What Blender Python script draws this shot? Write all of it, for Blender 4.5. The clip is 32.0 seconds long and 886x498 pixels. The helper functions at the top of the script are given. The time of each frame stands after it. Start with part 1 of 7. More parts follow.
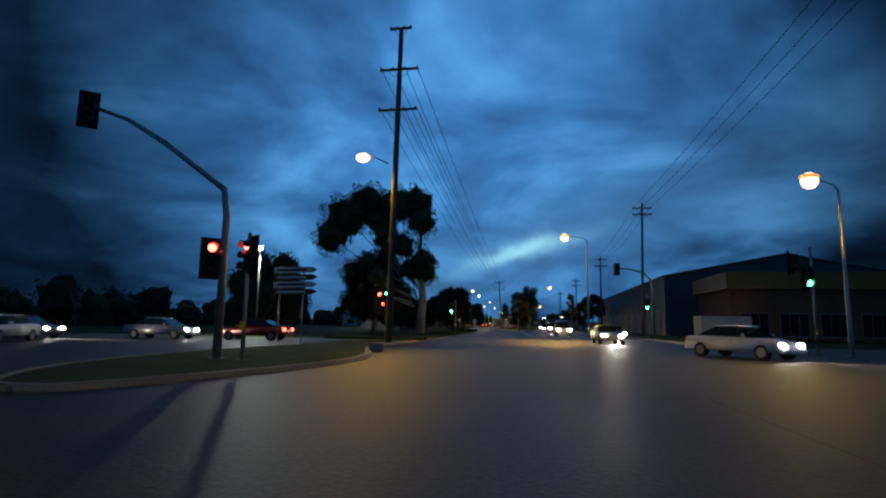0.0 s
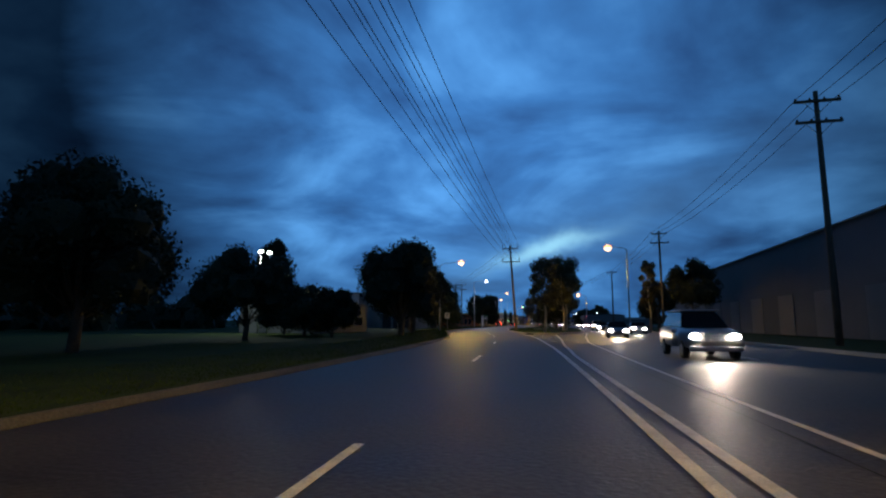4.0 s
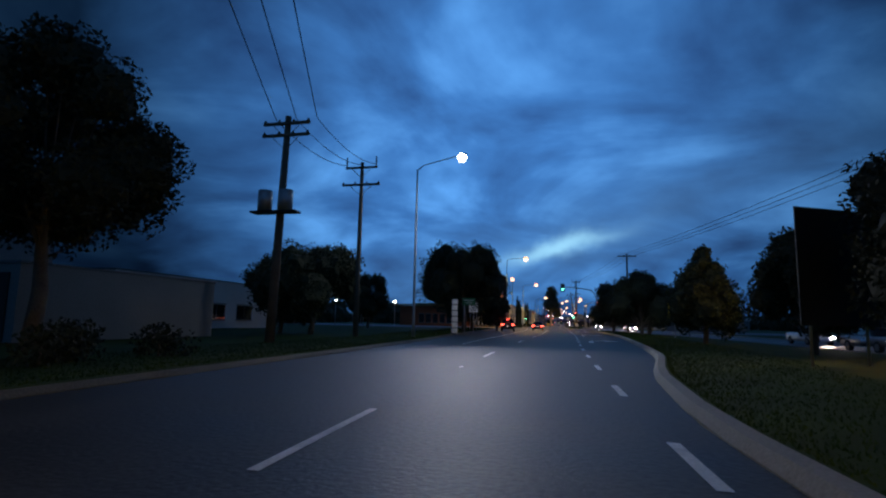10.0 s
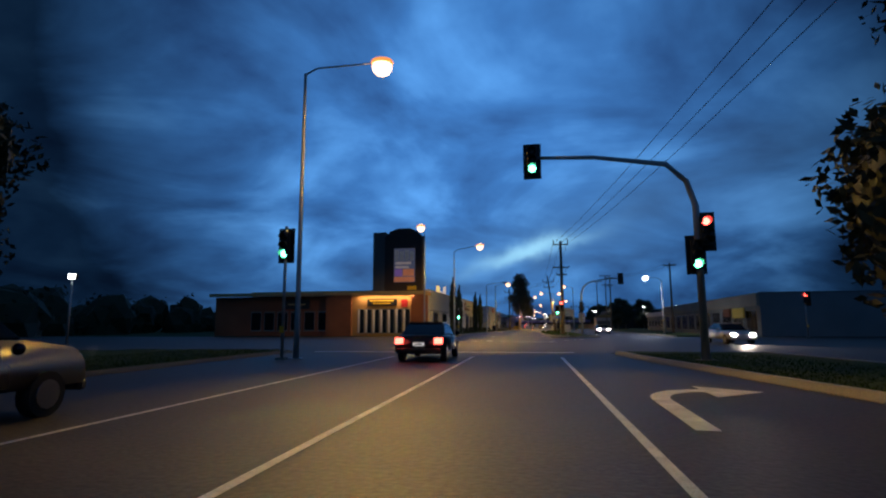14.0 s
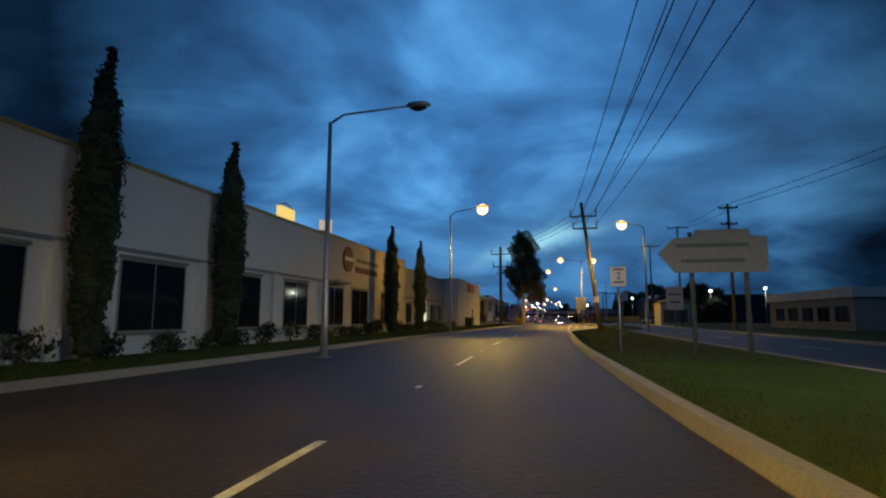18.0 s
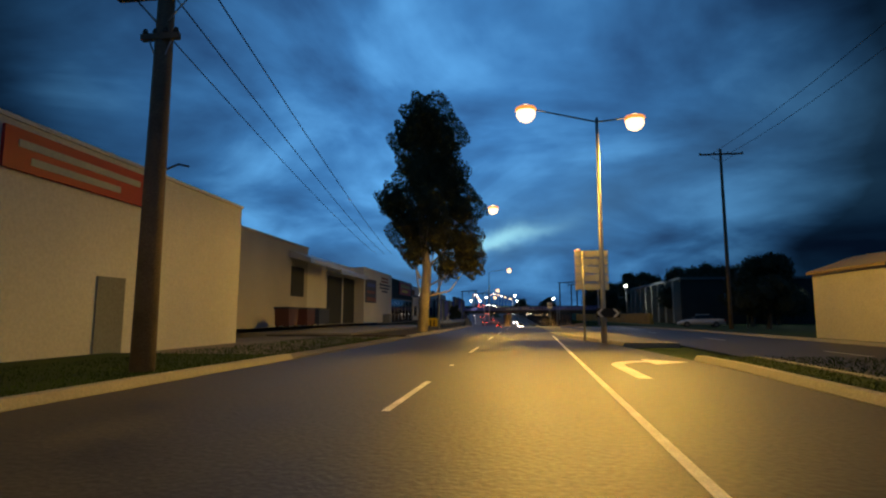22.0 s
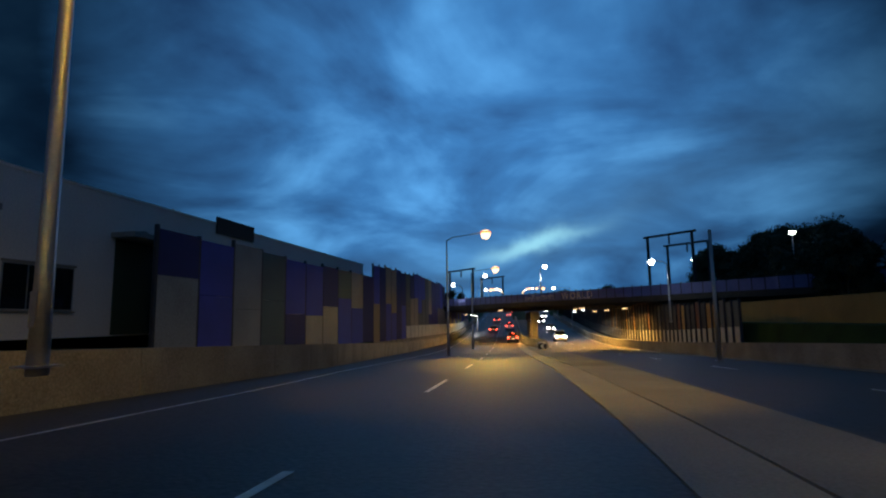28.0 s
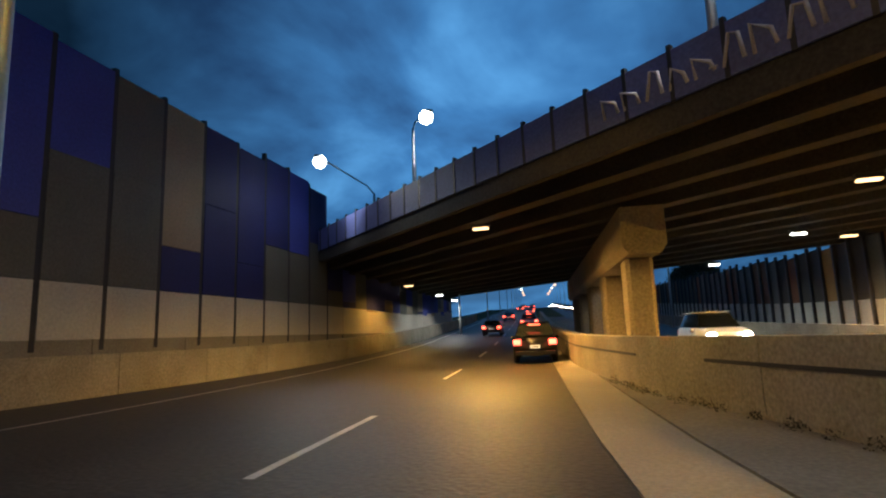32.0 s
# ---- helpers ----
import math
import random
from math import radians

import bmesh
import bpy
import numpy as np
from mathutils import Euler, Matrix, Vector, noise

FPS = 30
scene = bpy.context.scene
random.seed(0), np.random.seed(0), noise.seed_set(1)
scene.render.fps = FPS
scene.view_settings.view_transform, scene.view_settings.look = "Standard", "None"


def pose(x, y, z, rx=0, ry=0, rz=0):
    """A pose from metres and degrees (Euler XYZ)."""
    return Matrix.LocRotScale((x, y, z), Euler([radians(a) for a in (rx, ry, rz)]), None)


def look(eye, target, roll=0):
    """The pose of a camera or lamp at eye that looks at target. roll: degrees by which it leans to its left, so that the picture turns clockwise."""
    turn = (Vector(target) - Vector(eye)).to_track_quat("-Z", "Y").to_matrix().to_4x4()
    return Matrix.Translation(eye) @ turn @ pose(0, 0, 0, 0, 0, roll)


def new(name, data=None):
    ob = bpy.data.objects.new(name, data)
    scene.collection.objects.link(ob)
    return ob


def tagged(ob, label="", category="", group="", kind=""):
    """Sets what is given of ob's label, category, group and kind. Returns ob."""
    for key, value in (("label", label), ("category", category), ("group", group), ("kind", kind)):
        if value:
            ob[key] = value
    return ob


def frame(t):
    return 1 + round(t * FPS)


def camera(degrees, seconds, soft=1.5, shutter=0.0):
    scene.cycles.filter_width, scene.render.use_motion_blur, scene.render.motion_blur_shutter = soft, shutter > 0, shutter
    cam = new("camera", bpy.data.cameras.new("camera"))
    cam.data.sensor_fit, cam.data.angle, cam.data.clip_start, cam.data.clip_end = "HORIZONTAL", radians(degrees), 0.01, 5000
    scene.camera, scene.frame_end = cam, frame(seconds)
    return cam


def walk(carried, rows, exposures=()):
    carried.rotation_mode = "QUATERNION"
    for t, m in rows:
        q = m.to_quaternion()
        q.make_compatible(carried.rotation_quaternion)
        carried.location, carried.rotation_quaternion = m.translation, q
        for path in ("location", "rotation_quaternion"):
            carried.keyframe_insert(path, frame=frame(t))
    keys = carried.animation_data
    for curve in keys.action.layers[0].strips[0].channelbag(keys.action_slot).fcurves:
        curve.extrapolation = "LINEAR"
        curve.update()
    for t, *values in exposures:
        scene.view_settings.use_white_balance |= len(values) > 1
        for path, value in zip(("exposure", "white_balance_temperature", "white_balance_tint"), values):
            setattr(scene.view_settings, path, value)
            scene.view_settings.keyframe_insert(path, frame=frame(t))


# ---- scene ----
cam = camera(78.6, 32.0, soft=2.2)
PATH = [
    (0, (3.352, -47.126, 1.31), (3.005, -45.176, 1.584), 0.89),
    (0.5, (3.317, -38.664, 1.312), (2.983, -36.705, 1.535), 0.59),
    (1, (3.224, -30.199, 1.306), (2.883, -28.242, 1.539), 0.45),
    (1.5, (3.031, -21.58, 1.293), (2.666, -19.63, 1.55), 0.78),
    (2, (2.78, -12.944, 1.285), (2.384, -11.002, 1.551), 0.41),
    (2.5, (2.399, -4.371, 1.288), (1.984, -2.436, 1.576), -0.79),
    (3, (1.882, 4.414, 1.296), (1.445, 6.344, 1.587), -0.29),
    (3.5, (1.285, 13.417, 1.3), (0.84, 15.347, 1.582), -0.01),
    (4, (0.672, 22.646, 1.303), (0.236, 24.579, 1.574), -0.03),
    (4.5, (0.076, 32.104, 1.306), (-0.344, 34.041, 1.571), -0.42),
    (5, (-0.564, 41.791, 1.307), (-0.994, 43.725, 1.579), -1.03),
    (5.5, (-1.38, 51.493, 1.305), (-1.86, 53.415, 1.58), -1.78),
    (6, (-2.218, 60.896, 1.302), (-2.758, 62.801, 1.582), -1.82),
    (6.5, (-3.324, 70.252, 1.295), (-3.932, 72.138, 1.56), -1.19),
    (7, (-4.804, 79.673, 1.295), (-5.44, 81.554, 1.54), -0.62),
    (7.5, (-6.378, 88.814, 1.301), (-7.031, 90.684, 1.573), -0.27),
    (8, (-8.053, 98.066, 1.298), (-8.687, 99.945, 1.562), 0.25),
    (8.5, (-9.659, 107.373, 1.291), (-10.278, 109.255, 1.565), 0.55),
    (9, (-11.101, 116.542, 1.29), (-11.69, 118.433, 1.563), 1.30),
    (9.5, (-12.156, 125.654, 1.3), (-12.693, 127.562, 1.568), 1.58),
    (10, (-12.894, 134.781, 1.306), (-13.365, 136.707, 1.569), 1.20),
    (10.5, (-13.353, 143.868, 1.303), (-13.761, 145.805, 1.587), 0.68),
    (11, (-13.627, 153.036, 1.299), (-14.002, 154.98, 1.587), -0.09),
    (11.5, (-13.875, 162.58, 1.305), (-14.251, 164.524, 1.589), 0.14),
    (12, (-14.011, 172.144, 1.304), (-14.403, 174.086, 1.582), -0.14),
    (12.5, (-14.083, 181.726, 1.3), (-14.459, 183.67, 1.581), -0.09),
    (13, (-14.267, 191.327, 1.297), (-14.638, 193.272, 1.571), 0.28),
    (13.5, (-14.304, 200.749, 1.294), (-14.683, 202.694, 1.565), -0.38),
    (14, (-14.482, 210.125, 1.297), (-14.856, 212.07, 1.578), -0.19),
    (14.5, (-14.735, 219.495, 1.299), (-15.112, 221.439, 1.58), -0.13),
    (15, (-15.03, 228.863, 1.302), (-15.414, 230.806, 1.581), -0.42),
    (15.5, (-15.347, 238.247, 1.304), (-15.739, 240.189, 1.58), -1.25),
    (16, (-15.671, 247.728, 1.306), (-16.067, 249.67, 1.574), -1.17),
    (16.5, (-15.957, 256.967, 1.298), (-16.359, 258.91, 1.553), -0.23),
    (17, (-16.357, 265.754, 1.299), (-16.763, 267.697, 1.543), 0.15),
    (17.5, (-16.637, 274.317, 1.3), (-17.045, 276.26, 1.542), 0.47),
    (18, (-16.902, 282.489, 1.301), (-17.312, 284.431, 1.551), 0.11),
    (18.5, (-17.21, 290.545, 1.302), (-17.609, 292.487, 1.566), -0.04),
    (19, (-17.435, 298.873, 1.298), (-17.809, 300.822, 1.545), -0.17),
    (19.5, (-17.673, 307.202, 1.295), (-18.027, 309.153, 1.55), -0.04),
    (20, (-17.715, 315.497, 1.299), (-18.05, 317.453, 1.547), -0.09),
    (20.5, (-17.57, 323.854, 1.302), (-17.879, 325.814, 1.549), -1.12),
    (21, (-17.356, 332.306, 1.297), (-17.653, 334.269, 1.54), -0.35),
    (21.5, (-17.2, 340.718, 1.291), (-17.477, 342.685, 1.526), -0.06),
    (22, (-17.056, 349.184, 1.298), (-17.307, 351.153, 1.542), 0.03),
    (22.5, (-16.784, 357.482, 1.308), (-17.024, 359.449, 1.577), -0.60),
    (23, (-16.306, 365.928, 1.306), (-16.54, 367.89, 1.611), -1.16),
    (23.5, (-16.027, 374.428, 1.303), (-16.262, 376.388, 1.624), -0.95),
    (24, (-15.802, 382.949, 1.301), (-16.04, 384.911, 1.612), -1.10),
    (24.5, (-15.503, 391.55, 1.305), (-15.742, 393.511, 1.614), -1.27),
    (25, (-15.265, 400.203, 1.309), (-15.509, 402.166, 1.603), -1.11),
    (25.5, (-15.089, 408.725, 1.29), (-15.333, 410.69, 1.57), -1.43),
    (26, (-14.901, 417.328, 1.223), (-15.176, 419.291, 1.491), -0.80),
    (26.5, (-14.806, 425.967, 1.108), (-15.115, 427.926, 1.366), -0.52),
    (27, (-14.833, 434.605, 0.947), (-15.171, 436.561, 1.199), -0.40),
    (27.5, (-14.978, 443.209, 0.744), (-15.342, 445.159, 0.997), -0.32),
    (28, (-15.241, 451.743, 0.502), (-15.632, 453.687, 0.764), -0.95),
    (28.5, (-15.673, 460.236, 0.228), (-16.094, 462.175, 0.48), -1.01),
    (29, (-16.247, 468.71, -0.074), (-16.695, 470.644, 0.17), -1.16),
    (29.5, (-16.92, 477.075, -0.397), (-17.384, 479.006, -0.16), -1.40),
    (30, (-17.426, 485.297, -0.728), (-17.904, 487.224, -0.493), -1.84),
    (30.5, (-18.111, 493.804, -1.048), (-18.592, 495.732, -0.82), -2.07),
    (31, (-18.821, 502.355, -1.356), (-19.305, 504.28, -1.112), -2.34),
    (31.5, (-19.375, 510.585, -1.66), (-19.855, 512.509, -1.405), -2.14),
    (32, (-20.118, 518.538, -1.952), (-20.586, 520.458, -1.643), -2.14),
]
# the camera's own white balance drifts warmer under the sodium lamps
BALANCE = [(0, 0.0, 7000, 10), (3, 0.0, 6900, 14), (5, 0.0, 6700, 20), (13.5, 0.0, 6700, 22), (16, 0.0, 7150, 14), (20, 0.0, 7350, 10), (23.5, 0.0, 7250, 10), (25.5, 0.0, 6950, 10), (28.5, 0.0, 7200, 10), (30.5, 0.0, 7400, 10), (32, 0.0, 7400, 10)]
walk(cam, [(t, look(eye, target, roll)) for t, eye, target, roll in PATH], BALANCE)

# ---- sky and light ----
def world_sky():
    w = bpy.data.worlds.new("dusk_sky")
    scene.world = w
    w.use_nodes = True
    nt = w.node_tree
    nt.nodes.clear()
    N, L = nt.nodes.new, nt.links.new
    out, bg = N("ShaderNodeOutputWorld"), N("ShaderNodeBackground")
    tc = N("ShaderNodeTexCoord")
    sep = N("ShaderNodeSeparateXYZ")
    L(tc.outputs["Generated"], sep.inputs[0])

    def math_node(op, a, b=None, clamp=False):
        m = N("ShaderNodeMath")
        m.operation, m.use_clamp = op, clamp
        for i, v in enumerate((a, b)):
            if v is None:
                continue
            if isinstance(v, (int, float)):
                m.inputs[i].default_value = v
            else:
                L(v, m.inputs[i])
        return m.outputs[0]

    # clouds lie on a flat layer: project the direction on to it
    h = math_node("MAXIMUM", math_node("ADD", sep.outputs[2], 0.30), 0.1)
    cx, cy = math_node("DIVIDE", sep.outputs[0], h), math_node("DIVIDE", sep.outputs[1], h)
    comb = N("ShaderNodeCombineXYZ")
    L(cx, comb.inputs[0]), L(cy, comb.inputs[1])
    n1, n2 = N("ShaderNodeTexNoise"), N("ShaderNodeTexNoise")
    n1.inputs["Scale"].default_value, n1.inputs["Detail"].default_value = 1.7, 7
    n1.inputs["Roughness"].default_value, n1.inputs["Distortion"].default_value = 0.5, 0.6
    n2.inputs["Scale"].default_value, n2.inputs["Detail"].default_value = 5.5, 6
    L(comb.outputs[0], n1.inputs["Vector"]), L(comb.outputs[0], n2.inputs["Vector"])
    mixn = math_node("ADD", math_node("MULTIPLY", n1.outputs["Fac"], 0.8), math_node("MULTIPLY", n2.outputs["Fac"], 0.2))
    ramp = N("ShaderNodeValToRGB")
    e = ramp.color_ramp.elements
    e[0].position, e[0].color = 0.33, (0.0065, 0.0265, 0.086, 1)
    e[1].position, e[1].color = 0.68, (0.040, 0.168, 0.378, 1)
    mid = ramp.color_ramp.elements.new(0.5)
    mid.color = (0.0155, 0.079, 0.210, 1)
    L(mixn, ramp.inputs[0])
    # the west, where the sun went down, is brighter; the steep falloff holds lens vignetting
    west = Vector((-0.13, 0.91, 0.36)).normalized()
    dot = N("ShaderNodeVectorMath")
    dot.operation = "DOT_PRODUCT"
    nrm = N("ShaderNodeVectorMath")
    nrm.operation = "NORMALIZE"
    L(tc.outputs["Generated"], nrm.inputs[0])
    L(nrm.outputs[0], dot.inputs[0])
    dot.inputs[1].default_value = west
    mr = N("ShaderNodeMapRange")
    mr.inputs[1].default_value, mr.inputs[2].default_value = 0.785, 1.0
    mr.inputs[3].default_value, mr.inputs[4].default_value = 0.16, 2.75
    L(math_node("ADD", dot.outputs["Value"], math_node("MULTIPLY", math_node("SUBTRACT", n1.outputs["Fac"], 0.5), 0.09)), mr.inputs[0])
    shade = N("ShaderNodeMix")
    shade.data_type, shade.blend_type = "RGBA", "MULTIPLY"
    shade.inputs[0].default_value = 1.0
    # unseen sky overhead and in the east, raised to brighten the roadside walls
    mr2 = N("ShaderNodeMapRange")
    mr2.inputs[1].default_value, mr2.inputs[2].default_value = 0.5, -0.2
    mr2.inputs[3].default_value, mr2.inputs[4].default_value = 0.0, 0.5
    L(dot.outputs["Value"], mr2.inputs[0])
    L(ramp.outputs[0], shade.inputs[6]), L(math_node("ADD", mr.outputs[0], mr2.outputs[0]), shade.inputs[7])
    # the break in the cloud low over the road
    gap = Vector((-0.045, 1.0, 0.135)).normalized()
    side = Vector((1, 0.045, 0)).normalized()
    dx, dz = N("ShaderNodeVectorMath"), N("ShaderNodeVectorMath")
    for nd, axis in ((dx, side), (dz, gap.cross(side) * -1)):
        nd.operation = "DOT_PRODUCT"
        L(nrm.outputs[0], nd.inputs[0])
        nd.inputs[1].default_value = axis
    tilt = math_node("SUBTRACT", dz.outputs["Value"], math_node("MULTIPLY", dx.outputs["Value"], 0.33))
    n3 = N("ShaderNodeTexNoise")
    n3.inputs["Scale"].default_value, n3.inputs["Detail"].default_value = 9.0, 6
    L(nrm.outputs[0], n3.inputs["Vector"])
    wob = math_node("MULTIPLY", math_node("SUBTRACT", n3.outputs["Fac"], 0.5), 0.085)
    a = math_node("DIVIDE", math_node("SUBTRACT", dx.outputs["Value"], 0.015), 0.085)
    b = math_node("DIVIDE", math_node("ADD", tilt, wob), 0.016)
    r2 = math_node("ADD", math_node("MULTIPLY", a, a), math_node("MULTIPLY", b, b))
    glow = math_node("MULTIPLY", math_node("POWER", 2.718, math_node("MULTIPLY", r2, -1.0)),
                     math_node("GREATER_THAN", sep.outputs[1], 0.0))
    a2 = math_node("DIVIDE", dx.outputs["Value"], 0.42)
    b2 = math_node("DIVIDE", math_node("ADD", tilt, wob), 0.085)
    halo = math_node("MULTIPLY", math_node("POWER", 2.718, math_node("MULTIPLY", math_node("ADD", math_node("MULTIPLY", a2, a2), math_node("MULTIPLY", b2, b2)), -1.0)),
                     math_node("GREATER_THAN", sep.outputs[1], 0.0))
    m1, m2 = N("ShaderNodeMix"), N("ShaderNodeMix")
    for m in (m1, m2):
        m.data_type = "RGBA"
    L(math_node("MULTIPLY", halo, 0.4), m1.inputs[0])
    L(shade.outputs[2], m1.inputs[6])
    m1.inputs[7].default_value = (0.07, 0.23, 0.47, 1)
    L(math_node("MULTIPLY", glow, 0.95), m2.inputs[0])
    L(m1.outputs[2], m2.inputs[6])
    m2.inputs[7].default_value = (0.30, 0.74, 1.0, 1)
    L(m2.outputs[2], bg.inputs[0])
    bg.inputs[1].default_value = 1.0
    L(bg.outputs[0], out.inputs[0])


world_sky()

SODIUM, WHITE_LED = (1.0, 0.60, 0.08), (0.80, 0.93, 1.0)


# ---- materials ----
MATS = {}


def mat(name, base, rough=0.7, metal=0.0, grain=0.25, scale=6.0, bump=0.0, dark=None, emit=None, power=0.0, trans=0.0, vary=0.0, big=0.35, gloss=0.5):
    """A procedural surface: base colour broken up by stains and grain."""
    if name in MATS:
        return MATS[name]
    m = bpy.data.materials.new(name)
    m.use_nodes = True
    nt = m.node_tree
    N, L = nt.nodes.new, nt.links.new
    b = nt.nodes["Principled BSDF"]
    b.inputs["Roughness"].default_value, b.inputs["Metallic"].default_value = rough, metal
    b.inputs["Specular IOR Level"].default_value = gloss
    if emit:
        b.inputs["Emission Color"].default_value, b.inputs["Emission Strength"].default_value = (*emit, 1), power
        m.cycles.emission_sampling = "NONE"
    if trans:
        b.inputs["Transmission Weight"].default_value = trans
    if grain:
        tc = N("ShaderNodeTexCoord")
        fine, broad = N("ShaderNodeTexNoise"), N("ShaderNodeTexNoise")
        fine.inputs["Scale"].default_value, fine.inputs["Detail"].default_value = scale * 6, 4
        broad.inputs["Scale"].default_value, broad.inputs["Detail"].default_value = big, 6
        L(tc.outputs["Object"], fine.inputs["Vector"]), L(tc.outputs["Object"], broad.inputs["Vector"])
        mul = N("ShaderNodeMath")
        mul.operation = "ADD"
        L(fine.outputs["Fac"], mul.inputs[0]), L(broad.outputs["Fac"], mul.inputs[1])
        ramp = N("ShaderNodeValToRGB")
        lo = dark or [c * (1 - grain) for c in base]
        hi = [min(1, c * (1 + grain)) for c in base]
        ramp.color_ramp.elements[0].position, ramp.color_ramp.elements[1].position = 0.62, 1.38
        ramp.color_ramp.elements[0].position = 0.35
        ramp.color_ramp.elements[1].position = 0.68
        half = N("ShaderNodeMath")
        half.operation = "MULTIPLY"
        half.inputs[1].default_value = 0.5
        L(mul.outputs[0], half.inputs[0])
        L(half.outputs[0], ramp.inputs[0])
        ramp.color_ramp.elements[0].color, ramp.color_ramp.elements[1].color = (*lo, 1), (*hi, 1)
        col = ramp.outputs[0]
        if vary:
            oi = N("ShaderNodeObjectInfo")
            hs = N("ShaderNodeHueSaturation")
            mr = N("ShaderNodeMapRange")
            mr.inputs[3].default_value, mr.inputs[4].default_value = 1 - vary, 1 + vary
            L(oi.outputs["Random"], mr.inputs[0]), L(mr.outputs[0], hs.inputs["Value"])
            L(col, hs.inputs["Color"])
            col = hs.outputs[0]
        L(col, b.inputs["Base Color"])
        if bump:
            bp = N("ShaderNodeBump")
            bp.inputs["Strength"].default_value, bp.inputs["Distance"].default_value = bump, 0.02
            L(fine.outputs["Fac"], bp.inputs["Height"]), L(bp.outputs[0], b.inputs["Normal"])
        rr = N("ShaderNodeMapRange")
        rr.inputs[3].default_value, rr.inputs[4].default_value = max(0.05, rough - 0.1), min(1, rough + 0.12)
        L(broad.outputs["Fac"], rr.inputs[0]), L(rr.outputs[0], b.inputs["Roughness"])
    else:
        b.inputs["Base Color"].default_value = (*base, 1)
    MATS[name] = m
    return m


ASPHALT = mat("asphalt", (0.05, 0.045, 0.037), 0.56, gloss=0.36, grain=0.7, scale=2.2, bump=0.55, big=0.7)
OLD_ASPHALT = mat("worn_asphalt", (0.048, 0.043, 0.036), 0.56, gloss=0.36, grain=0.7, scale=2.2, bump=0.55, big=0.7)
CONCRETE = mat("concrete", (0.25, 0.235, 0.20), 0.8, grain=0.3, scale=4, bump=0.2, big=0.4)
PALE_CONCRETE = mat("pale_concrete", (0.29, 0.27, 0.225), 0.78, grain=0.25, scale=4, bump=0.2, big=0.3)
GRASS = mat("grass", (0.042, 0.07, 0.015), 0.95, grain=0.4, scale=5, bump=0.4, big=0.5, dark=(0.026, 0.038, 0.010), gloss=0.1)
BLADES = mat("grass_blades", (0.05, 0.082, 0.02), 0.9, gloss=0.1, grain=0.5, scale=2, big=0.3)
DIRT = mat("dry_earth", (0.10, 0.08, 0.05), 0.95, grain=0.5, scale=5, bump=0.6)
PAINT = mat("road_paint", (0.74, 0.73, 0.69), 0.6, grain=0.3, scale=8, big=2.0, dark=(0.42, 0.41, 0.38))
GALV = mat("galvanised_steel", (0.42, 0.43, 0.44), 0.45, 0.7, grain=0.15, scale=3)
POLEWOOD = mat("weathered_pole_wood", (0.17, 0.13, 0.095), 0.9, grain=0.4, scale=5, bump=0.6, big=1.2)
STEELDARK = mat("dark_steel", (0.05, 0.05, 0.055), 0.5, 0.5, grain=0.2)
BLACKPL = mat("black_plastic", (0.02, 0.02, 0.02), 0.45, grain=0.15)
PORCELAIN = mat("brown_porcelain", (0.10, 0.05, 0.03), 0.25, grain=0.1)
WIRE = mat("cable_sheath", (0.02, 0.02, 0.02), 0.6, grain=0.1)
BARK = mat("grey_bark", (0.17, 0.14, 0.11), 0.95, grain=0.5, scale=4, bump=0.9, big=1.5)
GUMBARK = mat("smooth_gum_bark", (0.48, 0.41, 0.32), 0.85, grain=0.4, scale=2, bump=0.4, big=0.9)
LEAF = mat("dark_leaf", (0.04, 0.046, 0.02), 0.75, grain=0.5, scale=1.5, vary=0.2)
GUMLEAF = mat("gum_leaf", (0.095, 0.09, 0.035), 0.6, grain=0.5, scale=1.5, vary=0.15)
CONIFER = mat("conifer_needle", (0.028, 0.045, 0.02), 0.75, grain=0.5, scale=1.5)
SIGNWHITE = mat("sign_white", (0.75, 0.75, 0.73), 0.45, grain=0.1)
SIGNBACK = mat("sign_back_aluminium", (0.5, 0.5, 0.5), 0.38, 0.6, grain=0.15, scale=3)
SIGNGREEN = mat("sign_green", (0.02, 0.14, 0.06), 0.45, grain=0.1)
SIGNBLACK = mat("sign_black", (0.012, 0.012, 0.012), 0.5, grain=0.1)
SIGNRED = mat("sign_red", (0.45, 0.02, 0.025), 0.5, grain=0.15)
SIGNYELLOW = mat("sign_yellow", (0.75, 0.5, 0.03), 0.5, grain=0.15)
SIGNBLUE = mat("sign_blue", (0.03, 0.07, 0.30), 0.5, grain=0.15)
WINDOW = mat("dark_window_glass", (0.012, 0.016, 0.018), 0.06, grain=0)
TYRE = mat("tyre_rubber", (0.018, 0.018, 0.018), 0.85, grain=0.2)
RIM = mat("alloy_rim", (0.2, 0.2, 0.21), 0.35, 0.8, grain=0.1)
LENS_OFF = mat("unlit_lens", (0.03, 0.03, 0.03), 0.2, grain=0.1)
LAMP_WARM = mat("sodium_lamp_glow", (1, 0.7, 0.35), 0.4, grain=0, emit=(1.0, 0.66, 0.36), power=3.2)
LAMP_HALO = mat("sodium_halo_glow", (1, 0.5, 0.2), 0.4, grain=0, emit=(1.0, 0.34, 0.07), power=1.1)
LAMP_WHITE = mat("white_lamp_glow", (1, 1, 1), 0.4, grain=0, emit=(0.85, 0.95, 1.0), power=12)
FLOOD = mat("flood_lamp_glow", (1, 1, 1), 0.4, grain=0, emit=(0.86, 1.0, 0.95), power=12)
SIG_GREEN = mat("green_signal_glow", (0.1, 1, 0.5), 0.4, grain=0, emit=(0.05, 1.0, 0.42), power=14)
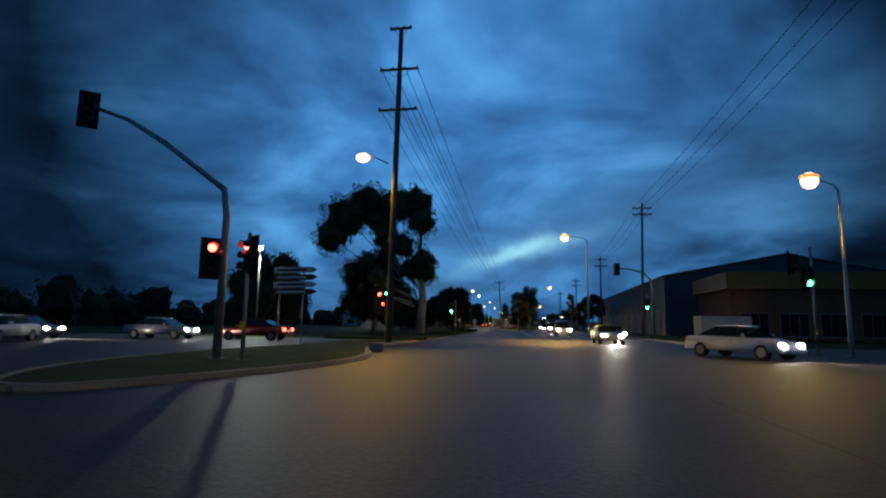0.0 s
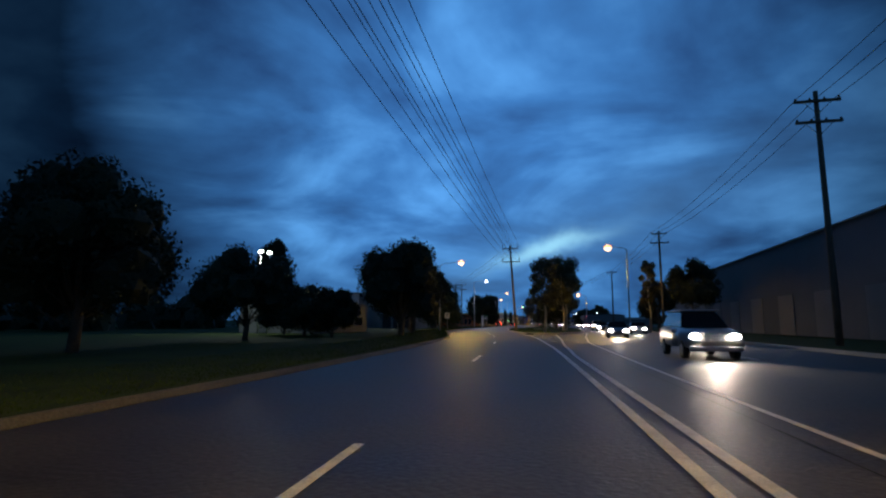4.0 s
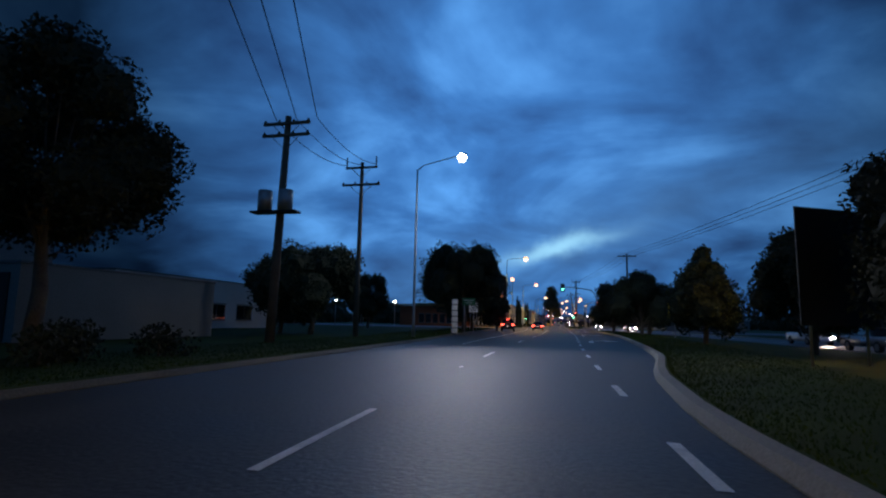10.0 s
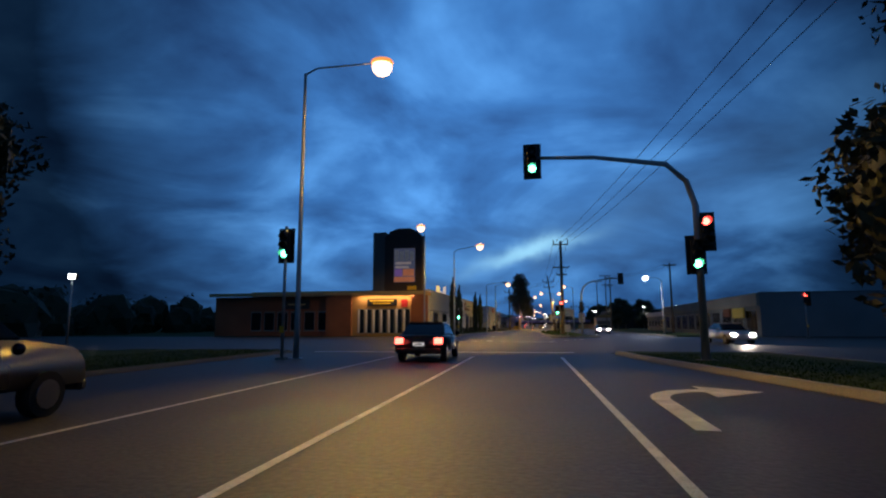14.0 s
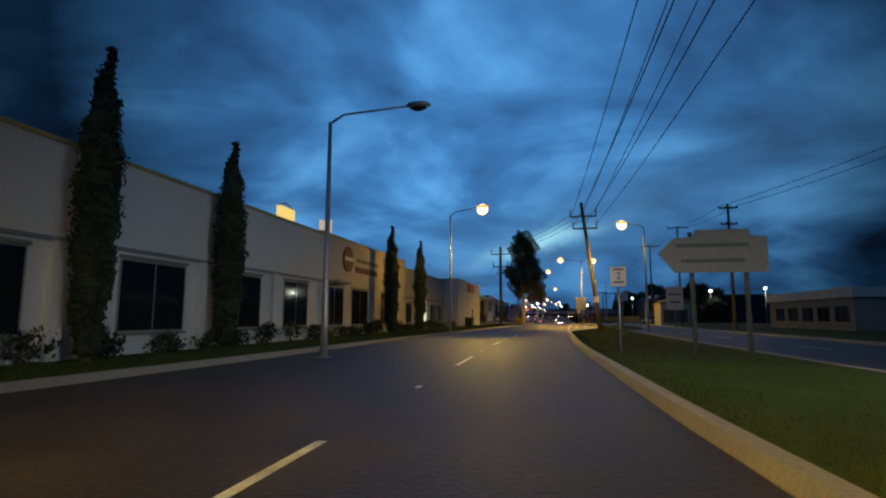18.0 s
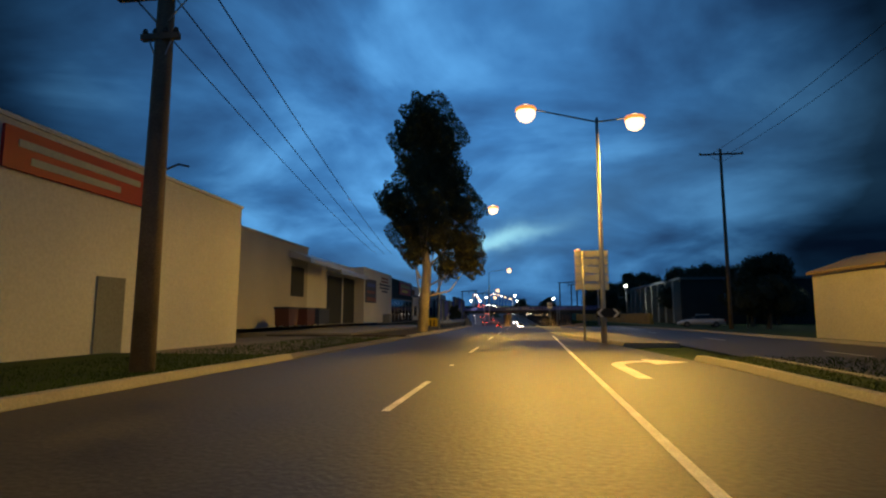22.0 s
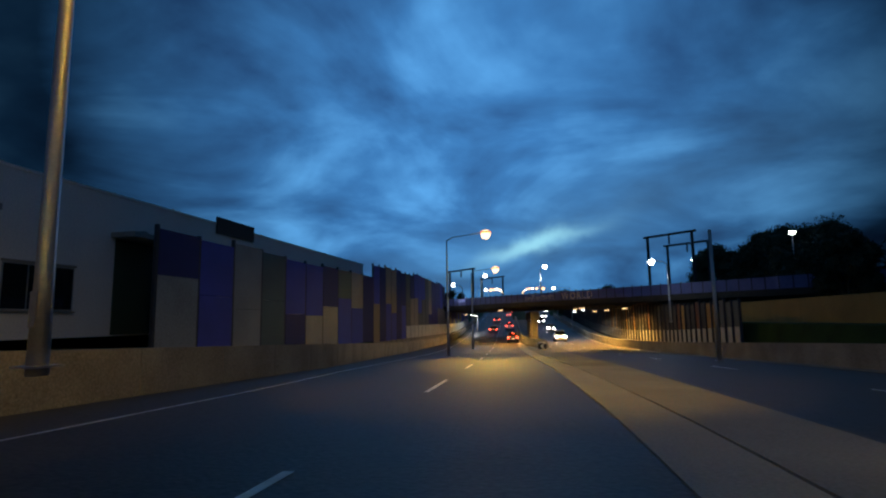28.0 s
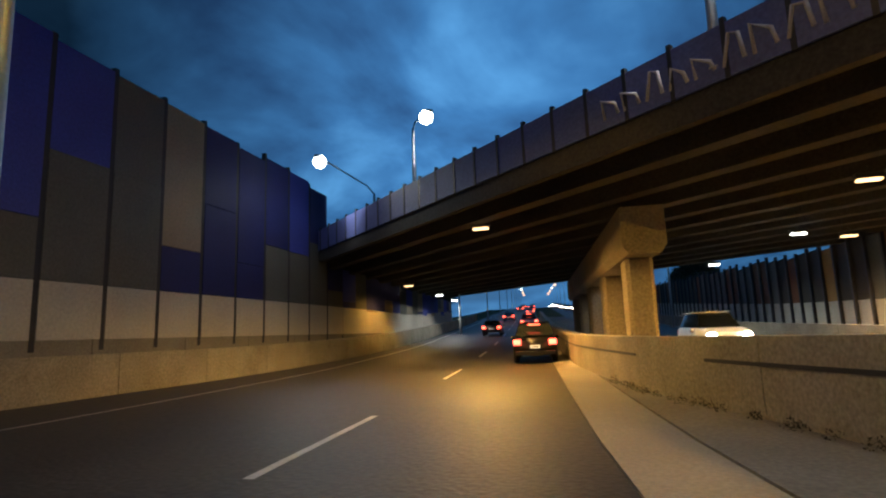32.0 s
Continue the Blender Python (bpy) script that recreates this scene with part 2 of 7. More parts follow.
SIG_RED = mat("red_signal_glow", (1, 0.1, 0.05), 0.4, grain=0, emit=(1.0, 0.07, 0.05), power=14)
HEAD = mat("headlight_glow", (1, 1, 1), 0.3, grain=0, emit=(1.0, 0.97, 0.86), power=60)
TAIL = mat("tail_light_glow", (1, 0.1, 0.05), 0.3, grain=0, emit=(1.0, 0.09, 0.06), power=9)
# the plate's own glow stands in for the light of a plate lamp
GLOWPLATE = mat("number_plate", (0.7, 0.7, 0.68), 0.5, grain=0.05, emit=(1, 1, 0.95), power=0.5)
LITROOM = mat("lit_window", (0.8, 0.9, 0.8), 0.4, grain=0.2, scale=1, emit=(0.75, 0.95, 0.72), power=0.9)


# ---- mesh helpers ----
def part(name, bm, material, parent=None, label=""):
    me = bpy.data.meshes.new(name)
    bm.to_mesh(me)
    bm.free()
    me.materials.append(material)
    ob = new(name, me)
    if parent is not None:
        ob.parent = parent
    if label:
        ob["label"] = label
    return ob


def mesh(name, verts, faces, material, parent=None, label="", smooth=False):
    me = bpy.data.meshes.new(name)
    me.from_pydata(verts, [], faces)
    me.materials.append(material)
    if smooth:
        me.polygons.foreach_set("use_smooth", [True] * len(me.polygons))
    me.update()
    ob = new(name, me)
    if parent is not None:
        ob.parent = parent
    if label:
        ob["label"] = label
    return ob


def thing(name, at=(0, 0, 0), turn=0, label="", category="", group="", kind=""):
    ob = new(name)
    ob.empty_display_size = 0.3
    ob.matrix_basis = pose(*at, 0, 0, turn)
    return tagged(ob, label, category, group, kind)


def box(bm, x0, x1, y0, y1, z0, z1, bevel=0.0):
    r = bmesh.ops.create_cube(bm, size=1.0)
    vs = r["verts"]
    for v in vs:
        v.co = ((x0 + x1) / 2 + v.co.x * (x1 - x0), (y0 + y1) / 2 + v.co.y * (y1 - y0), (z0 + z1) / 2 + v.co.z * (z1 - z0))
    if bevel:
        bmesh.ops.bevel(bm, geom=list({e for v in vs for e in v.link_edges}), offset=bevel, segments=1, affect="EDGES")
    return bm


def bx(*a, bevel=0.0):
    return box(bmesh.new(), *a, bevel=bevel)


def tube(bm, pts, radii, n=8, cap=True):
    """A round rod through points."""
    rings = []
    pts = [Vector(p) for p in pts]
    if isinstance(radii, (int, float)):
        radii = [radii] * len(pts)
    for i, p in enumerate(pts):
        d = (pts[min(i + 1, len(pts) - 1)] - pts[max(i - 1, 0)]).normalized()
        u = d.cross(Vector((0.0, 1.0, 0.03)) if abs(d.z) > 0.7 else Vector((0, 0, 1))).normalized()
        w = d.cross(u)
        rings.append([bm.verts.new(p + radii[i] * (math.cos(2 * math.pi * k / n) * u + math.sin(2 * math.pi * k / n) * w)) for k in range(n)])
    for a, b in zip(rings, rings[1:]):
        for k in range(n):
            bm.faces.new((a[k], a[(k + 1) % n], b[(k + 1) % n], b[k])).smooth = True
    if cap:
        bm.faces.new(rings[0][::-1]), bm.faces.new(rings[-1])
    return bm


def rod(pts, radii, n=8):
    bm = tube(bmesh.new(), pts, radii, n)
    bmesh.ops.recalc_face_normals(bm, faces=bm.faces)
    return bm


def ball(bm, at, r, sx=1, sy=1, sz=1, u=12, v=8):
    vs = bmesh.ops.create_uvsphere(bm, u_segments=u, v_segments=v, radius=r)["verts"]
    for q in vs:
        q.co = (at[0] + q.co.x * sx, at[1] + q.co.y * sy, at[2] + q.co.z * sz)
    for q in vs:
        for fc in q.link_faces:
            fc.smooth = True
    return bm


def prism(outline, y0, y1, bm=None):
    """An outline in x and z, drawn out along y."""
    bm = bm or bmesh.new()
    a = [bm.verts.new((x, y0, z)) for x, z in outline]
    b = [bm.verts.new((x, y1, z)) for x, z in outline]
    n = len(a)
    bm.faces.new(a), bm.faces.new(b[::-1])
    for k in range(n):
        bm.faces.new((a[k], b[k], b[(k + 1) % n], a[(k + 1) % n]))
    bmesh.ops.recalc_face_normals(bm, faces=bm.faces)
    return bm


# ---- the line of the road ----
AXIS = np.array([(-400, 8.0), (-120, 4.5), (-47, 3.35), (-21.6, 3.0), (-4.4, 2.4), (13.4, 1.27), (32, 0.0), (51.5, -1.44), (70.2, -3.35), (88.8, -6.38),
                 (107.4, -9.65), (125.7, -12.15), (144, -13.3), (162.6, -13.8), (200.7, -14.2), (238.3, -15.4), (274.3, -16.7), (307.2, -17.65),
                 (340.7, -17.2), (374.4, -16.05), (408.7, -15.1), (434.6, -14.83), (460.2, -15.67), (485.3, -17.45), (518.5, -20.1), (560, -23.6), (640, -30.0), (900, -50), (1600, -104)])
LEVEL = np.array([(-400, 0), (408, 0), (426, -0.19), (443, -0.56), (460, -1.07), (477, -1.7), (494, -2.35), (510, -2.96), (525, -3.3), (540, -3.35),
                  (560, -2.9), (600, -0.9), (660, 2.6), (740, 7.0), (800, 9.4), (900, 11.5), (1600, 14)])


def smooth_at(table, y):
    """The table's value at y, its corners rounded over some metres."""
    s = np.linspace(-9, 9, 7)
    w = np.exp(-(s / 5) ** 2)
    return float((np.interp(y + s, table[:, 0], table[:, 1]) * w).sum() / w.sum())


def ax(y):
    return smooth_at(AXIS, y)


def zr(y):
    return smooth_at(LEVEL, y)


def steps(y0, y1, step=3.0):
    n = max(1, int(round((y1 - y0) / step)))
    return [y0 + (y1 - y0) * i / n for i in range(n + 1)]


def prof(table):
    t = np.array(table, float)
    return lambda y: float(np.interp(y, t[:, 0], t[:, 1]))


def ribbon(name, y0, y1, left, right, z, material, step=3.0, thick=0.0, parent=None, absolute=False, nx=1):
    """A strip of ground between two lines given as distances from the road's axis (or as x)."""
    verts, faces = [], []
    for y in steps(y0, y1, step):
        o = 0 if absolute else ax(y)
        l, r = o + left(y), o + right(y)
        for k in range(nx + 1):
            verts.append((l + (r - l) * k / nx, y, zr(y) + z))
    c = nx + 1
    n = len(verts) // c
    for i in range(n - 1):
        for k in range(nx):
            faces.append((i * c + k, i * c + k + 1, (i + 1) * c + k + 1, (i + 1) * c + k))
    if thick:
        m = len(verts)
        verts += [(x, y, q - thick) for x, y, q in verts]
        for i in range(n - 1):
            a, b = i * c, (i + 1) * c
            faces.append((a, b, b + m, a + m))
            a, b = a + nx, b + nx
            faces.append((b, a, a + m, b + m))
        faces.append((0, m, m + nx, nx))
        e = (n - 1) * c
        faces.append((e, e + nx, e + nx + m, e + m))
    return mesh(name, verts, faces, material, parent)


def con(v):
    return lambda y: v


def kerb(name, y0, y1, off, width=0.32, high=0.15, material=None, side=1, step=2.5):
    """A kerb with a sloped face towards the road; side 1: the road lies to its left."""
    verts, faces = [], []
    sec = [(0, -0.05), (0, 0.02), (0.10 * side, high), (width * side, high), (width * side, -0.05)]
    for y in steps(y0, y1, step):
        for dx, dz in sec:
            verts.append((ax(y) + off(y) + dx, y, zr(y) + dz))
    n = len(verts) // 5
    for i in range(n - 1):
        for k in range(4):
            q = (i * 5 + k, i * 5 + k + 1, i * 5 + k + 6, i * 5 + k + 5)
            faces.append(q if side > 0 else q[::-1])
    faces.append((0, 1, 2, 3, 4)), faces.append(tuple(reversed([(n - 1) * 5 + k for k in range(5)])))
    return tagged(mesh(name, verts, faces, material or PALE_CONCRETE), "pale concrete kerb along the road", "kerb", kind="structure")

# ---- ground, roads, kerbs ----
KERB_L = prof([(-400, -8.6), (-60, -9.2), (-8, -8.8), (0, -7.4), (14, -6.8), (40, -6.0), (70, -5.9), (88, -7.0), (105, -8.0), (155, -8.1), (170, -8.6), (196, -10.8), (238, -12.0),
               (284, -9.4), (300, -8.4), (343, -7.3), (370, -7.2), (404, -7.0), (416, -7.3), (430, -8.3), (445, -9.2), (480, -9.5), (496, -10.9), (510, -11.8), (525, -12.2), (535, -11.6), (548, -10.6), (570, -10.0), (1600, -10.0)])
KERB_R = prof([(-400, 1.9), (85, 1.9), (100, 1.8), (143, 1.9), (150, 2.5), (158, 3.9), (166, 4.5), (186, 5.4), (203, 5.8), (221, 5.7), (232, 4.0), (238, 3.6), (272, 3.9), (276, 3.0), (283, 2.0), (290, 1.7), (328, 1.15), (332, 1.6), (337, 2.8), (340, 3.6), (345, 4.3), (352, 4.8), (364, 4.7), (373.5, 3.7), (381, 2.3), (388, 1.5), (398, 1.35), (408, 1.2), (450, 1.4), (475, 1.5), (492, 1.15), (512, 1.0), (525, 0.7), (545, 0.8), (1600, 0.9)])
# the other carriageway: its near and far edges as x
OPP_L = prof([(-400, 8), (-50, 7), (-5, 5.2), (40, 2.6), (60, 1.7), (75, 2.0), (90, 2.6), (110, 3.4), (150, 3.2), (200, 0.0), (238, -5.5), (274, -9.3), (320, -10.3), (345, -10.6), (372, -9.7), (393, -10.2), (400, -10.7), (407, -11.6), (420, -11.5), (434, -10.9), (452, -11.3), (475, -12.0), (485, -12.6), (495, -13.3), (516, -14.6), (540, -16.9), (560, -18.2), (640, -24), (900, -44), (1600, -98)])


def opp_r(y):
    return OPP_L(y) + float(np.interp(y, [-400, 60, 120, 400, 1600], [10.5, 9.6, 8.6, 8.0, 8.0]))


def ground_sheet():
    """One sheet out to the horizon; it is cut down along the sunken stretch of the road."""
    ys = sorted(set([-1500, -800, -300] + steps(-200, 800, 5) + [1000, 1500, 2500]))
    verts, faces = [], []
    for y in ys:
        o, low = ax(y), zr(y)
        cut = min(0.0, low)
        hill = max(0.0, low)
        rise = 0.0 if y < 560 else hill
        xs = [-1500, -500, -150, -60, o - 17.5, o - 17.2, o - (13.2 if y > 440 else 10.4), o + 1, OPP_L(y), opp_r(y) + 4.4, opp_r(y) + 4.8, 60, 150, 500, 1500]
        for k, x in enumerate(xs):
            inner = 6 <= k <= 9
            z = (low if inner else rise * (1 if 3 < k < 12 else 0.6)) - 0.06
            if k in (4, 5) and 464 < y < 575:
                z = min(z, max(low + 0.9, -1.2))
            verts.append((x, y, z))
    c = 15
    for i in range(len(ys) - 1):
        for k in range(c - 1):
            faces.append((i * c + k, i * c + k + 1, (i + 1) * c + k + 1, (i + 1) * c + k))
    tagged(mesh("ground", verts, faces, GRASS), "dark grassy ground beside the road", "ground", kind="structure")


ground_sheet()
tagged(ribbon("road", -400, 1600, lambda y: KERB_L(y) - 0.02, KERB_R, 0.0, ASPHALT, nx=4), "worn dark asphalt carriageway with two lanes", "road", kind="structure")
tagged(ribbon("road", -400, 1600, OPP_L, opp_r, 0.004, OLD_ASPHALT, absolute=True, nx=3), "dark asphalt carriageway of the oncoming traffic", "road", kind="structure")
tagged(ribbon("road", -400, 108, KERB_R, lambda y: max(KERB_R(y), OPP_L(y) - ax(y)), -0.004, ASPHALT, nx=2), "asphalt between the carriageways with painted hatching", "road", kind="structure")


def crossing(y0, y1):
    verts = [(-160, y0, 0.007), (160, y0, 0.007), (160, y1, 0.007), (-160, y1, 0.007)]
    tagged(mesh("road", verts, [(0, 1, 2, 3)], OLD_ASPHALT), "asphalt cross street at the traffic lights", "road", kind="structure")


crossing(-36, -5)
crossing(237, 274)


def verge(name, y0, y1, left, right, label, material=None, z=0.13, absolute=False):
    tagged(ribbon(name, y0, y1, left, right, z, material or GRASS, step=2.5, thick=0.3, absolute=absolute, nx=3), label, "verge", kind="structure")


def med_r(y):
    return OPP_L(y) - ax(y) - 0.32


def off_r(f, d):
    return lambda y: f(y) + d


def off_opp(d):
    return lambda y: opp_r(y) + d


EARTH = mat("bare_earth", (0.085, 0.068, 0.042), 0.95, grain=0.5, scale=3, bump=0.4, big=0.6, dark=(0.045, 0.042, 0.022), gloss=0.1)
# darker concrete for the left kerb before the second crossing
DARKKERB = mat("dark_kerb", (0.13, 0.125, 0.10), 0.9, grain=0.4, scale=4, bump=0.3)
# own side: left kerbs and verges
for a, b in ((-120, -38), (-3, 236), (284, 365), (381, 440)):
    kerb("kerb", a, b, KERB_L, side=-1, width=0.2 if b < 240 else 0.32, high=0.12 if b < 240 else 0.15, material=DARKKERB if b < 240 else None)
    verge("verge", a, b, off_r(KERB_L, -9.0), off_r(KERB_L, -0.2 if b < 240 else -0.32), "grass verge beside the road" if b < 440 else "bare brown earth verge beside the road", GRASS if b < 440 else EARTH)
# middle strip
for a, b in ((84.5, 236), (268.4, 366)):
    kerb("kerb", a, b, KERB_R, side=1)
    nose = lambda y, a=a: min(med_r(y), KERB_R(y) + 0.7 + (y - a) * (0.7 if a < 100 else 9.0))
    verge("median", a, b, off_r(KERB_R, 0.32), nose, "grass median strip between the carriageways")
    kerb("kerb", a, b, lambda y, nose=nose: nose(y) + 0.32, side=-1)
    verge("median_nose", a - 0.3, a, KERB_R, lambda y, nose=nose: nose(y) + 0.32, "concrete kerb closing the end of the median", CONCRETE, 0.15)
# concrete traffic island with its pole and sign, then the long concrete strip
kerb("kerb", 373.5, 386, KERB_R, side=1)
verge("median", 373.5, 386, off_r(KERB_R, 0.32), med_r, "bare concrete traffic island", CONCRETE, 0.14)
verge("driveway", 365, 381, off_r(KERB_L, -9.0), off_r(KERB_L, -0.02), "worn concrete driveway across the verge", mat("worn_driveway", (0.19, 0.175, 0.15), 0.85, grain=0.35, scale=4, bump=0.2, big=0.4), 0.05)
verge("forecourt", 381, 415, con(-22.0), con(-10.8), "raised concrete forecourt before the workshops", CONCRETE, 0.25)
verge("median", 386, 620, KERB_R, off_r(KERB_R, 1.05), "low concrete strip between the carriageways", PALE_CONCRETE, 0.025)
# from y 478 on the median concrete has a darker tone
for a, b, m in ((386, 478, CONCRETE), (478, 620, mat("darker_concrete", (0.19, 0.178, 0.15), 0.85, grain=0.4, scale=3, bump=0.2, big=0.5))):
    verge("median", a, b, off_r(KERB_R, 1.065), lambda y: max(KERB_R(y) + 1.3, OPP_L(y) - ax(y)), "wide bare concrete median", m, 0.045)
# far side of the other carriageway
for a, b in ((-120, -38), (-3, 236), (274, 440)):
    kerb("kerb", a, b, lambda y: opp_r(y) - ax(y), side=1)
    verge("verge", a, b, off_opp(0.32), off_opp(7.5), "grass verge on the far side", absolute=True)


def corner_island():
    """The raised grass island at the corner of the first crossing, with its worn kerb and a concrete block on the edge."""
    edge = [(-4.9, -38.2), (-3.9, -35.6), (-3.1, -32.9), (-2.7, -29.5), (-3.2, -26.0), (-4.3, -22.6), (-5.3, -18.5), (-5.4, -14.5), (-5.2, -11.0), (-5.3, -8.6), (-6.2, -7.3), (-7.8, -7.2), (-8.9, -9.5), (-9.4, -15.0), (-10.0, -22.0), (-10.0, -30.0), (-9.0, -35.0), (-7.2, -38.2), (-5.9, -38.8)]
    pts = []
    for i in range(len(edge)):
        p0, p1, p2, p3 = (Vector(edge[(i + d) % len(edge)]) for d in (-1, 0, 1, 2))
        for k in range(4):
            u = k / 4
            pts.append(0.5 * (2 * p1 + (p2 - p0) * u + (2 * p0 - 5 * p1 + 4 * p2 - p3) * u * u + (3 * p1 - p0 - 3 * p2 + p3) * u ** 3))
    n = len(pts)
    rings = []
    for inset, z in ((0.0, -0.05), (0.0, 0.03), (0.07, 0.13), (0.3, 0.135), (0.3, 0.05)):
        ring = []
        for i in range(n):
            d = (pts[(i + 1) % n] - pts[i - 1]).normalized()
            ring.append((pts[i].x - d.y * inset, pts[i].y + d.x * inset, z))
        rings.append(ring)
    faces = [(r * n + i, r * n + (i + 1) % n, (r + 1) * n + (i + 1) % n, (r + 1) * n + i) for r in range(4) for i in range(n)]
    tagged(mesh("kerb", [v for r in rings for v in r], faces, CONCRETE), "worn concrete kerb round the corner island", "kerb", kind="structure")
    top = [(x, y, 0.115) for x, y, z in rings[3]]
    tagged(mesh("verge", top, [tuple(range(n))], GRASS), "grass corner island at the crossing", "verge", kind="structure")
    block = thing("concrete_block", (-4.0, -22.9, 0.0), 14, "pale concrete block at the edge of the corner island", "block")
    part("block", bx(-0.32, 0.32, -0.25, 0.25, 0.0, 0.42, bevel=0.03), PALE_CONCRETE, block)


corner_island()

# ---- road markings ----
def line(y0, y1, off, width=0.12, absolute=False, z=0.009):
    o = off if callable(off) else con(off)
    return tagged(ribbon("lane_line", y0, y1, lambda y: o(y) - width / 2, lambda y: o(y) + width / 2, z, PAINT, step=3.0, absolute=absolute),
                  "worn white painted line on the asphalt", "road marking", kind="structure")


DASH = prof([(0, -1.8), (60, -1.8), (90, -2.05), (107, -2.4), (125, -2.55), (140, -2.6), (172, -2.65), (186, -2.55), (200, -2.5), (260, -2.3), (300, -2.25), (320, -2.45), (334, -2.15), (345, -2.0), (358, -2.15), (380, -2.45), (392, -2.4), (440, -2.2), (465, -2.4), (490, -2.5), (512, -2.75), (530, -2.75), (1600, -2.6)])
STARTS = [25.0, 41.2, 57.4, 74.0, 90.3, 106.8, 123.0, 139.1, 155.2, 171.0, 184.4, 284.6, 297.2, 308.6, 320.2, 332.4, 344.8, 356.6, 368.4, 379.0, 388.6, 402.0, 415.2, 427.8, 440.3, 452.8]
for y in STARTS + list(np.arange(465.2, 700, 11.62)):
    line(y, y + (3.4 if y < 380 else 4.2), DASH)
for y in (85.3, 101.6, 117.8, 134.0, 150.2, 177.6, 191.6, 292.4, 303.8, 315.2, 327.2, 339.5, 351.5, 363.4):
    line(y, y + 0.3, DASH, 0.11)
line(194, 233, DASH)
for y in np.arange(139.7, 206, 5.75):
    line(y, y + 1.8, 1.28, 0.14)
line(210, 233, 1.25)
for y in np.arange(328, 352, 6.0):
    line(y, y + 1.5, 1.3)
line(346, 372, 1.18)
line(372, 385, prof([(372, 1.18), (385, 1.25)]), 0.1)
line(166, 233, prof([(166, -5.4), (183, -5.7), (196, -5.9), (233, -5.8)]), 0.1)
line(440, 700, prof([(440, -6.8), (466, -7.1), (474, -7.6), (496, -8.2), (522, -8.9), (700, -8.7)]), 0.1)
# painted hatching where the carriageways part
MED_A = prof([(14, 1.45), (65, 1.55), (85, 1.8), (97, 1.9)])
MED_B = prof([(14, 1.9), (45, 1.95), (56, 2.4), (67, 3.3), (71, 3.6), (82, 4.9), (97, 7.0)])
line(16, 85, MED_A, 0.16)
line(16, 84, MED_B, 0.16)
for y in np.arange(62.4, 84, 4.35):
    a, b = ax(y) + MED_A(y), ax(y + 0.3) + MED_B(y)
    tagged(mesh("hatch_bar", [(a, y, 0.012), (b, y - 1.0, 0.012), (b, y - 0.6, 0.012), (a, y + 0.4, 0.012)], [(0, 1, 2, 3)], PAINT), "white painted hatching bar", "road marking", kind="structure")
# lane lines of the other carriageway
y = 20.0
while y < 640:
    if not (232 < y < 276):
        line(y, y + 3.0, lambda q: (OPP_L(q) + opp_r(q)) / 2, absolute=True, z=0.012)
    y += 12.0
line(20, 96, lambda q: OPP_L(q) + 0.4, 0.12, True, 0.012)


def paint_poly(name, pts, label):
    tagged(mesh(name, [(x, y, 0.013) for x, y in pts], [tuple(range(len(pts)))], PAINT), label, "road marking", kind="structure")


def stop_line(y, x0, x1, w=0.4):
    paint_poly("stop_line", [(x0, y), (x1, y + 0.3), (x1, y + 0.3 + w), (x0, y + w)], "white stop line across the lanes")


stop_line(236.5, ax(236) - 11, ax(236) + 2)
stop_line(4.0, -3.4, 2.9, 0.15)
stop_line(7.6, -4.0, 2.6, 0.15)
stop_line(7.8, 6.9, 13.5)
for row, yy in ((0, 274.8), (1, 277.5)):
    for k in range(8):
        x = -15.0 - k * 1.3
        q = yy - 0.455 * k
        paint_poly("crossing_dash", [(x - 1.0, q - 0.35), (x, q), (x, q + 0.16), (x - 1.0, q - 0.19)], "white dash of a pedestrian crossing line")
# dotted turning lines across the second crossing
def dash_row(pts, width, length):
    """Short painted dashes centred on a line of points."""
    for (x0, y0), (x1, y1) in zip(pts, pts[1:]):
        d = Vector((x1 - x0, y1 - y0)).normalized()
        n = Vector((-d.y, d.x)) * width / 2
        a = Vector((x0, y0))
        b = a + d * length
        paint_poly("turn_dash", [tuple(a - n), tuple(b - n), tuple(b + n), tuple(a + n)], "white turning guide dash")


dash_row([(-23.5 + 1.28 * k, 256.43 - 0.42 * k) for k in range(9)], 0.34, 0.68)
dash_row([(-16.35, 254.05), (-15.3, 255.1), (-14.3, 256.35), (-13.25, 257.9), (-12.3, 259.6), (-11.6, 261.4), (-11.1, 263.4)], 0.3, 0.62)
dash_row([(-21.8 + 1.0 * k, 255.9 + 0.92 * k) for k in range(9)], 0.14, 0.7)


def turn_arrow(x, y):
    """A right-turn arrow: a shaft along the lane, a bend and a head to the side."""
    h, verts = 0.013, [(x, y, 0.013), (x + 0.3, y, 0.013)]
    for k in range(9):
        a = math.radians(180 - 11 * k)
        for r in (1.25, 0.92):
            verts.append((x + 1.25 + r * math.cos(a), y + 2.9 + 1.35 * r * math.sin(a), h))
    faces = [(0, 1, 3, 2)] + [(2 * k, 2 * k + 1, 2 * k + 3, 2 * k + 2) for k in range(1, 9)]
    n = len(verts)
    verts += [(x + 1.2, y + 3.35, h), (x + 2.3, y + 4.3, h), (x + 1.2, y + 5.2, h)]
    faces.append((n, n + 1, n + 2))
    tagged(mesh("turn_arrow", verts, faces, PAINT), "white right-turn arrow painted on the lane", "road marking", kind="structure")


for y in (174.4, 195.7, 217.5, 349, 361):
    turn_arrow(ax(y) + 2.0, y)


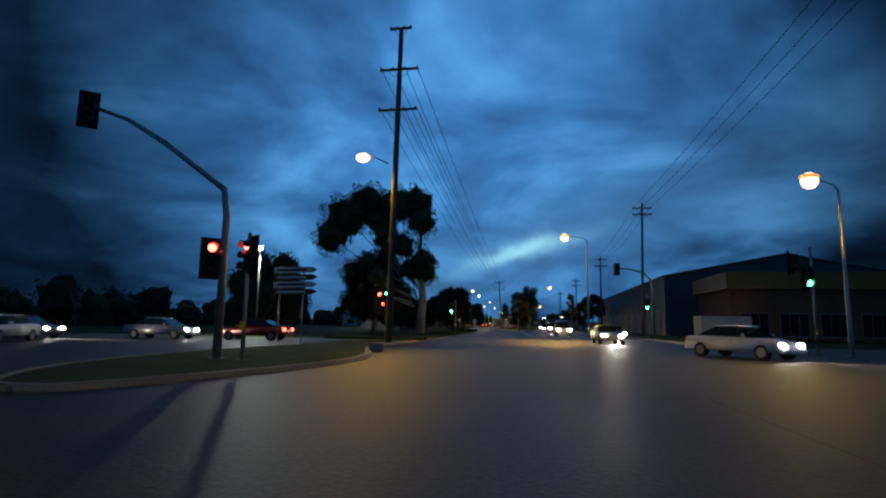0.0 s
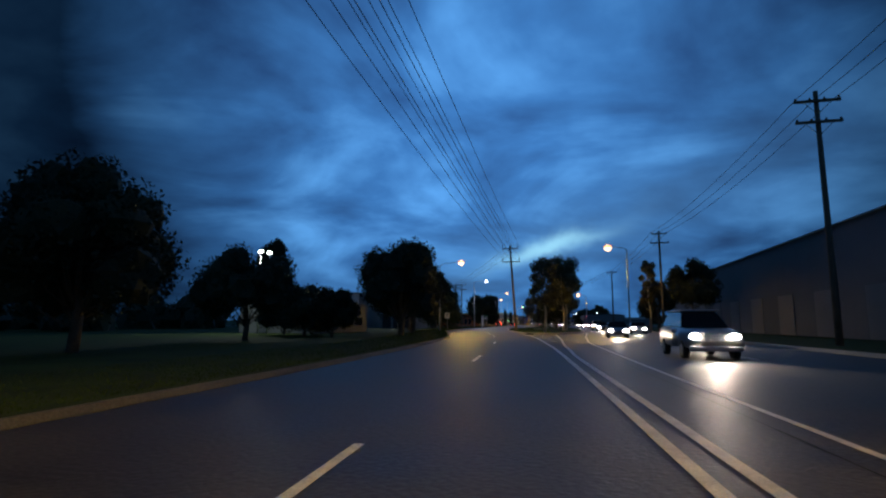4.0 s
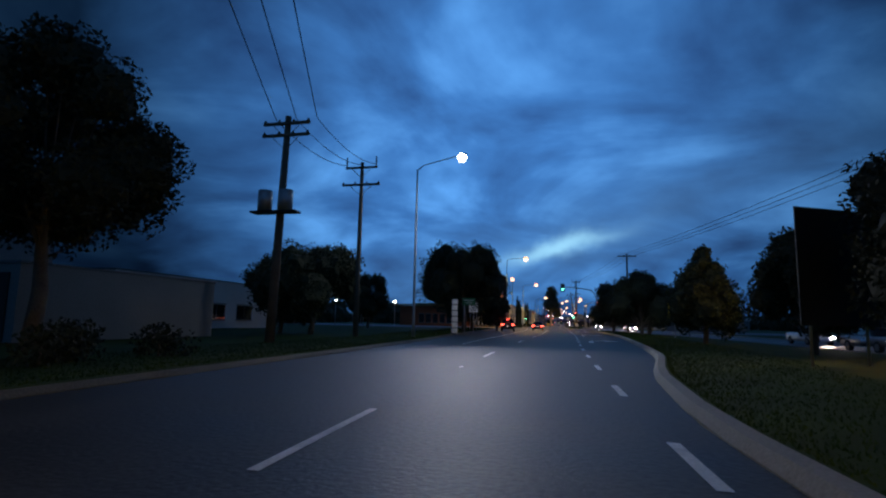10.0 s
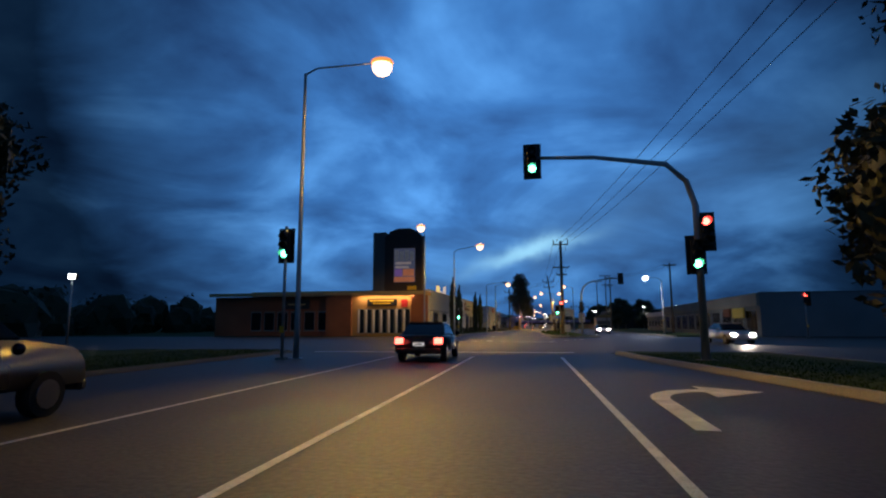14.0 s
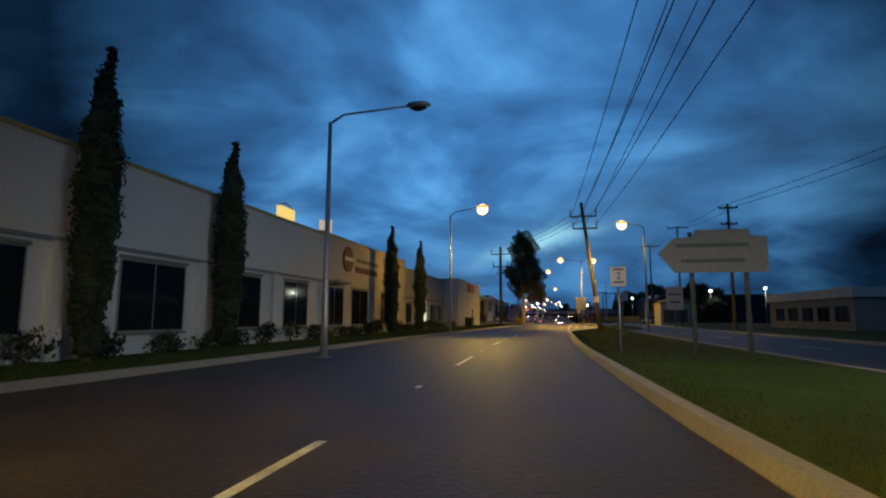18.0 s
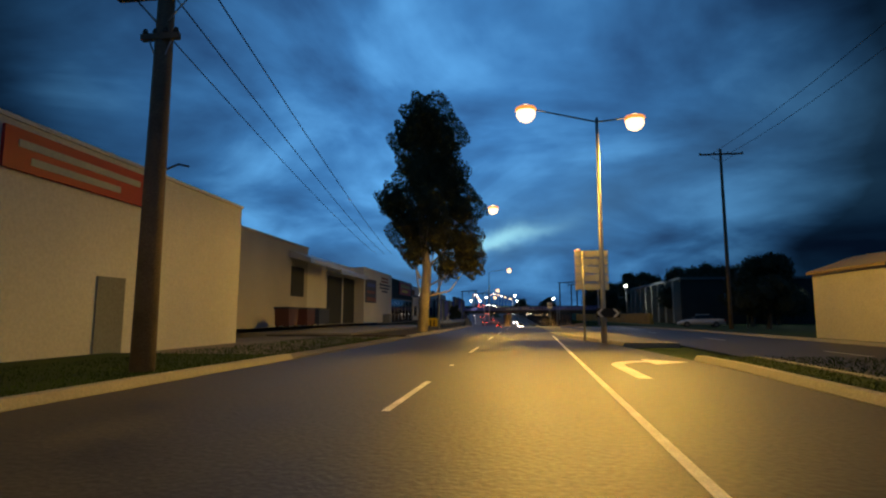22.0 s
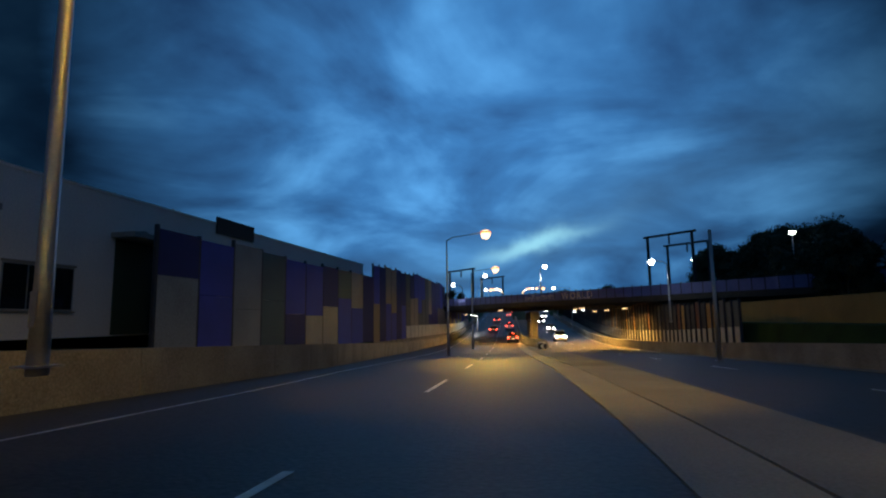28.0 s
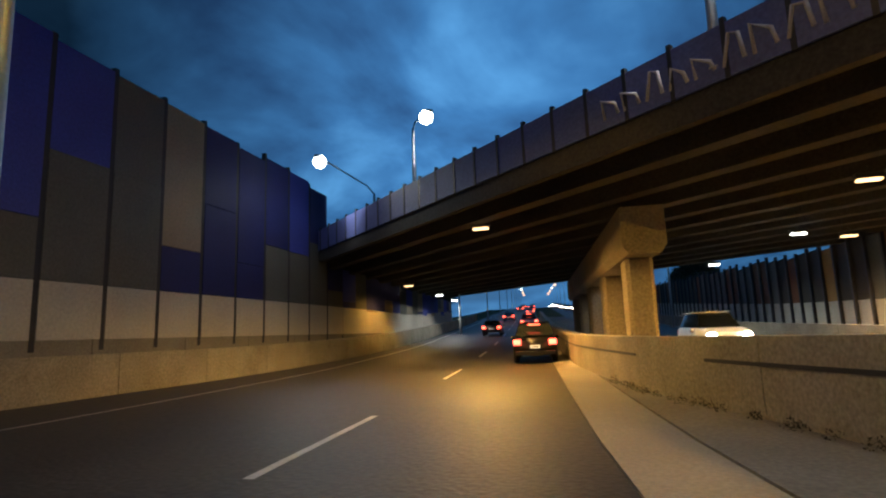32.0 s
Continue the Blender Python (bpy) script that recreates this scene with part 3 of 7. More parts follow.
# ---- sunken stretch: barriers, noise walls, bridge ----
def wall_strip(name, y0, y1, xf, z0f, z1f, thick, material, label, cat, step=4.0, side=-1, joints=True):
    """An upright wall of cast bays along the road, each bay a piece of its own."""
    top = thing(name, (0, 0, 0), 0, label, cat, kind="structure")
    ys = steps(y0, y1, step)
    for a, b in zip(ys, ys[1:]):
        g = 0.015 if joints else 0.0
        v = []
        for q in (a + g, b - g):
            x = xf(q)
            v += [(x, q, z0f(q)), (x, q, z1f(q)), (x + side * thick, q, z1f(q)), (x + side * thick * 1.5, q, z0f(q))]
        fcs = [(0, 1, 5, 4), (1, 2, 6, 5), (2, 3, 7, 6), (0, 3, 2, 1), (4, 5, 6, 7)]
        if side > 0:
            fcs = [f[::-1] for f in fcs]
        mesh("bay", v, fcs, material, top)
    return top


BARRIER = mat("barrier_concrete", (0.36, 0.33, 0.27), 0.85, grain=0.3, scale=3, bump=0.2, big=0.5, dark=(0.2, 0.18, 0.14))
NAVY = mat("navy_panel", (0.018, 0.024, 0.15), 0.7, grain=0.25, scale=2, bump=0.15)
BLUE = mat("blue_panel", (0.05, 0.075, 0.45), 0.7, grain=0.25, scale=2, bump=0.15)
CREAM = mat("cream_panel", (0.30, 0.26, 0.20), 0.75, grain=0.25, scale=2, bump=0.15)
GREYP = mat("grey_panel", (0.12, 0.125, 0.12), 0.75, grain=0.25, scale=2, bump=0.15)
PALEP = mat("pale_panel", (0.55, 0.53, 0.47), 0.75, grain=0.2, scale=2, bump=0.15)
OCHRE = mat("ochre_panel", (0.40, 0.22, 0.06), 0.75, grain=0.3, scale=2, bump=0.15)
RUST = mat("rust_panel", (0.20, 0.07, 0.025), 0.75, grain=0.3, scale=2, bump=0.15)
POSTM = mat("wall_post_steel", (0.05, 0.05, 0.06), 0.6, 0.3, grain=0.2)

WALLX = lambda q: min(-34.4, ax(q) + KERB_L(q) - 1.1)
wall_strip("barrier_wall", 428, 620, lambda q: ax(q) + KERB_L(q) - 0.3, lambda q: zr(q) - 0.1, lambda q: zr(q) + 1.15, 0.35, BARRIER, "stained low concrete barrier wall beside the lanes", "barrier")
verge("ledge", 440, 620, lambda y: WALLX(y) - ax(y), off_r(KERB_L, -0.5), "bare concrete ledge behind the barrier wall", CONCRETE, 1.0)


def noise_wall(name, y0, y1, xf, z0f, z1f, width, palette, label, seed, rows=2, low=None, side=1):
    """Coloured panels between steel posts; side 1: they face the road to their right."""
    rng = random.Random(seed)
    top = thing(name, (0, 0, 0), 0, label, "noise wall", kind="structure")
    ys = steps(y0, y1, width)
    last = None
    for i, (a, b) in enumerate(zip(ys, ys[1:])):
        x = xf((a + b) / 2)
        za, zb = z0f(a), z1f((a + b) / 2) + rng.choice((-0.12, 0, 0.0, 0.14))
        cut = [za, zb] if rows == 1 else [za, za + (zb - za) * rng.choice((0.38, 0.5, 0.62)), zb]
        if low is not None and (a + b) / 2 > low[0]:
            cut = [za, za + low[1]] + cut[1:]
        for k in range(len(cut) - 1):
            pick = PALEP if low is not None and (a + b) / 2 > low[0] and k == 0 else rng.choice([p for p in palette if p is not last] if k == 0 else palette)
            last = pick
            part("panel", bx(x - 0.07, x + 0.07 + rng.uniform(-0.01, 0.015), a + 0.09, b - 0.09, cut[k] + 0.02, cut[k + 1]), pick, top)
        part("post", bx(x - 0.12, x + 0.06, a - 0.085, a + 0.085, za - 0.3, zb + 0.2), POSTM, top)
    return top


PALEGREY = mat("pale_grey_panel", (0.34, 0.34, 0.31), 0.75, grain=0.3, scale=2, bump=0.15)
DARKSLAT = mat("dark_slat_panel", (0.05, 0.042, 0.032), 0.75, grain=0.3, scale=2, bump=0.15)
TEAL = mat("teal_grey_panel", (0.09, 0.14, 0.14), 0.75, grain=0.25, scale=2, bump=0.15)
noise_wall("noise_wall", 475, 508, WALLX, lambda q: max(zr(q) + 0.8, -1.6), lambda q: 5.3, 3.3, [PALEGREY, BLUE, PALEGREY, TEAL, PALEGREY, NAVY], "noise wall of blue and pale grey panels between dark posts", 5)
noise_wall("noise_wall", 508, 592, WALLX, lambda q: max(zr(q) + 0.8, -1.75), lambda q: float(np.interp(q, [507, 530, 547, 548, 592], [6.6, 7.0, 6.6, 2.3, 2.3])), 2.2, [NAVY, NAVY, BLUE, CREAM, GREYP, BLUE], "tall noise wall of navy, blue and cream panels over a white base", 8, low=(521, 1.65))

wall_strip("plinth", 472, 592, lambda q: WALLX(q) + 0.05, lambda q: zr(q), lambda q: max(zr(q) + 0.82, -1.73), 0.2, CONCRETE, "concrete plinth under the noise wall panels", "plinth")
verge("apron", 440, 640, off_opp(0.0), off_opp(4.3), "bare concrete apron beside the oncoming lanes", CONCRETE, 0.03, absolute=True)
# right side: retaining wall, wall above with yellow lamplight in its colour, panel fence
wall_strip("retaining_wall", 462, 640, lambda q: opp_r(q) + 0.6, lambda q: zr(q) - 0.1, lambda q: zr(q) + 1.0, 0.35, BARRIER, "low concrete wall beside the oncoming lanes", "barrier", side=1)
noise_wall("noise_wall", 496, 640, lambda q: opp_r(q) + 3.8, lambda q: zr(q) + 0.6, lambda q: float(np.interp(q, [478, 500, 530, 560, 640], [1.0, 1.6, 2.0, 2.2, 5.0])), 1.5, [RUST, OCHRE, GREYP, DARKSLAT, GREYP, DARKSLAT], "noise wall of rust, ochre and dark panels over a white base", 12, rows=1, low=(480, 1.5), side=-1)
wall_strip("retaining_wall", 440, 512, lambda q: opp_r(q) + 7.8, con(-0.6), con(1.7), 0.4, mat("lamplit_ochre_wall", (0.42, 0.27, 0.07), 0.85, grain=0.3, scale=3), "wall above the oncoming lanes, coloured ochre as if lamplit", "wall", side=1)


def bridge():
    """A wide skew bridge over the sunken road."""
    # near-black base colour carries the shade on the bridge's edge and underside
    deck = mat("shaded_bridge_concrete", (0.05, 0.047, 0.045), 0.85, grain=0.35, scale=2, bump=0.2, dark=(0.022, 0.02, 0.019))
    par = mat("bridge_parapet_steel", (0.12, 0.15, 0.38), 0.6, 0.0, grain=0.3, scale=2)
    top = thing("railway_bridge", (-19.5, 532.6, 0), -43.5, "concrete bridge over the sunken road, its shade put into the dark colour", "bridge", kind="structure")
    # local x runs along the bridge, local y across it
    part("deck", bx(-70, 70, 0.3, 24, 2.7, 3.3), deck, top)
    part("parapet", bx(-70, 70, 0.02, 0.28, 2.35, 3.45), deck, top, "stained concrete edge beam, coloured dark as in shade")
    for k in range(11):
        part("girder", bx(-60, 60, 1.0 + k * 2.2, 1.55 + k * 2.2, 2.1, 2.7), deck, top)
    for k in range(112):
        x = -70 + k * 1.25
        part("parapet_panel", bx(x + 0.05, x + 1.2, -0.06, 0.01, 2.98, 4.15), par, top)
        part("parapet_post", bx(x - 0.05, x + 0.05, -0.08, 0.05, 2.95, 4.28), STEELDARK, top)
    # faded spray paint on the parapet panels
    spray = mat("faded_spray_paint", (0.6, 0.57, 0.6), 0.8, grain=0.4)
    rng = random.Random(4)
    for k in range(9):
        x = 0.6 + k * 0.62
        h = rng.uniform(0.45, 0.7)
        bm = bmesh.new()
        tube(bm, [(x, -0.07, 3.2), (x + rng.uniform(-0.1, 0.2), -0.07, 3.2 + h), (x + 0.34, -0.07, 3.2 + h * rng.uniform(0.4, 1)), (x + 0.42, -0.07, 3.24)], 0.045, 5)
        part("spray_mark", bm, spray, top)
    cu = bpy.data.curves.new("spray_word", "FONT")
    cu.body, cu.size, cu.space_character, cu.offset, cu.extrude = "WORLD", 1.25, 1.25, 0.012, 0.004
    cu.materials.append(spray)
    t = new("spray_word", cu)
    t.parent = top
    t.matrix_basis = pose(7.5, -0.07, 3.08, 90, 0, 0)
    return top


bridge()


def pier():
    conc = mat("pier_concrete", (0.24, 0.21, 0.16), 0.85, grain=0.35, scale=2, bump=0.2, dark=(0.14, 0.12, 0.09))
    top = thing("bridge_pier", (-18.1, 536.0, zr(537)), 4.5, "stained concrete bridge pier with a wide crosshead", "pier", kind="structure")
    part("crosshead", prism([(-0.45, 3.55), (0.5, 3.55), (0.68, 3.8), (0.68, 5.0), (-0.62, 5.0), (-0.62, 3.8)], -0.4, 27), conc, top)
    for k in range(5):
        part("column", bx(-0.4, 0.45, 0.6 + k * 6, 1.8 + k * 6, 0, 3.6, bevel=0.12), conc, top)
    wall_strip("barrier_wall", 522.8, 620, lambda q: ax(q) + float(np.interp(q, [522.8, 527, 529.7, 534, 540, 620], [3.7, 3.0, 2.3, 1.9, 1.5, 1.35])), lambda q: zr(q) - 0.1, lambda q: zr(q) + 1.15, 0.5, BARRIER, "concrete median barrier leading to the bridge pier", "barrier", side=1)
    wall_strip("barrier_joint", 522.9, 560, lambda q: ax(q) + float(np.interp(q, [522.8, 527, 529.7, 534, 540, 620], [3.7, 3.0, 2.3, 1.9, 1.5, 1.35])) - 0.012, lambda q: zr(q) + 0.74, lambda q: zr(q) + 0.80, 0.01, STEELDARK, "dark joint line along the median barrier", "barrier", side=1, joints=False)


pier()

# ---- street furniture ----
def halo_ring(lens):
    """A glowing ring added round a sodium bowl, in place of the lamp's orange halo."""
    bm = bmesh.new()
    tube(bm, [(0.4 * math.cos(a), 0.34 * math.sin(a), 0.2) for a in np.linspace(0, 2 * math.pi, 17)], 0.1, 6, False)
    part("rim", bm, LAMP_HALO, lens, "orange glowing ring added for the lamp's halo")


def road_light(parent, at, power, color):
    """The light of a road lantern: a wide spill below, and two beams thrown along the lanes, one each way. at: the lantern's place in the world."""
    base = parent.matrix_basis.translation
    x, y, z = at
    spill = 0.9 if 250 < y < 300 else 1.4 if 300 < y < 350 else 1.0 if 350 < y < 420 else 0.5
    reach = 17.0 if 90 < y < 215 else 11.0
    aims = [((x, y, z - 5.0), spill, 172, 0.45)] + [((ax(y + d) - 0.2, y + d, zr(y + d)), 3.6, 62, 1.0) for d in (-reach, reach)]
    for target, share, size, blend in aims:
        ld = bpy.data.lights.new("lamp_light", "SPOT")
        ld.energy, ld.color, ld.shadow_soft_size = power * share, color, 0.25
        ld.spot_size, ld.spot_blend = radians(size), blend
        lo = new("lamp_light", ld)
        lo.parent = parent
        lo.matrix_basis = look(Vector(at) - base, Vector(target) - base)


def street_lamp(at, pole, lit="warm", power=None, zbase=0.0, arm=True, group="street lamps"):
    """A steel pole with an outreach arm; at: the lantern, pole: the foot's x and y."""
    (x, y, z), (px, py) = at, pole
    power = power or (3000.0 if y < 0 else 10000.0 if y < 215 else 10500.0 if y < 250 else 8000.0 if y < 300 else 5000.0 if y < 350 else 6500.0 if y < 420 else 9000.0)
    words = {"warm": "tall steel street lamp with a glowing orange sodium lantern", "white": "tall steel street lamp with a glowing white lantern", "off": "steel street lamp with an unlit lantern on a long arm"}[lit]
    top = thing("street_lamp", (px, py, zbase), 0, words, "street lamp", group)
    if lit == "white":
        power *= 0.25
    dx, dy, h = x - px, y - py, z - zbase
    part("pole", rod([(0, 0, -0.1), (0, 0, 1.2), (0, 0, h - 0.35)], [0.13, 0.11, 0.06], 10), GALV, top)
    part("base_plate", bx(-0.2, 0.2, -0.2, 0.2, 0.0, 0.03), GALV, top)
    part("access_door", bx(-0.05, 0.05, -0.135, -0.12, 0.5, 0.95), GALV, top)
    part("arm", rod([(0, 0, h - 0.4), (dx * 0.15, dy * 0.15, h - 0.1), (dx * 0.9, dy * 0.9, h + 0.12)], [0.045, 0.04, 0.035], 8), GALV, top)
    d = math.atan2(dy, dx)
    head = part("lantern", ball(bmesh.new(), (0, 0, 0), 0.5, 0.85, 0.38, 0.24), GALV, top, "grey lantern housing")
    head.matrix_basis = pose(dx, dy, h + 0.14, 0, 0, math.degrees(d))
    deep = 0.3 if lit == "off" else 0.86
    # the lit bowl is oversized to stand in for the lamp's glare
    lens = part("lens", ball(bmesh.new(), (0, 0, 0), 0.5 if lit != "white" else 0.38, 0.9 if lit != "off" else 0.6, 0.8 if lit != "off" else 0.3, deep), {"warm": LAMP_WARM, "white": LAMP_WHITE, "off": LENS_OFF}[lit], head, {"warm": "glowing orange bowl", "white": "glowing white bowl", "off": "unlit bowl"}[lit])
    lens.matrix_basis = pose(0, 0, -0.2 if lit != "off" else -0.06)
    if lit == "warm":
        halo_ring(lens)
    if lit != "off" and power > 1:
        road_light(top, (x, y, z - 0.35), power, SODIUM if lit == "warm" else WHITE_LED)
    return top


for at, pole, kind in [
    ((6.2, 13.3, 11.0), (8.6, 13.5), "warm"), ((6.1, 93.6, 10.8), (8.4, 94.0), "warm"), ((-15.1, 105.5, 10.7), (-18.7, 106.2), "warm"),
    ((-20.5, 171.0, 12.8), (-24.2, 172.5), "white"), ((-21.3, 231.6, 12.6), (-24.6, 231.0), "warm"), ((-27.4, 265.0, 11.6), (-27.8, 268.5), "warm"),
    ((-22.5, 276.0, 11.0), (-26.1, 278.0), "warm"), ((-22.6, 324.7, 9.9), (-25.3, 325.2), "warm"), ((-10.9, 334.6, 9.9), (-8.9, 335.0), "warm"),
    ((-18.65, 397.3, 10.8), (-23.7, 398.5), "warm"), ((-7.4, 430.5, 10.7), (-4.4, 432.0), "warm"), ((-17.57, 456.7, 10.2), (-21.6, 457.5), "warm"),
    # the lamps at y -62 and -74 are added, unseen behind the camera's start
    ((17.2, -17.0, 9.0), (19.0, -16.0), "warm"), ((8.5, -62.0, 10.5), (11.0, -62.0), "warm"), ((-7.0, -74.0, 10.5), (-9.6, -74.0), "warm"),
    ((-1.5, 286.6, 7.6), (0.6, 287.0), "white"),
]:
    street_lamp(at, pole, kind)
street_lamp((3.8, 165.0, 8.4), (5.8, 165.4), "warm", power=1400)
street_lamp((-21.3, 299.3, 8.2), (-24.3, 299.0), "off")
tall = thing("steel_pole", (-6.2, 485.2, zr(485)), 0, "plain grey steel pole beside the oncoming lanes", "pole")
part("pole", rod([(0, 0, -0.1), (0, 0, 3.0), (0, 0, 7.4)], [0.13, 0.11, 0.09], 10), GALV, tall)
part("base_plate", bx(-0.2, 0.2, -0.2, 0.2, 0.0, 0.05), GALV, tall)
part("cap", ball(bmesh.new(), (0, 0, 7.4), 0.1), GALV, tall)
street_lamp((-20.97, 499.8, 8.2), (-24.7, 500.5), "warm", zbase=-2.5, power=11000)
street_lamp((-22.42, 521.7, 7.0), (-25.7, 522.5), "warm", zbase=-3.2, power=5000)
street_lamp((-5.0, 511.4, 6.3), (-3.4, 511.8), "white", zbase=0.0, power=2400)
# on the bridge
for at, pole in [((-16.2, 529.3, 7.9), (-16.9, 530.3)), ((-26.15, 541, 7.8), (-26.9, 541.4)), ((-31.66, 541.5, 6.5), (-31.0, 547.0))]:
    street_lamp(at, pole, "white", power=1600, zbase=3.3, group="bridge lamps")


def twin_lamp():
    top = thing("street_lamp", (-12.9, 375.0, 0.14), 0, "tall steel street lamp with two glowing orange lanterns on opposite arms", "street lamp", "street lamps")
    part("pole", rod([(0, 0, -0.1), (0, 0, 1.2), (0, 0, 10.6)], [0.14, 0.12, 0.07], 10), GALV, top)
    part("base_plate", bx(-0.2, 0.2, -0.2, 0.2, 0.0, 0.03), GALV, top)
    for s, by in ((-3.4, -1.2), (1.9, 0.6)):
        part("arm", rod([(0, 0, 10.4), (s * 0.9, by * 0.9, 10.75)], [0.045, 0.035], 8), GALV, top)
        head = part("lantern", ball(bmesh.new(), (0, 0, 0), 0.5, 0.85, 0.38, 0.24), GALV, top, "grey lantern housing")
        head.matrix_basis = pose(s, by, 10.72)
        lens = part("lens", ball(bmesh.new(), (0, 0, 0), 0.5, 0.9, 0.8, 0.86), LAMP_WARM, head, "glowing orange bowl")
        lens.matrix_basis = pose(0, 0, -0.2)
        halo_ring(lens)
        road_light(top, (-12.9 + s, 375.0 + by, 10.3), 5500, SODIUM)


twin_lamp()


def under_light(at, warm=True, power=260):
    top = thing("bulkhead_light", at, 0, "glowing bulkhead light fixed under the bridge", "light", "underpass lights")
    part("housing", bx(-0.35, 0.35, -0.14, 0.14, -0.02, 0.14, bevel=0.03), STEELDARK, top)
    part("lens", bx(-0.3, 0.3, -0.11, 0.11, -0.09, -0.02, bevel=0.02), LAMP_WARM if warm else LAMP_WHITE, top, "glowing lens")
    part("bracket", rod([(0, 0, 0.1), (0, 0, 0.35)], 0.03, 6), STEELDARK, top)
    if power:
        ld = bpy.data.lights.new("lamp_light", "SPOT")
        ld.energy, ld.color, ld.shadow_soft_size, ld.spot_size, ld.spot_blend = power, (1.0, 0.55, 0.14) if warm else WHITE_LED, 0.2, radians(165), 0.5
        lo = new("lamp_light", ld)
        lo.parent = top
        lo.matrix_basis = pose(0, 0, -0.15)


for p in [(-23.5, 538.6, 2.0), (-11.5, 527.3, 1.9), (-12.1, 535.4, 1.85), (-7.7, 533.0, 1.6), (-6.2, 525.5, 1.7), (-8.6, 545.0, 1.6)]:
    under_light(p, True, 4200 if p[0] < -20 else 3000 if p[0] < -9 else 1600)
for p, w in [((-31.9, 556, 1.6), 1), ((-32.2, 566, 1.5), 0), ((-32.6, 574, 1.5), 0), ((-16.5, 548, 1.85), 0), ((-10.5, 545, 1.85), 0), ((-11.5, 556, 1.8), 0)]:
    under_light(p, bool(w), 900 if w else 500)


def power_pole(foot, h, arms, lean=(0, 0), turn=0, transformer=False, zbase=0.0, r=0.19, label="weathered wooden power pole with crossarms and insulators"):
    top = thing("power_pole", (foot[0], foot[1], zbase), turn, label, "power pole", "power poles")
    lx, ly = lean
    part("pole", rod([(0, 0, -0.3), (lx * 0.4, ly * 0.4, h * 0.4), (lx, ly, h)], [r, r * 0.85, r * 0.62], 10), POLEWOOD, top)
    for z, w, style in arms:
        f = z / h
        cx, cy = lx * f, ly * f
        arm = part("crossarm", bx(cx - w / 2, cx + w / 2, cy - 0.19, cy - 0.07, z - 0.07, z + 0.07), POLEWOOD, top)
        for s in (-1, 1):
            part("brace", rod([(cx + s * w * 0.3, cy - 0.13, z - 0.06), (cx, cy - 0.1, z - 0.75)], 0.018, 5), GALV, top)
        n = 4 if style != "horn" else 2
        for k in range(n):
            x = cx - w / 2 + 0.08 + (w - 0.16) * k / (n - 1)
            bm = bmesh.new()
            tall = 0.75 if style == "horn" else 0.2
            tube(bm, [(x, cy - 0.13, z + 0.06), (x, cy - 0.13, z + tall * 0.5), (x, cy - 0.13, z + tall)], [0.035, 0.075 if style != "horn" else 0.06, 0.04], 8)
            part("insulator", bm, PORCELAIN, arm)
    if transformer:
        zt = h * 0.62
        for s in (-1, 1):
            part("transformer", rod([(s * 0.55, -0.25, zt - 0.55), (s * 0.55, -0.25, zt + 0.45)], 0.34, 12), GALV, top, "grey pole transformer")
        part("platform", bx(-1.2, 1.2, -0.5, 0.1, zt - 0.66, zt - 0.56), STEELDARK, top)
    return top


BIGPOLE = power_pole((-5.9, -14.1), 20.9, [(18.0, 2.6, ""), (15.2, 2.6, ""), (20.9, 1.5, "")], lean=(0.3, 0), r=0.25, label="tall wooden power pole with crossarms and a glowing lamp")
part("arm", rod([(-0.3, 0, 11.6), (-1.5, -0.4, 12.1)], 0.04, 6), GALV, BIGPOLE)
part("lantern", ball(bmesh.new(), (-1.9, -0.5, 11.9), 0.5, 0.95, 0.75, 0.6), LAMP_WARM, BIGPOLE, "glowing orange lantern")
road_light(BIGPOLE, (-7.8, -14.6, 11.3), 1300, SODIUM)
power_pole((15.6, 21.6), 16.5, [(15.8, 2.2, ""), (15.0, 2.2, "")], lean=(0.4, 0))
power_pole((-7.35, 112.7), 14.2, [(13.6, 2.6, "horn"), (11.4, 2.9, "horn")], lean=(-0.8, 0), r=0.24)
power_pole((12.9, 97.5), 13.3, [(12.9, 1.9, ""), (11.7, 2.3, "")])
power_pole((-26.9, 158.0), 11.2, [(10.8, 2.5, ""), (10.2, 2.5, "")], transformer=True, lean=(0.3, 0), r=0.24, label="power pole carrying transformers on a platform")
power_pole((-27.0, 168.6), 12.0, [(11.6, 2.3, "horn"), (10.4, 2.7, "")])
power_pole((-5.3, 219.0), 11.8, [(11.4, 2.6, "")])
power_pole((-12.5, 286.2), 12.9, [(12.4, 2.1, "horn"), (9.2, 2.2, ""), (8.2, 1.4, "")], r=0.26)
LEANING = power_pole((-12.9, 337.0), 12.6, [(11.2, 2.6, "horn"), (10.0, 2.4, "horn")], lean=(-1.5, 0), r=0.24, label="leaning wooden power pole in the median with a pasted notice")
part("notice", bx(-0.62, -0.1, -0.29, -0.24, 2.75, 3.3), SIGNWHITE, LEANING, "white pasted notice")
power_pole((-0.3, 339.5), 12.4, [(12.0, 1.7, ""), (10.4, 1.5, "")])
power_pole((-24.8, 359.9), 11.4, [(10.3, 2.7, "horn"), (8.5, 2.2, "horn"), (7.5, 0.9, "")], r=0.25)
power_pole((2.3, 375.0), 16.0, [(15.7, 3.2, ""), (13.0, 2.2, "")])
power_pole((2.0, 400.0), 16.4, [(15.9, 3.8, "")])
power_pole((1.5, 202.5), 9.9, [(9.5, 2.0, "")])
power_pole((14.5, 55.0), 14.0, [(13.4, 2.3, ""), (12.2, 2.3, "")])
power_pole((11.0, 150.0), 13.0, [(12.6, 2.2, "")])
power_pole((4.5, 300.0), 11.0, [(10.6, 2.0, "")])


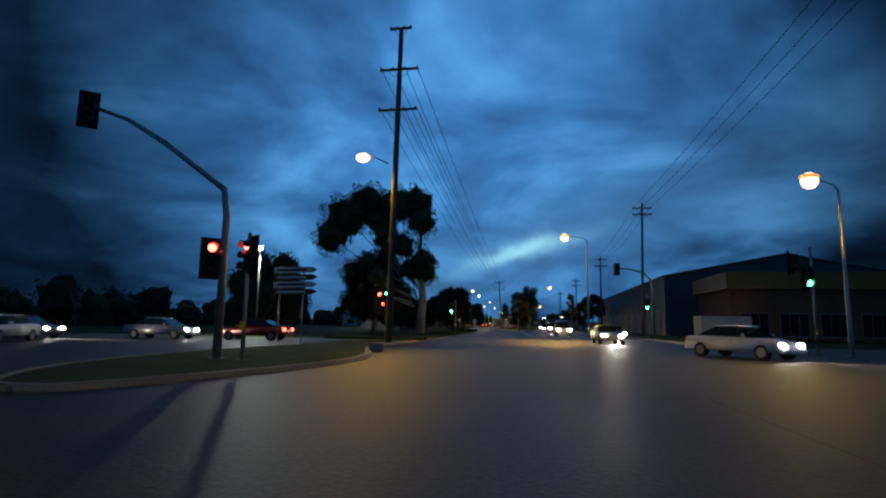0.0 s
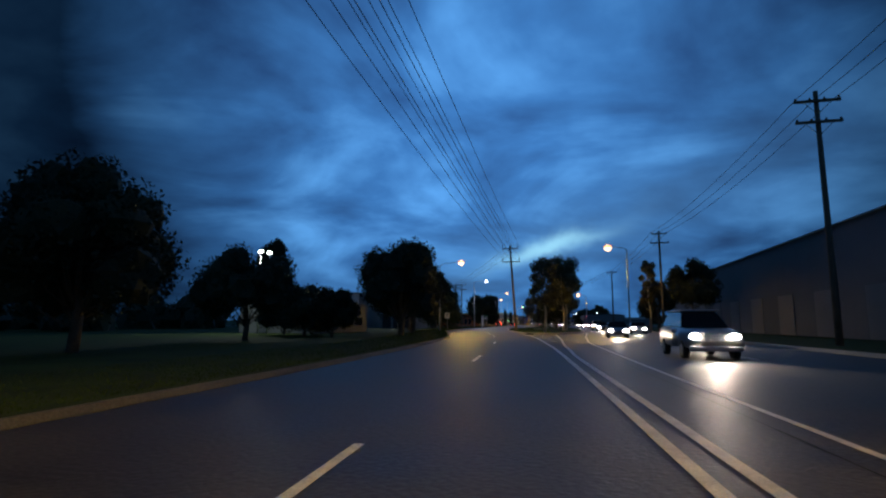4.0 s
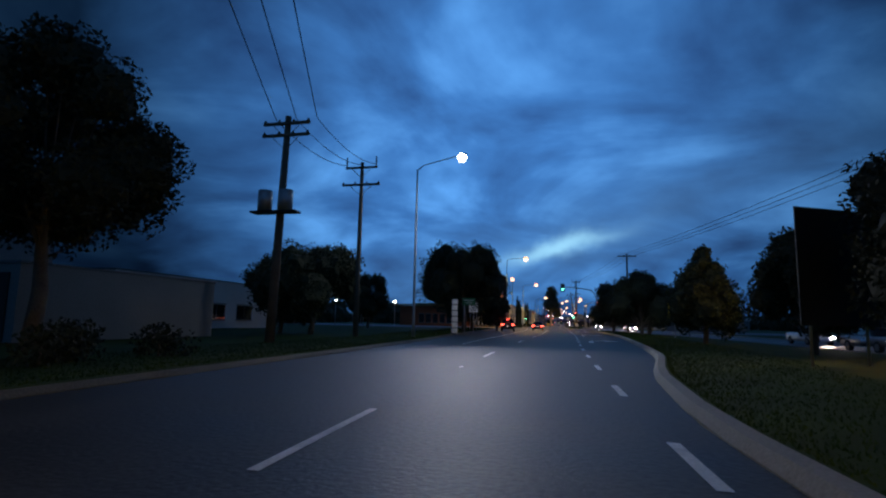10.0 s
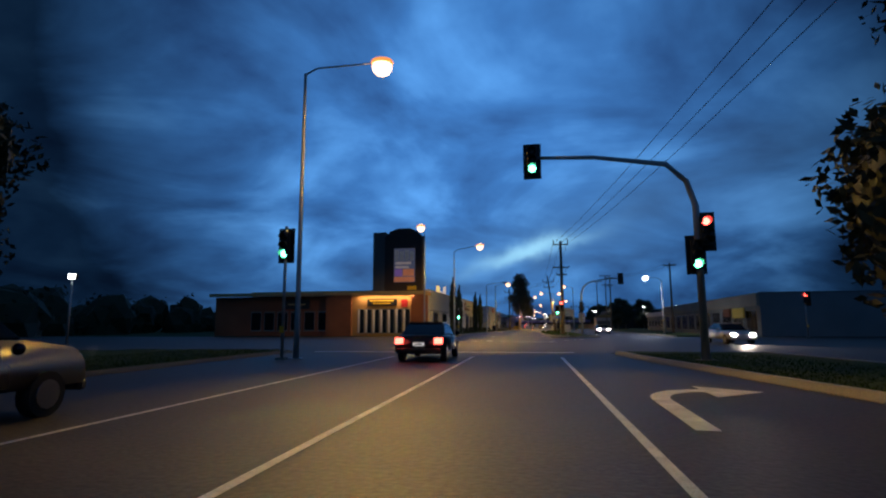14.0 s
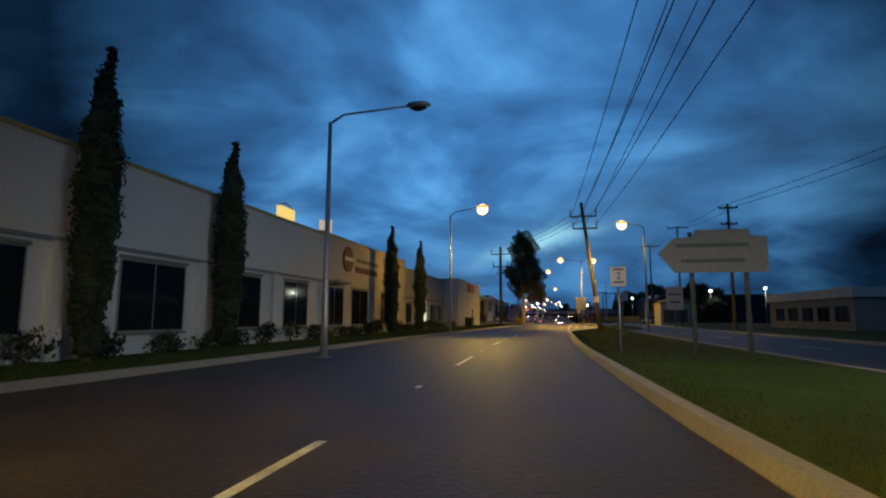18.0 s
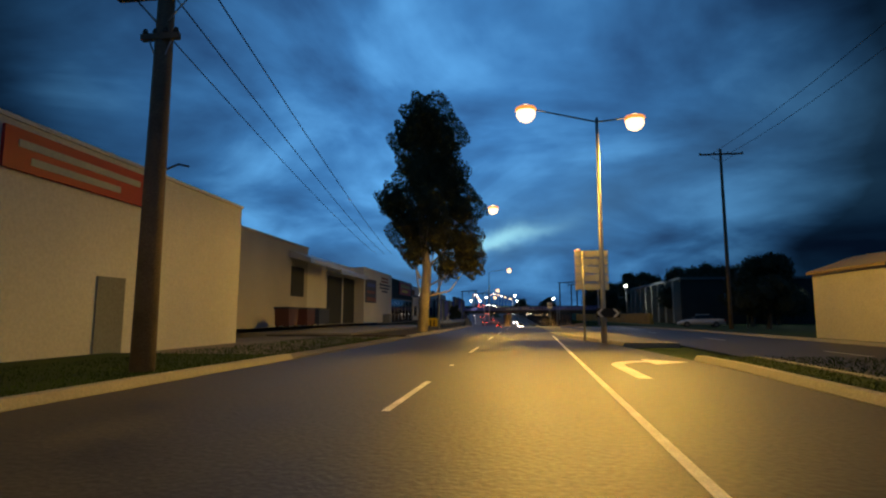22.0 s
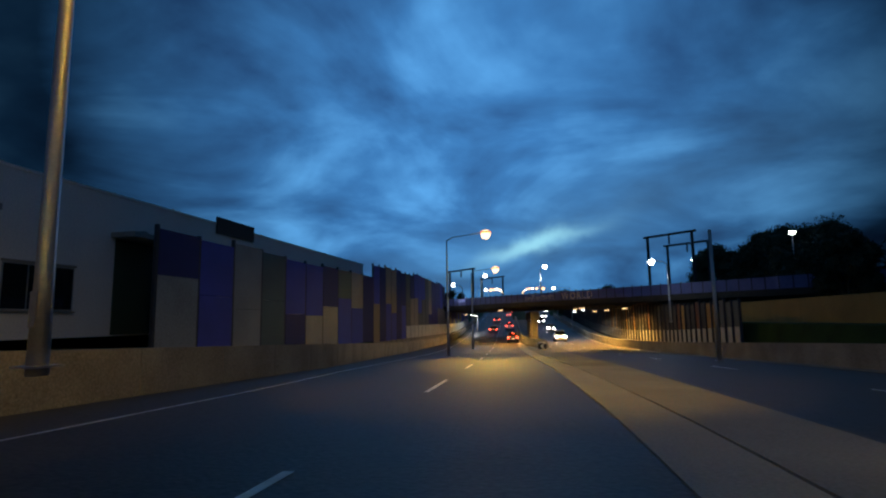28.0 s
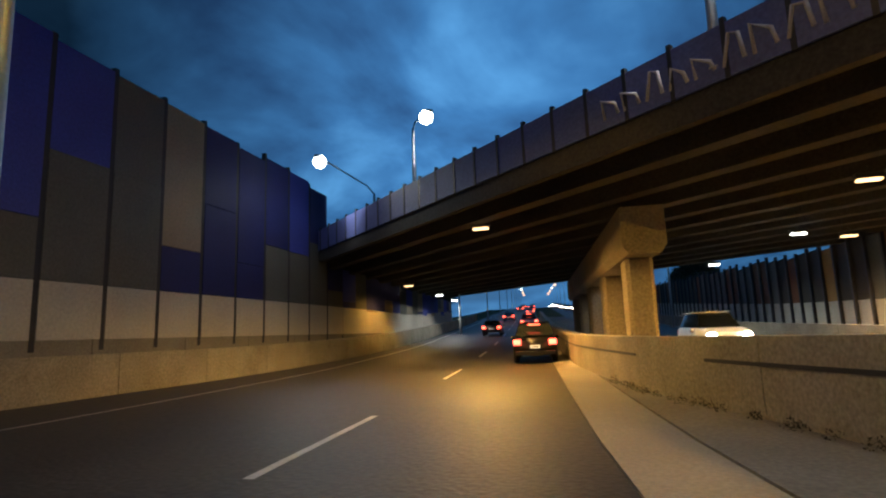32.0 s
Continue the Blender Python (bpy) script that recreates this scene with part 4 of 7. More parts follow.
def cable(a, b, sag, r=0.022):
    pts = [Vector(a).lerp(Vector(b), k / 14) - Vector((0, 0, 4 * sag * (k / 14) * (1 - k / 14))) for k in range(15)]
    tagged(part("overhead_cable", tube(bmesh.new(), pts, r, 4), WIRE), "black overhead cable sagging between power poles", "cable", "overhead cables")


def run(spans, offs, sag):
    for (a, b) in spans:
        for o in offs:
            cable((a[0] + o, a[1], a[2]), (b[0] + o, b[1], b[2]), sag)


run([((-5.7, -14.2, 18.2), (-7.7, 112.6, 13.9)), ((-5.7, -14.2, 15.4), (-7.6, 112.6, 11.7))], (-1.25, -0.4, 0.4, 1.25), 1.6)
run([((-7.7, 112.6, 13.9), (-26.1, 157.9, 11.0)), ((-26.1, 157.9, 11.0), (-27.0, 168.5, 11.8))], (-1.1, 0, 1.1), 0.5)
run([((16.0, 21.6, 16.0), (14.5, 55, 13.6)), ((14.5, 55, 13.6), (12.9, 97.5, 13.1)), ((12.9, 97.5, 13.1), (11, 150, 12.8)), ((11, 150, 12.8), (-5.3, 219, 11.6)), ((-5.3, 219, 11.6), (-12.5, 286, 12.6)),
     ((16.0, -60, 16.0), (16.0, 21.6, 16.0))], (-1.0, 0, 1.0), 0.7)
run([((-12.5, 286.1, 12.7), (-14.3, 336.9, 11.5)), ((-12.5, 286.1, 9.4), (-14.2, 336.9, 10.3)), ((-14.3, 336.9, 11.5), (-24.8, 359.8, 10.6)), ((-24.8, 359.8, 8.8), (-34, 420, 9.5))], (-1.0, 0, 1.0), 0.5)
run([((4.5, 300, 10.8), (-0.3, 339.5, 12.2)), ((-0.3, 339.5, 12.2), (2.3, 375, 15.8)), ((2.3, 375, 15.8), (2, 400, 16.0))], (-0.8, 0.8), 0.4)


# ---- traffic signals ----
def signal_head(parent, at, lit, turn=0):
    """Three lamps with visors in a black box on a target board; it faces -y."""
    body = part("signal_head", bx(-0.19, 0.19, 0.0, 0.2, -0.52, 0.52, bevel=0.03), BLACKPL, parent, "black traffic signal head")
    body.matrix_basis = pose(*at, 0, 0, turn)
    part("target_board", bx(-0.33, 0.33, 0.2, 0.22, -0.68, 0.68, bevel=0.0), SIGNBLACK, body)
    for k, (z, m) in enumerate(((0.33, SIG_RED if lit == "red" else LENS_OFF), (0.0, LENS_OFF), (-0.33, SIG_GREEN if lit == "green" else LENS_OFF))):
        part("lens", ball(bmesh.new(), (0, 0, z), 0.135, 1, 0.3, 1), m, body, ("glowing " + lit + " lens") if m is not LENS_OFF else "unlit lens")
        bm = bmesh.new()
        ring = [[bm.verts.new((r * math.cos(a), yy, z + r * math.sin(a))) for a in [math.radians(-20 + 22 * q) for q in range(11)]] for r, yy in ((0.15, 0.0), (0.15, -0.22))]
        for q in range(10):
            bm.faces.new((ring[0][q], ring[0][q + 1], ring[1][q + 1], ring[1][q]))
        part("visor", bm, BLACKPL, body)
    return body


def signal_post(x, y, heads, h=4.6, label="steel traffic signal post with signal heads"):
    top = thing("traffic_signal", (x, y, 0.1), 0, label, "traffic light", "traffic lights")
    part("pole", rod([(0, 0, 0), (0, 0, h)], 0.06, 10), GALV, top)
    part("cap", ball(bmesh.new(), (0, 0, h), 0.07), GALV, top)
    part("footing", bx(-0.18, 0.18, -0.18, 0.18, -0.05, 0.04), CONCRETE, top)
    part("push_button", bx(-0.07, 0.07, -0.13, -0.06, 0.95, 1.2), SIGNYELLOW, top)
    for dx, z, lit, turn in heads:
        signal_head(top, (dx, -0.14, z), lit, turn)
    return top


def mast_arm(x, y, reach, h, heads, posts=(), sweep=None, label="traffic signal on a curved steel mast arm"):
    top = thing("mast_arm_signal", (x, y, 0.1), 0, label, "traffic light", "traffic lights")
    s = 1 if reach > 0 else -1
    pts = sweep or [(0, 0, 0), (0, 0, h * 0.72), (s * 0.25, 0, h * 0.84), (s * 0.9, 0, h * 0.93), (reach * 0.6, 0, h * 0.985), (reach, 0, h)]
    part("mast", rod(pts, [0.14, 0.115, 0.105, 0.095, 0.075, 0.06], 10), GALV, top)
    part("footing", bx(-0.3, 0.3, -0.3, 0.3, -0.05, 0.04), CONCRETE, top)
    for lit, turn in heads:
        signal_head(top, (reach, -0.1, h - 0.1), lit, turn)
    for dx, z, lit, turn in posts:
        signal_head(top, (dx, -0.2, z), lit, turn)
    return top


# first crossing
mast_arm(-6.7, -31.2, -5.6, 8.7, [("off", 40)], [(-0.3, 3.2, "red", 40)], sweep=[(0, 0, 0), (0, 0, 4.6), (-0.15, 0, 5.5), (-2.5, 0, 7.2), (-4.0, 0, 8.1), (-5.6, 0, 8.7)])
signal_post(-5.6, -31.6, [(0.0, 3.2, "red", -30)], 3.9)
signal_post(-5.3, 9.6, [(-0.4, 2.87, "green", 0)], 3.7)
signal_post(-10.95, 3.1, [(0.34, 3.0, "red", 10), (-0.4, 2.7, "red", 40)], 5.1)
signal_post(-7.7, -8.2, [(0.0, 3.7, "green", 0), (-0.6, 3.0, "red", 40)], 4.3)
signal_post(14.7, 13.7, [(0.0, 3.55, "green", 0)], 4.6)
mast_arm(15.6, 15.0, -3.7, 7.6, [("off", 0), ("off", 90)])
signal_post(17.2, -16.5, [(-0.2, 3.9, "green", 0), (-0.9, 4.6, "off", 60)], 5.4)
# second crossing
signal_post(-24.4, 229.4, [(0.0, 4.3, "green", 0)], 5.0)
mast_arm(-9.3, 230.0, -5.6, 7.4, [("green", 0)], [(0.25, 4.4, "red", 0), (-0.1, 3.6, "green", 0)], label="mast arm traffic signal reaching over the lane")
signal_post(-24.9, 274.0, [(0.0, 2.5, "green", 0)], 3.2)
signal_post(-12.9, 284.4, [(-0.3, 3.2, "green", 0), (0.2, 3.8, "red", 0)], 4.4)
mast_arm(-10.4, 279.0, 4.7, 6.9, [("off", 180)], [(0.1, 3.4, "off", 120)])
signal_post(9.0, 266.0, [(0.0, 3.6, "red", -60)], 4.2)


# ---- road signs ----
def board(name, at, size, face, label, cat="sign", posts=1, turn=0, h0=None, bars=0, bar_mat=None, back=None, frame=None, zbase=0.1):
    """A flat board on posts; at: its middle; it faces -y."""
    x, y, z = at
    w, h = size
    top = thing(name, (x, y, zbase), turn, label, cat, "")
    z -= zbase
    part("panel", bx(-w / 2, w / 2, -0.03, 0.0, z - h / 2, z + h / 2, bevel=0.0), face, top)
    part("backing", bx(-w / 2, w / 2, 0.0, 0.02, z - h / 2, z + h / 2), back or SIGNBACK, top)
    for k in range(posts):
        px = 0 if posts == 1 else -w * 0.36 + w * 0.72 * k / (posts - 1)
        part("post", rod([(px, 0.08, -0.1), (px, 0.08, z + h / 2 - 0.05)], 0.045, 8), GALV, top)
    for k in range(bars):
        bw = w * (0.78 - 0.18 * ((k * 7) % 3))
        zz = z + h / 2 - h * (k + 1) / (bars + 1)
        part("text_bar", bx(-bw / 2, bw / 2, -0.036, -0.03, zz - h * 0.035, zz + h * 0.035), bar_mat or SIGNBLACK, top, "unreadable line of text")
    return top


DULLBACK = mat("dull_sign_back", (0.27, 0.26, 0.235), 0.7, 0.2, grain=0.25, scale=3)
LITSIGN = mat("lit_sign_face", (0.75, 0.75, 0.73), 0.5, grain=0.15, emit=(0.9, 0.95, 1.0), power=0.05)
board("street_sign", (-22.0, 126.9, 2.75), (0.9, 1.1), SIGNWHITE, "white rectangular notice on a post in the verge", "sign", 1, bars=4)
board("direction_sign", (-23.9, 192.0, 3.4), (1.4, 0.8), SIGNGREEN, "green direction sign on two posts", "sign", 2, bars=2, bar_mat=SIGNWHITE)
board("business_sign", (-26.9, 211.0, 3.3), (1.25, 1.4), LITSIGN, "white business board with faint lines on a post", "sign", 2, bars=5)
board("billboard", (-4.6, 154.8, 3.3), (3.2, 3.8), SIGNBLACK, "dark back of a billboard beside the median", "billboard", 2, turn=28)
board("fuel_sign", (-3.7, 190.2, 2.7), (1.1, 1.4), SIGNYELLOW, "yellow and white price board on a post", "sign", 1, bars=3)
board("arrow_sign", (-12.5, 269.3, 1.0), (0.6, 0.75), SIGNWHITE, "white traffic sign with a black arrow", "sign", 1)
def lane_sign():
    """A white sign with a figure 2 between two lines of small print."""
    top = board("lane_sign", (-14.92, 301.2, 2.65), (0.5, 0.66), SIGNWHITE, "small white sign with a black figure on a post", "sign", 1)
    for z in (2.78, 2.36):
        part("text_bar", bx(-0.17, 0.17, -0.036, -0.03, z - 0.025, z + 0.025), SIGNBLACK, top, "unreadable line of text")
    cu = bpy.data.curves.new("figure", "FONT")
    cu.body, cu.size, cu.align_x, cu.align_y, cu.extrude = "2", 0.34, "CENTER", "CENTER", 0.003
    cu.materials.append(SIGNBLACK)
    t = new("figure", cu)
    t.parent = top
    t.matrix_basis = pose(0, -0.036, 2.56, 90, 0, 0)


lane_sign()


def pointed_board():
    """A large direction board with a pointed end and a raised head, on two dark posts."""
    top = thing("direction_board", (-12.0, 301.2, 0.12), 0, "large pale direction board with a pointed end on two dark posts", "sign")
    part("panel", prism([(-1.65, 3.25), (-1.15, 2.62), (1.62, 2.62), (1.62, 3.75), (1.15, 3.78), (1.1, 4.0), (-0.5, 4.0), (-0.56, 3.78), (-1.15, 3.75)], -0.03, 0.0), DULLBACK, top)
    for z in (2.9, 3.3, 3.62):
        part("rail", bx(-1.2, 1.6, 0.0, 0.05, z - 0.03, z + 0.03), GALV, top)
    for z, w in ((3.5, 2.2), (3.0, 1.9)):
        part("text_bar", bx(-w / 2, w / 2, -0.036, -0.03, z - 0.06, z + 0.06), GREYP, top, "unreadable line of text")
    for px in (-0.62, 1.0):
        part("post", bx(px - 0.06, px + 0.06, 0.05, 0.17, -0.2, 3.95), STEELDARK, top)


pointed_board()
board("notice_sign", (-12.9, 318.5, 2.6), (0.7, 0.5), SIGNWHITE, "small white notice on a post", "sign", 1, bars=1)
board("shop_board", (-7.4, 330.5, 2.9), (1.3, 1.9), SIGNWHITE, "white six-panel board on the median", "sign", 1, bars=2, bar_mat=GREYP)
board("speed_sign", (-11.4, 433.2, 2.85), (0.75, 0.9), SIGNWHITE, "white speed sign with a ring on a steel post", "sign", 1)


def ring_sign():
    """The ring and the figures of the speed sign."""
    ob = bpy.data.objects["speed_sign"]
    bm = bmesh.new()
    tube(bm, [(0.27 * math.cos(a), -0.04, 2.8 + 0.27 * math.sin(a)) for a in np.linspace(0, 2 * math.pi, 25)], 0.028, 6, False)
    part("ring", bm, SIGNRED, ob, "red ring")
    cu = bpy.data.curves.new("figures", "FONT")
    cu.body, cu.size, cu.align_x, cu.align_y, cu.extrude = "60", 0.3, "CENTER", "CENTER", 0.003
    cu.materials.append(SIGNBLACK)
    t = new("figures", cu)
    t.parent = ob
    t.matrix_basis = pose(0, -0.038, 2.8, 90, 0, 0)


ring_sign()


def board_back(x, y):
    """The ribbed back of a tall direction board that faces the other way, on two posts."""
    top = thing("direction_board", (x, y, 0.14), 0, "tall ribbed aluminium back of a direction board on two posts", "sign")
    w, z0, z1 = 1.66, 2.45, 4.5
    for k in range(5):
        a = z0 + (z1 - z0) * k / 5
        part("panel", bx(-w / 2, w / 2, 0.0, 0.025, a + 0.01, a + (z1 - z0) / 5 - 0.01), SIGNBACK, top)
        part("rib", bx(-w / 2 - 0.03, w / 2 + 0.03, -0.05, 0.0, a + 0.05, a + 0.11), GALV, top)
    for px in (-0.45, 0.5):
        part("post", rod([(px, -0.1, -0.2), (px, -0.1, z1 - 0.05)], 0.055, 10), GALV, top)
    return top


board_back(-13.0, 377.6)


def chevron_board(x, y, z0, two=True, zbase=0.14, turn=0, size=1.0):
    top = thing("chevron_sign", (x, y, zbase), turn, "black hazard board with white arrowheads" if two else "black hazard board with a white arrowhead", "sign")
    top.scale = (size, size, size)
    w = 1.9 if two else 1.2
    part("panel", bx(-w / 2, w / 2, -0.02, 0.02, z0, z0 + 0.75), SIGNBLACK, top)
    for s in ((-1, 1) if two else (-1,)):
        c = 0.55 * s if two else 0.1
        q = 1.0 if two else 0.6
        pts = [(c + 0.38 * s, 0.375), (c + 0.02 * s, 0.74), (c - 0.22 * s + 0.02 * s, 0.74), (c + 0.14 * s, 0.375), (c - 0.2 * s, 0.01), (c + 0.02 * s, 0.01)]
        bm = bmesh.new()
        vs = [bm.verts.new((c + (px - c) * q, -0.026, z0 + 0.375 + (pz - 0.375) * q)) for px, pz in pts]
        bm.faces.new(vs)
        part("arrowhead", bm, SIGNWHITE, top, "white arrowhead")
    if two:
        part("clamp", bx(-0.2, 0.2, 0.02, 0.1, z0 + 0.3, z0 + 0.42), GALV, top)
        return
    part("post", bx(-0.22, -0.12, 0.03, 0.12, 0, z0 + 0.5), POLEWOOD, top)
    part("post", bx(0.55 if two else 0.3, 0.65 if two else 0.4, 0.03, 0.12, 0, z0 + 0.5), POLEWOOD, top)


chevron_board(-12.72, 374.82, 1.95, size=0.55)


def crash_cushion():
    """The dark impact cushion with pale rails in front of the median barrier."""
    z = zr(520)
    top = thing("impact_cushion", (-16.75, 518.2, z), 3, "black impact cushion with pale side rails and a white arrowhead", "barrier")
    part("nose", prism([(-0.46, 0.1), (0.46, 0.1), (0.51, 0.24), (0.51, 0.68), (0.4, 0.78), (-0.4, 0.78), (-0.51, 0.68), (-0.51, 0.24)], 0.0, 1.5), BLACKPL, top, "black plastic nose")
    bm = bmesh.new()
    bm.faces.new([bm.verts.new((x, -0.012, q)) for x, q in ((-0.22, 0.44), (0.06, 0.70), (0.28, 0.70), (0.02, 0.44), (0.28, 0.18), (0.06, 0.18))])
    part("arrowhead", bm, SIGNWHITE, top, "white arrowhead")
    part("core", bx(-0.42, 0.42, 1.5, 4.5, 0.1, 0.72), STEELDARK, top)
    for s in (-1, 1):
        for k in range(3):
            part("rail", bx(min(s * 0.45, s * 0.53), max(s * 0.45, s * 0.53), 1.4, 4.6, 0.16 + k * 0.21, 0.27 + k * 0.21, bevel=0.02), GALV, top)
        for yy in (1.9, 3.1, 4.3):
            part("post", bx(s * 0.43 - 0.05, s * 0.43 + 0.05, yy, yy + 0.1, 0.0, 0.74), STEELDARK, top)
    part("lid", bx(-0.47, 0.47, 1.5, 4.5, 0.74, 0.78), CONCRETE, top)


crash_cushion()


def rail_left():
    top = thing("guard_rail", (0, 0, 0), 0, "galvanised guard rail along the edge of the road", "guard rail")
    ys = steps(409, 437, 2)
    for y in ys:
        part("post", bx(ax(y) - 10.1, ax(y) - 9.98, y - 0.06, y + 0.06, -0.1, 0.75), GALV, top)
    for z in (0.42, 0.6):
        pts = [(ax(y) - 9.93, y, z) for y in ys]
        part("rail", tube(bmesh.new(), pts, 0.075, 6), GALV, top)


rail_left()


def marker_pylon():
    top = thing("sign_pylon", (-23.7, 184.1, 0.1), 0, "narrow white sign pylon with dark bands on the verge", "sign")
    part("core", bx(-0.2, 0.2, -0.08, 0.08, 0, 3.25), GREYP, top)
    for k in range(6):
        part("panel", bx(-0.25, 0.25, -0.1, 0.1, 0.1 + k * 0.53, 0.55 + k * 0.53, bevel=0.01), SIGNWHITE, top)


marker_pylon()


def arrow_signs():
    """Finger boards at the first crossing."""
    top = thing("finger_signs", (-10.4, -18.0, 0.1), -10, "stack of dark finger signs pointing to the side", "sign")
    for s in (-1.1, 0.5):
        part("post", rod([(s, 0.06, 0), (s, 0.06, 4.4)], 0.045, 8), GALV, top)
    for k in range(4):
        z = 2.9 + k * 0.42
        bm = prism([(-1.5, z - 0.17), (1.1, z - 0.17), (1.45, z), (1.1, z + 0.17), (-1.5, z + 0.17)], -0.02, 0.02)
        brd = part("board", bm, SIGNWHITE if k % 2 else RUST, top)
        part("text_bar", bx(-1.25, 0.7, -0.028, -0.02, z - 0.06, z + 0.06), SIGNBLACK if k % 2 else SIGNWHITE, brd, "unreadable line of text")


arrow_signs()


# ---- railway gantries beyond the bridge ----
def gantry(x, y, span, h, zbase):
    top = thing("railway_gantry", (x, y, zbase), -43, "dark steel railway gantry behind the bridge", "gantry", "railway gantries")
    for s in (0, span):
        part("leg", bx(s - 0.15, s + 0.15, -0.15, 0.15, 0, h), STEELDARK, top)
    part("beam", bx(-0.6, span + 0.6, -0.15, 0.15, h - 0.3, h), STEELDARK, top)
    part("hanger", bx(span * 0.5 - 0.08, span * 0.5 + 0.08, -0.1, 0.1, h - 1.6, h - 0.3), STEELDARK, top)


gantry(-37, 567, 8, 7.8, 3.3)
gantry(-33, 590, 8, 7.8, 3.3)
gantry(-1.0, 536.7, 7, 8.6, 3.9)
gantry(4.0, 548, 7, 8.6, 3.9)


# ---- trees ----
def leaves(rng, blobs, count, size, name, material, parent, squash=1.0, label=""):
    """A crown of many small leaf clumps laid on and in a set of lobes."""
    vol = np.array([b[3] ** 2 for b in blobs])
    pick = rng.choice(len(blobs), count, p=vol / vol.sum())
    c = np.array([b[:3] for b in blobs])[pick]
    r = np.array([b[3] for b in blobs])[pick]
    d = rng.normal(size=(count, 3))
    d /= np.linalg.norm(d, axis=1)[:, None]
    rad = r * (0.52 + 0.5 * rng.random(count) ** 0.5) * (1 + 0.16 * np.sin(d[:, 0] * 7 + d[:, 2] * 5 + pick))
    p = c + d * rad[:, None] * np.array([1, 1, squash])
    u = rng.normal(size=(count, 3))
    u /= np.linalg.norm(u, axis=1)[:, None]
    w = np.cross(u, rng.normal(size=(count, 3)))
    w /= np.linalg.norm(w, axis=1)[:, None]
    s = size * (0.5 + 0.8 * rng.random(count))[:, None]
    quad = np.stack([p - u * s, p + w * s * 0.5, p + u * s, p - w * s * 0.5], 1).reshape(-1, 3)
    me = bpy.data.meshes.new(name)
    me.vertices.add(count * 4)
    me.vertices.foreach_set("co", quad.ravel())
    me.loops.add(count * 4)
    me.loops.foreach_set("vertex_index", np.arange(count * 4))
    me.polygons.add(count)
    me.polygons.foreach_set("loop_start", np.arange(0, count * 4, 4))
    me.polygons.foreach_set("loop_total", np.full(count, 4))
    me.materials.append(material)
    me.update()
    ob = new(name, me)
    ob.parent = parent
    if label:
        ob["label"] = label
    return ob


def ico_points():
    bm = bmesh.new()
    bmesh.ops.create_icosphere(bm, subdivisions=2, radius=1.0)
    bm.verts.ensure_lookup_table()
    out = np.array([v.co[:] for v in bm.verts]), [[v.index for v in f.verts] for f in bm.faces]
    bm.free()
    return out


ICO_V, ICO_F = ico_points()


def inner_crown(rng, blobs, material, parent, f):
    """The dense twiggy inside of a crown: lumpy masses under the outer leaves."""
    verts, faces = [], []
    for x, y, z, r in blobs:
        d = ICO_V
        k = 1 + 0.22 * np.sin(5 * d[:, 0] + 3 * d[:, 2] + x) * np.cos(4 * d[:, 1] - 3 * d[:, 2] + z) + rng.uniform(-0.2, 0.2, len(d))
        m = len(verts)
        verts += (np.array([x, y, z]) + d * (k * r * f)[:, None]).tolist()
        faces += [[m + q for q in fc] for fc in ICO_F]
    mesh("inner_crown", verts, faces, material, parent)


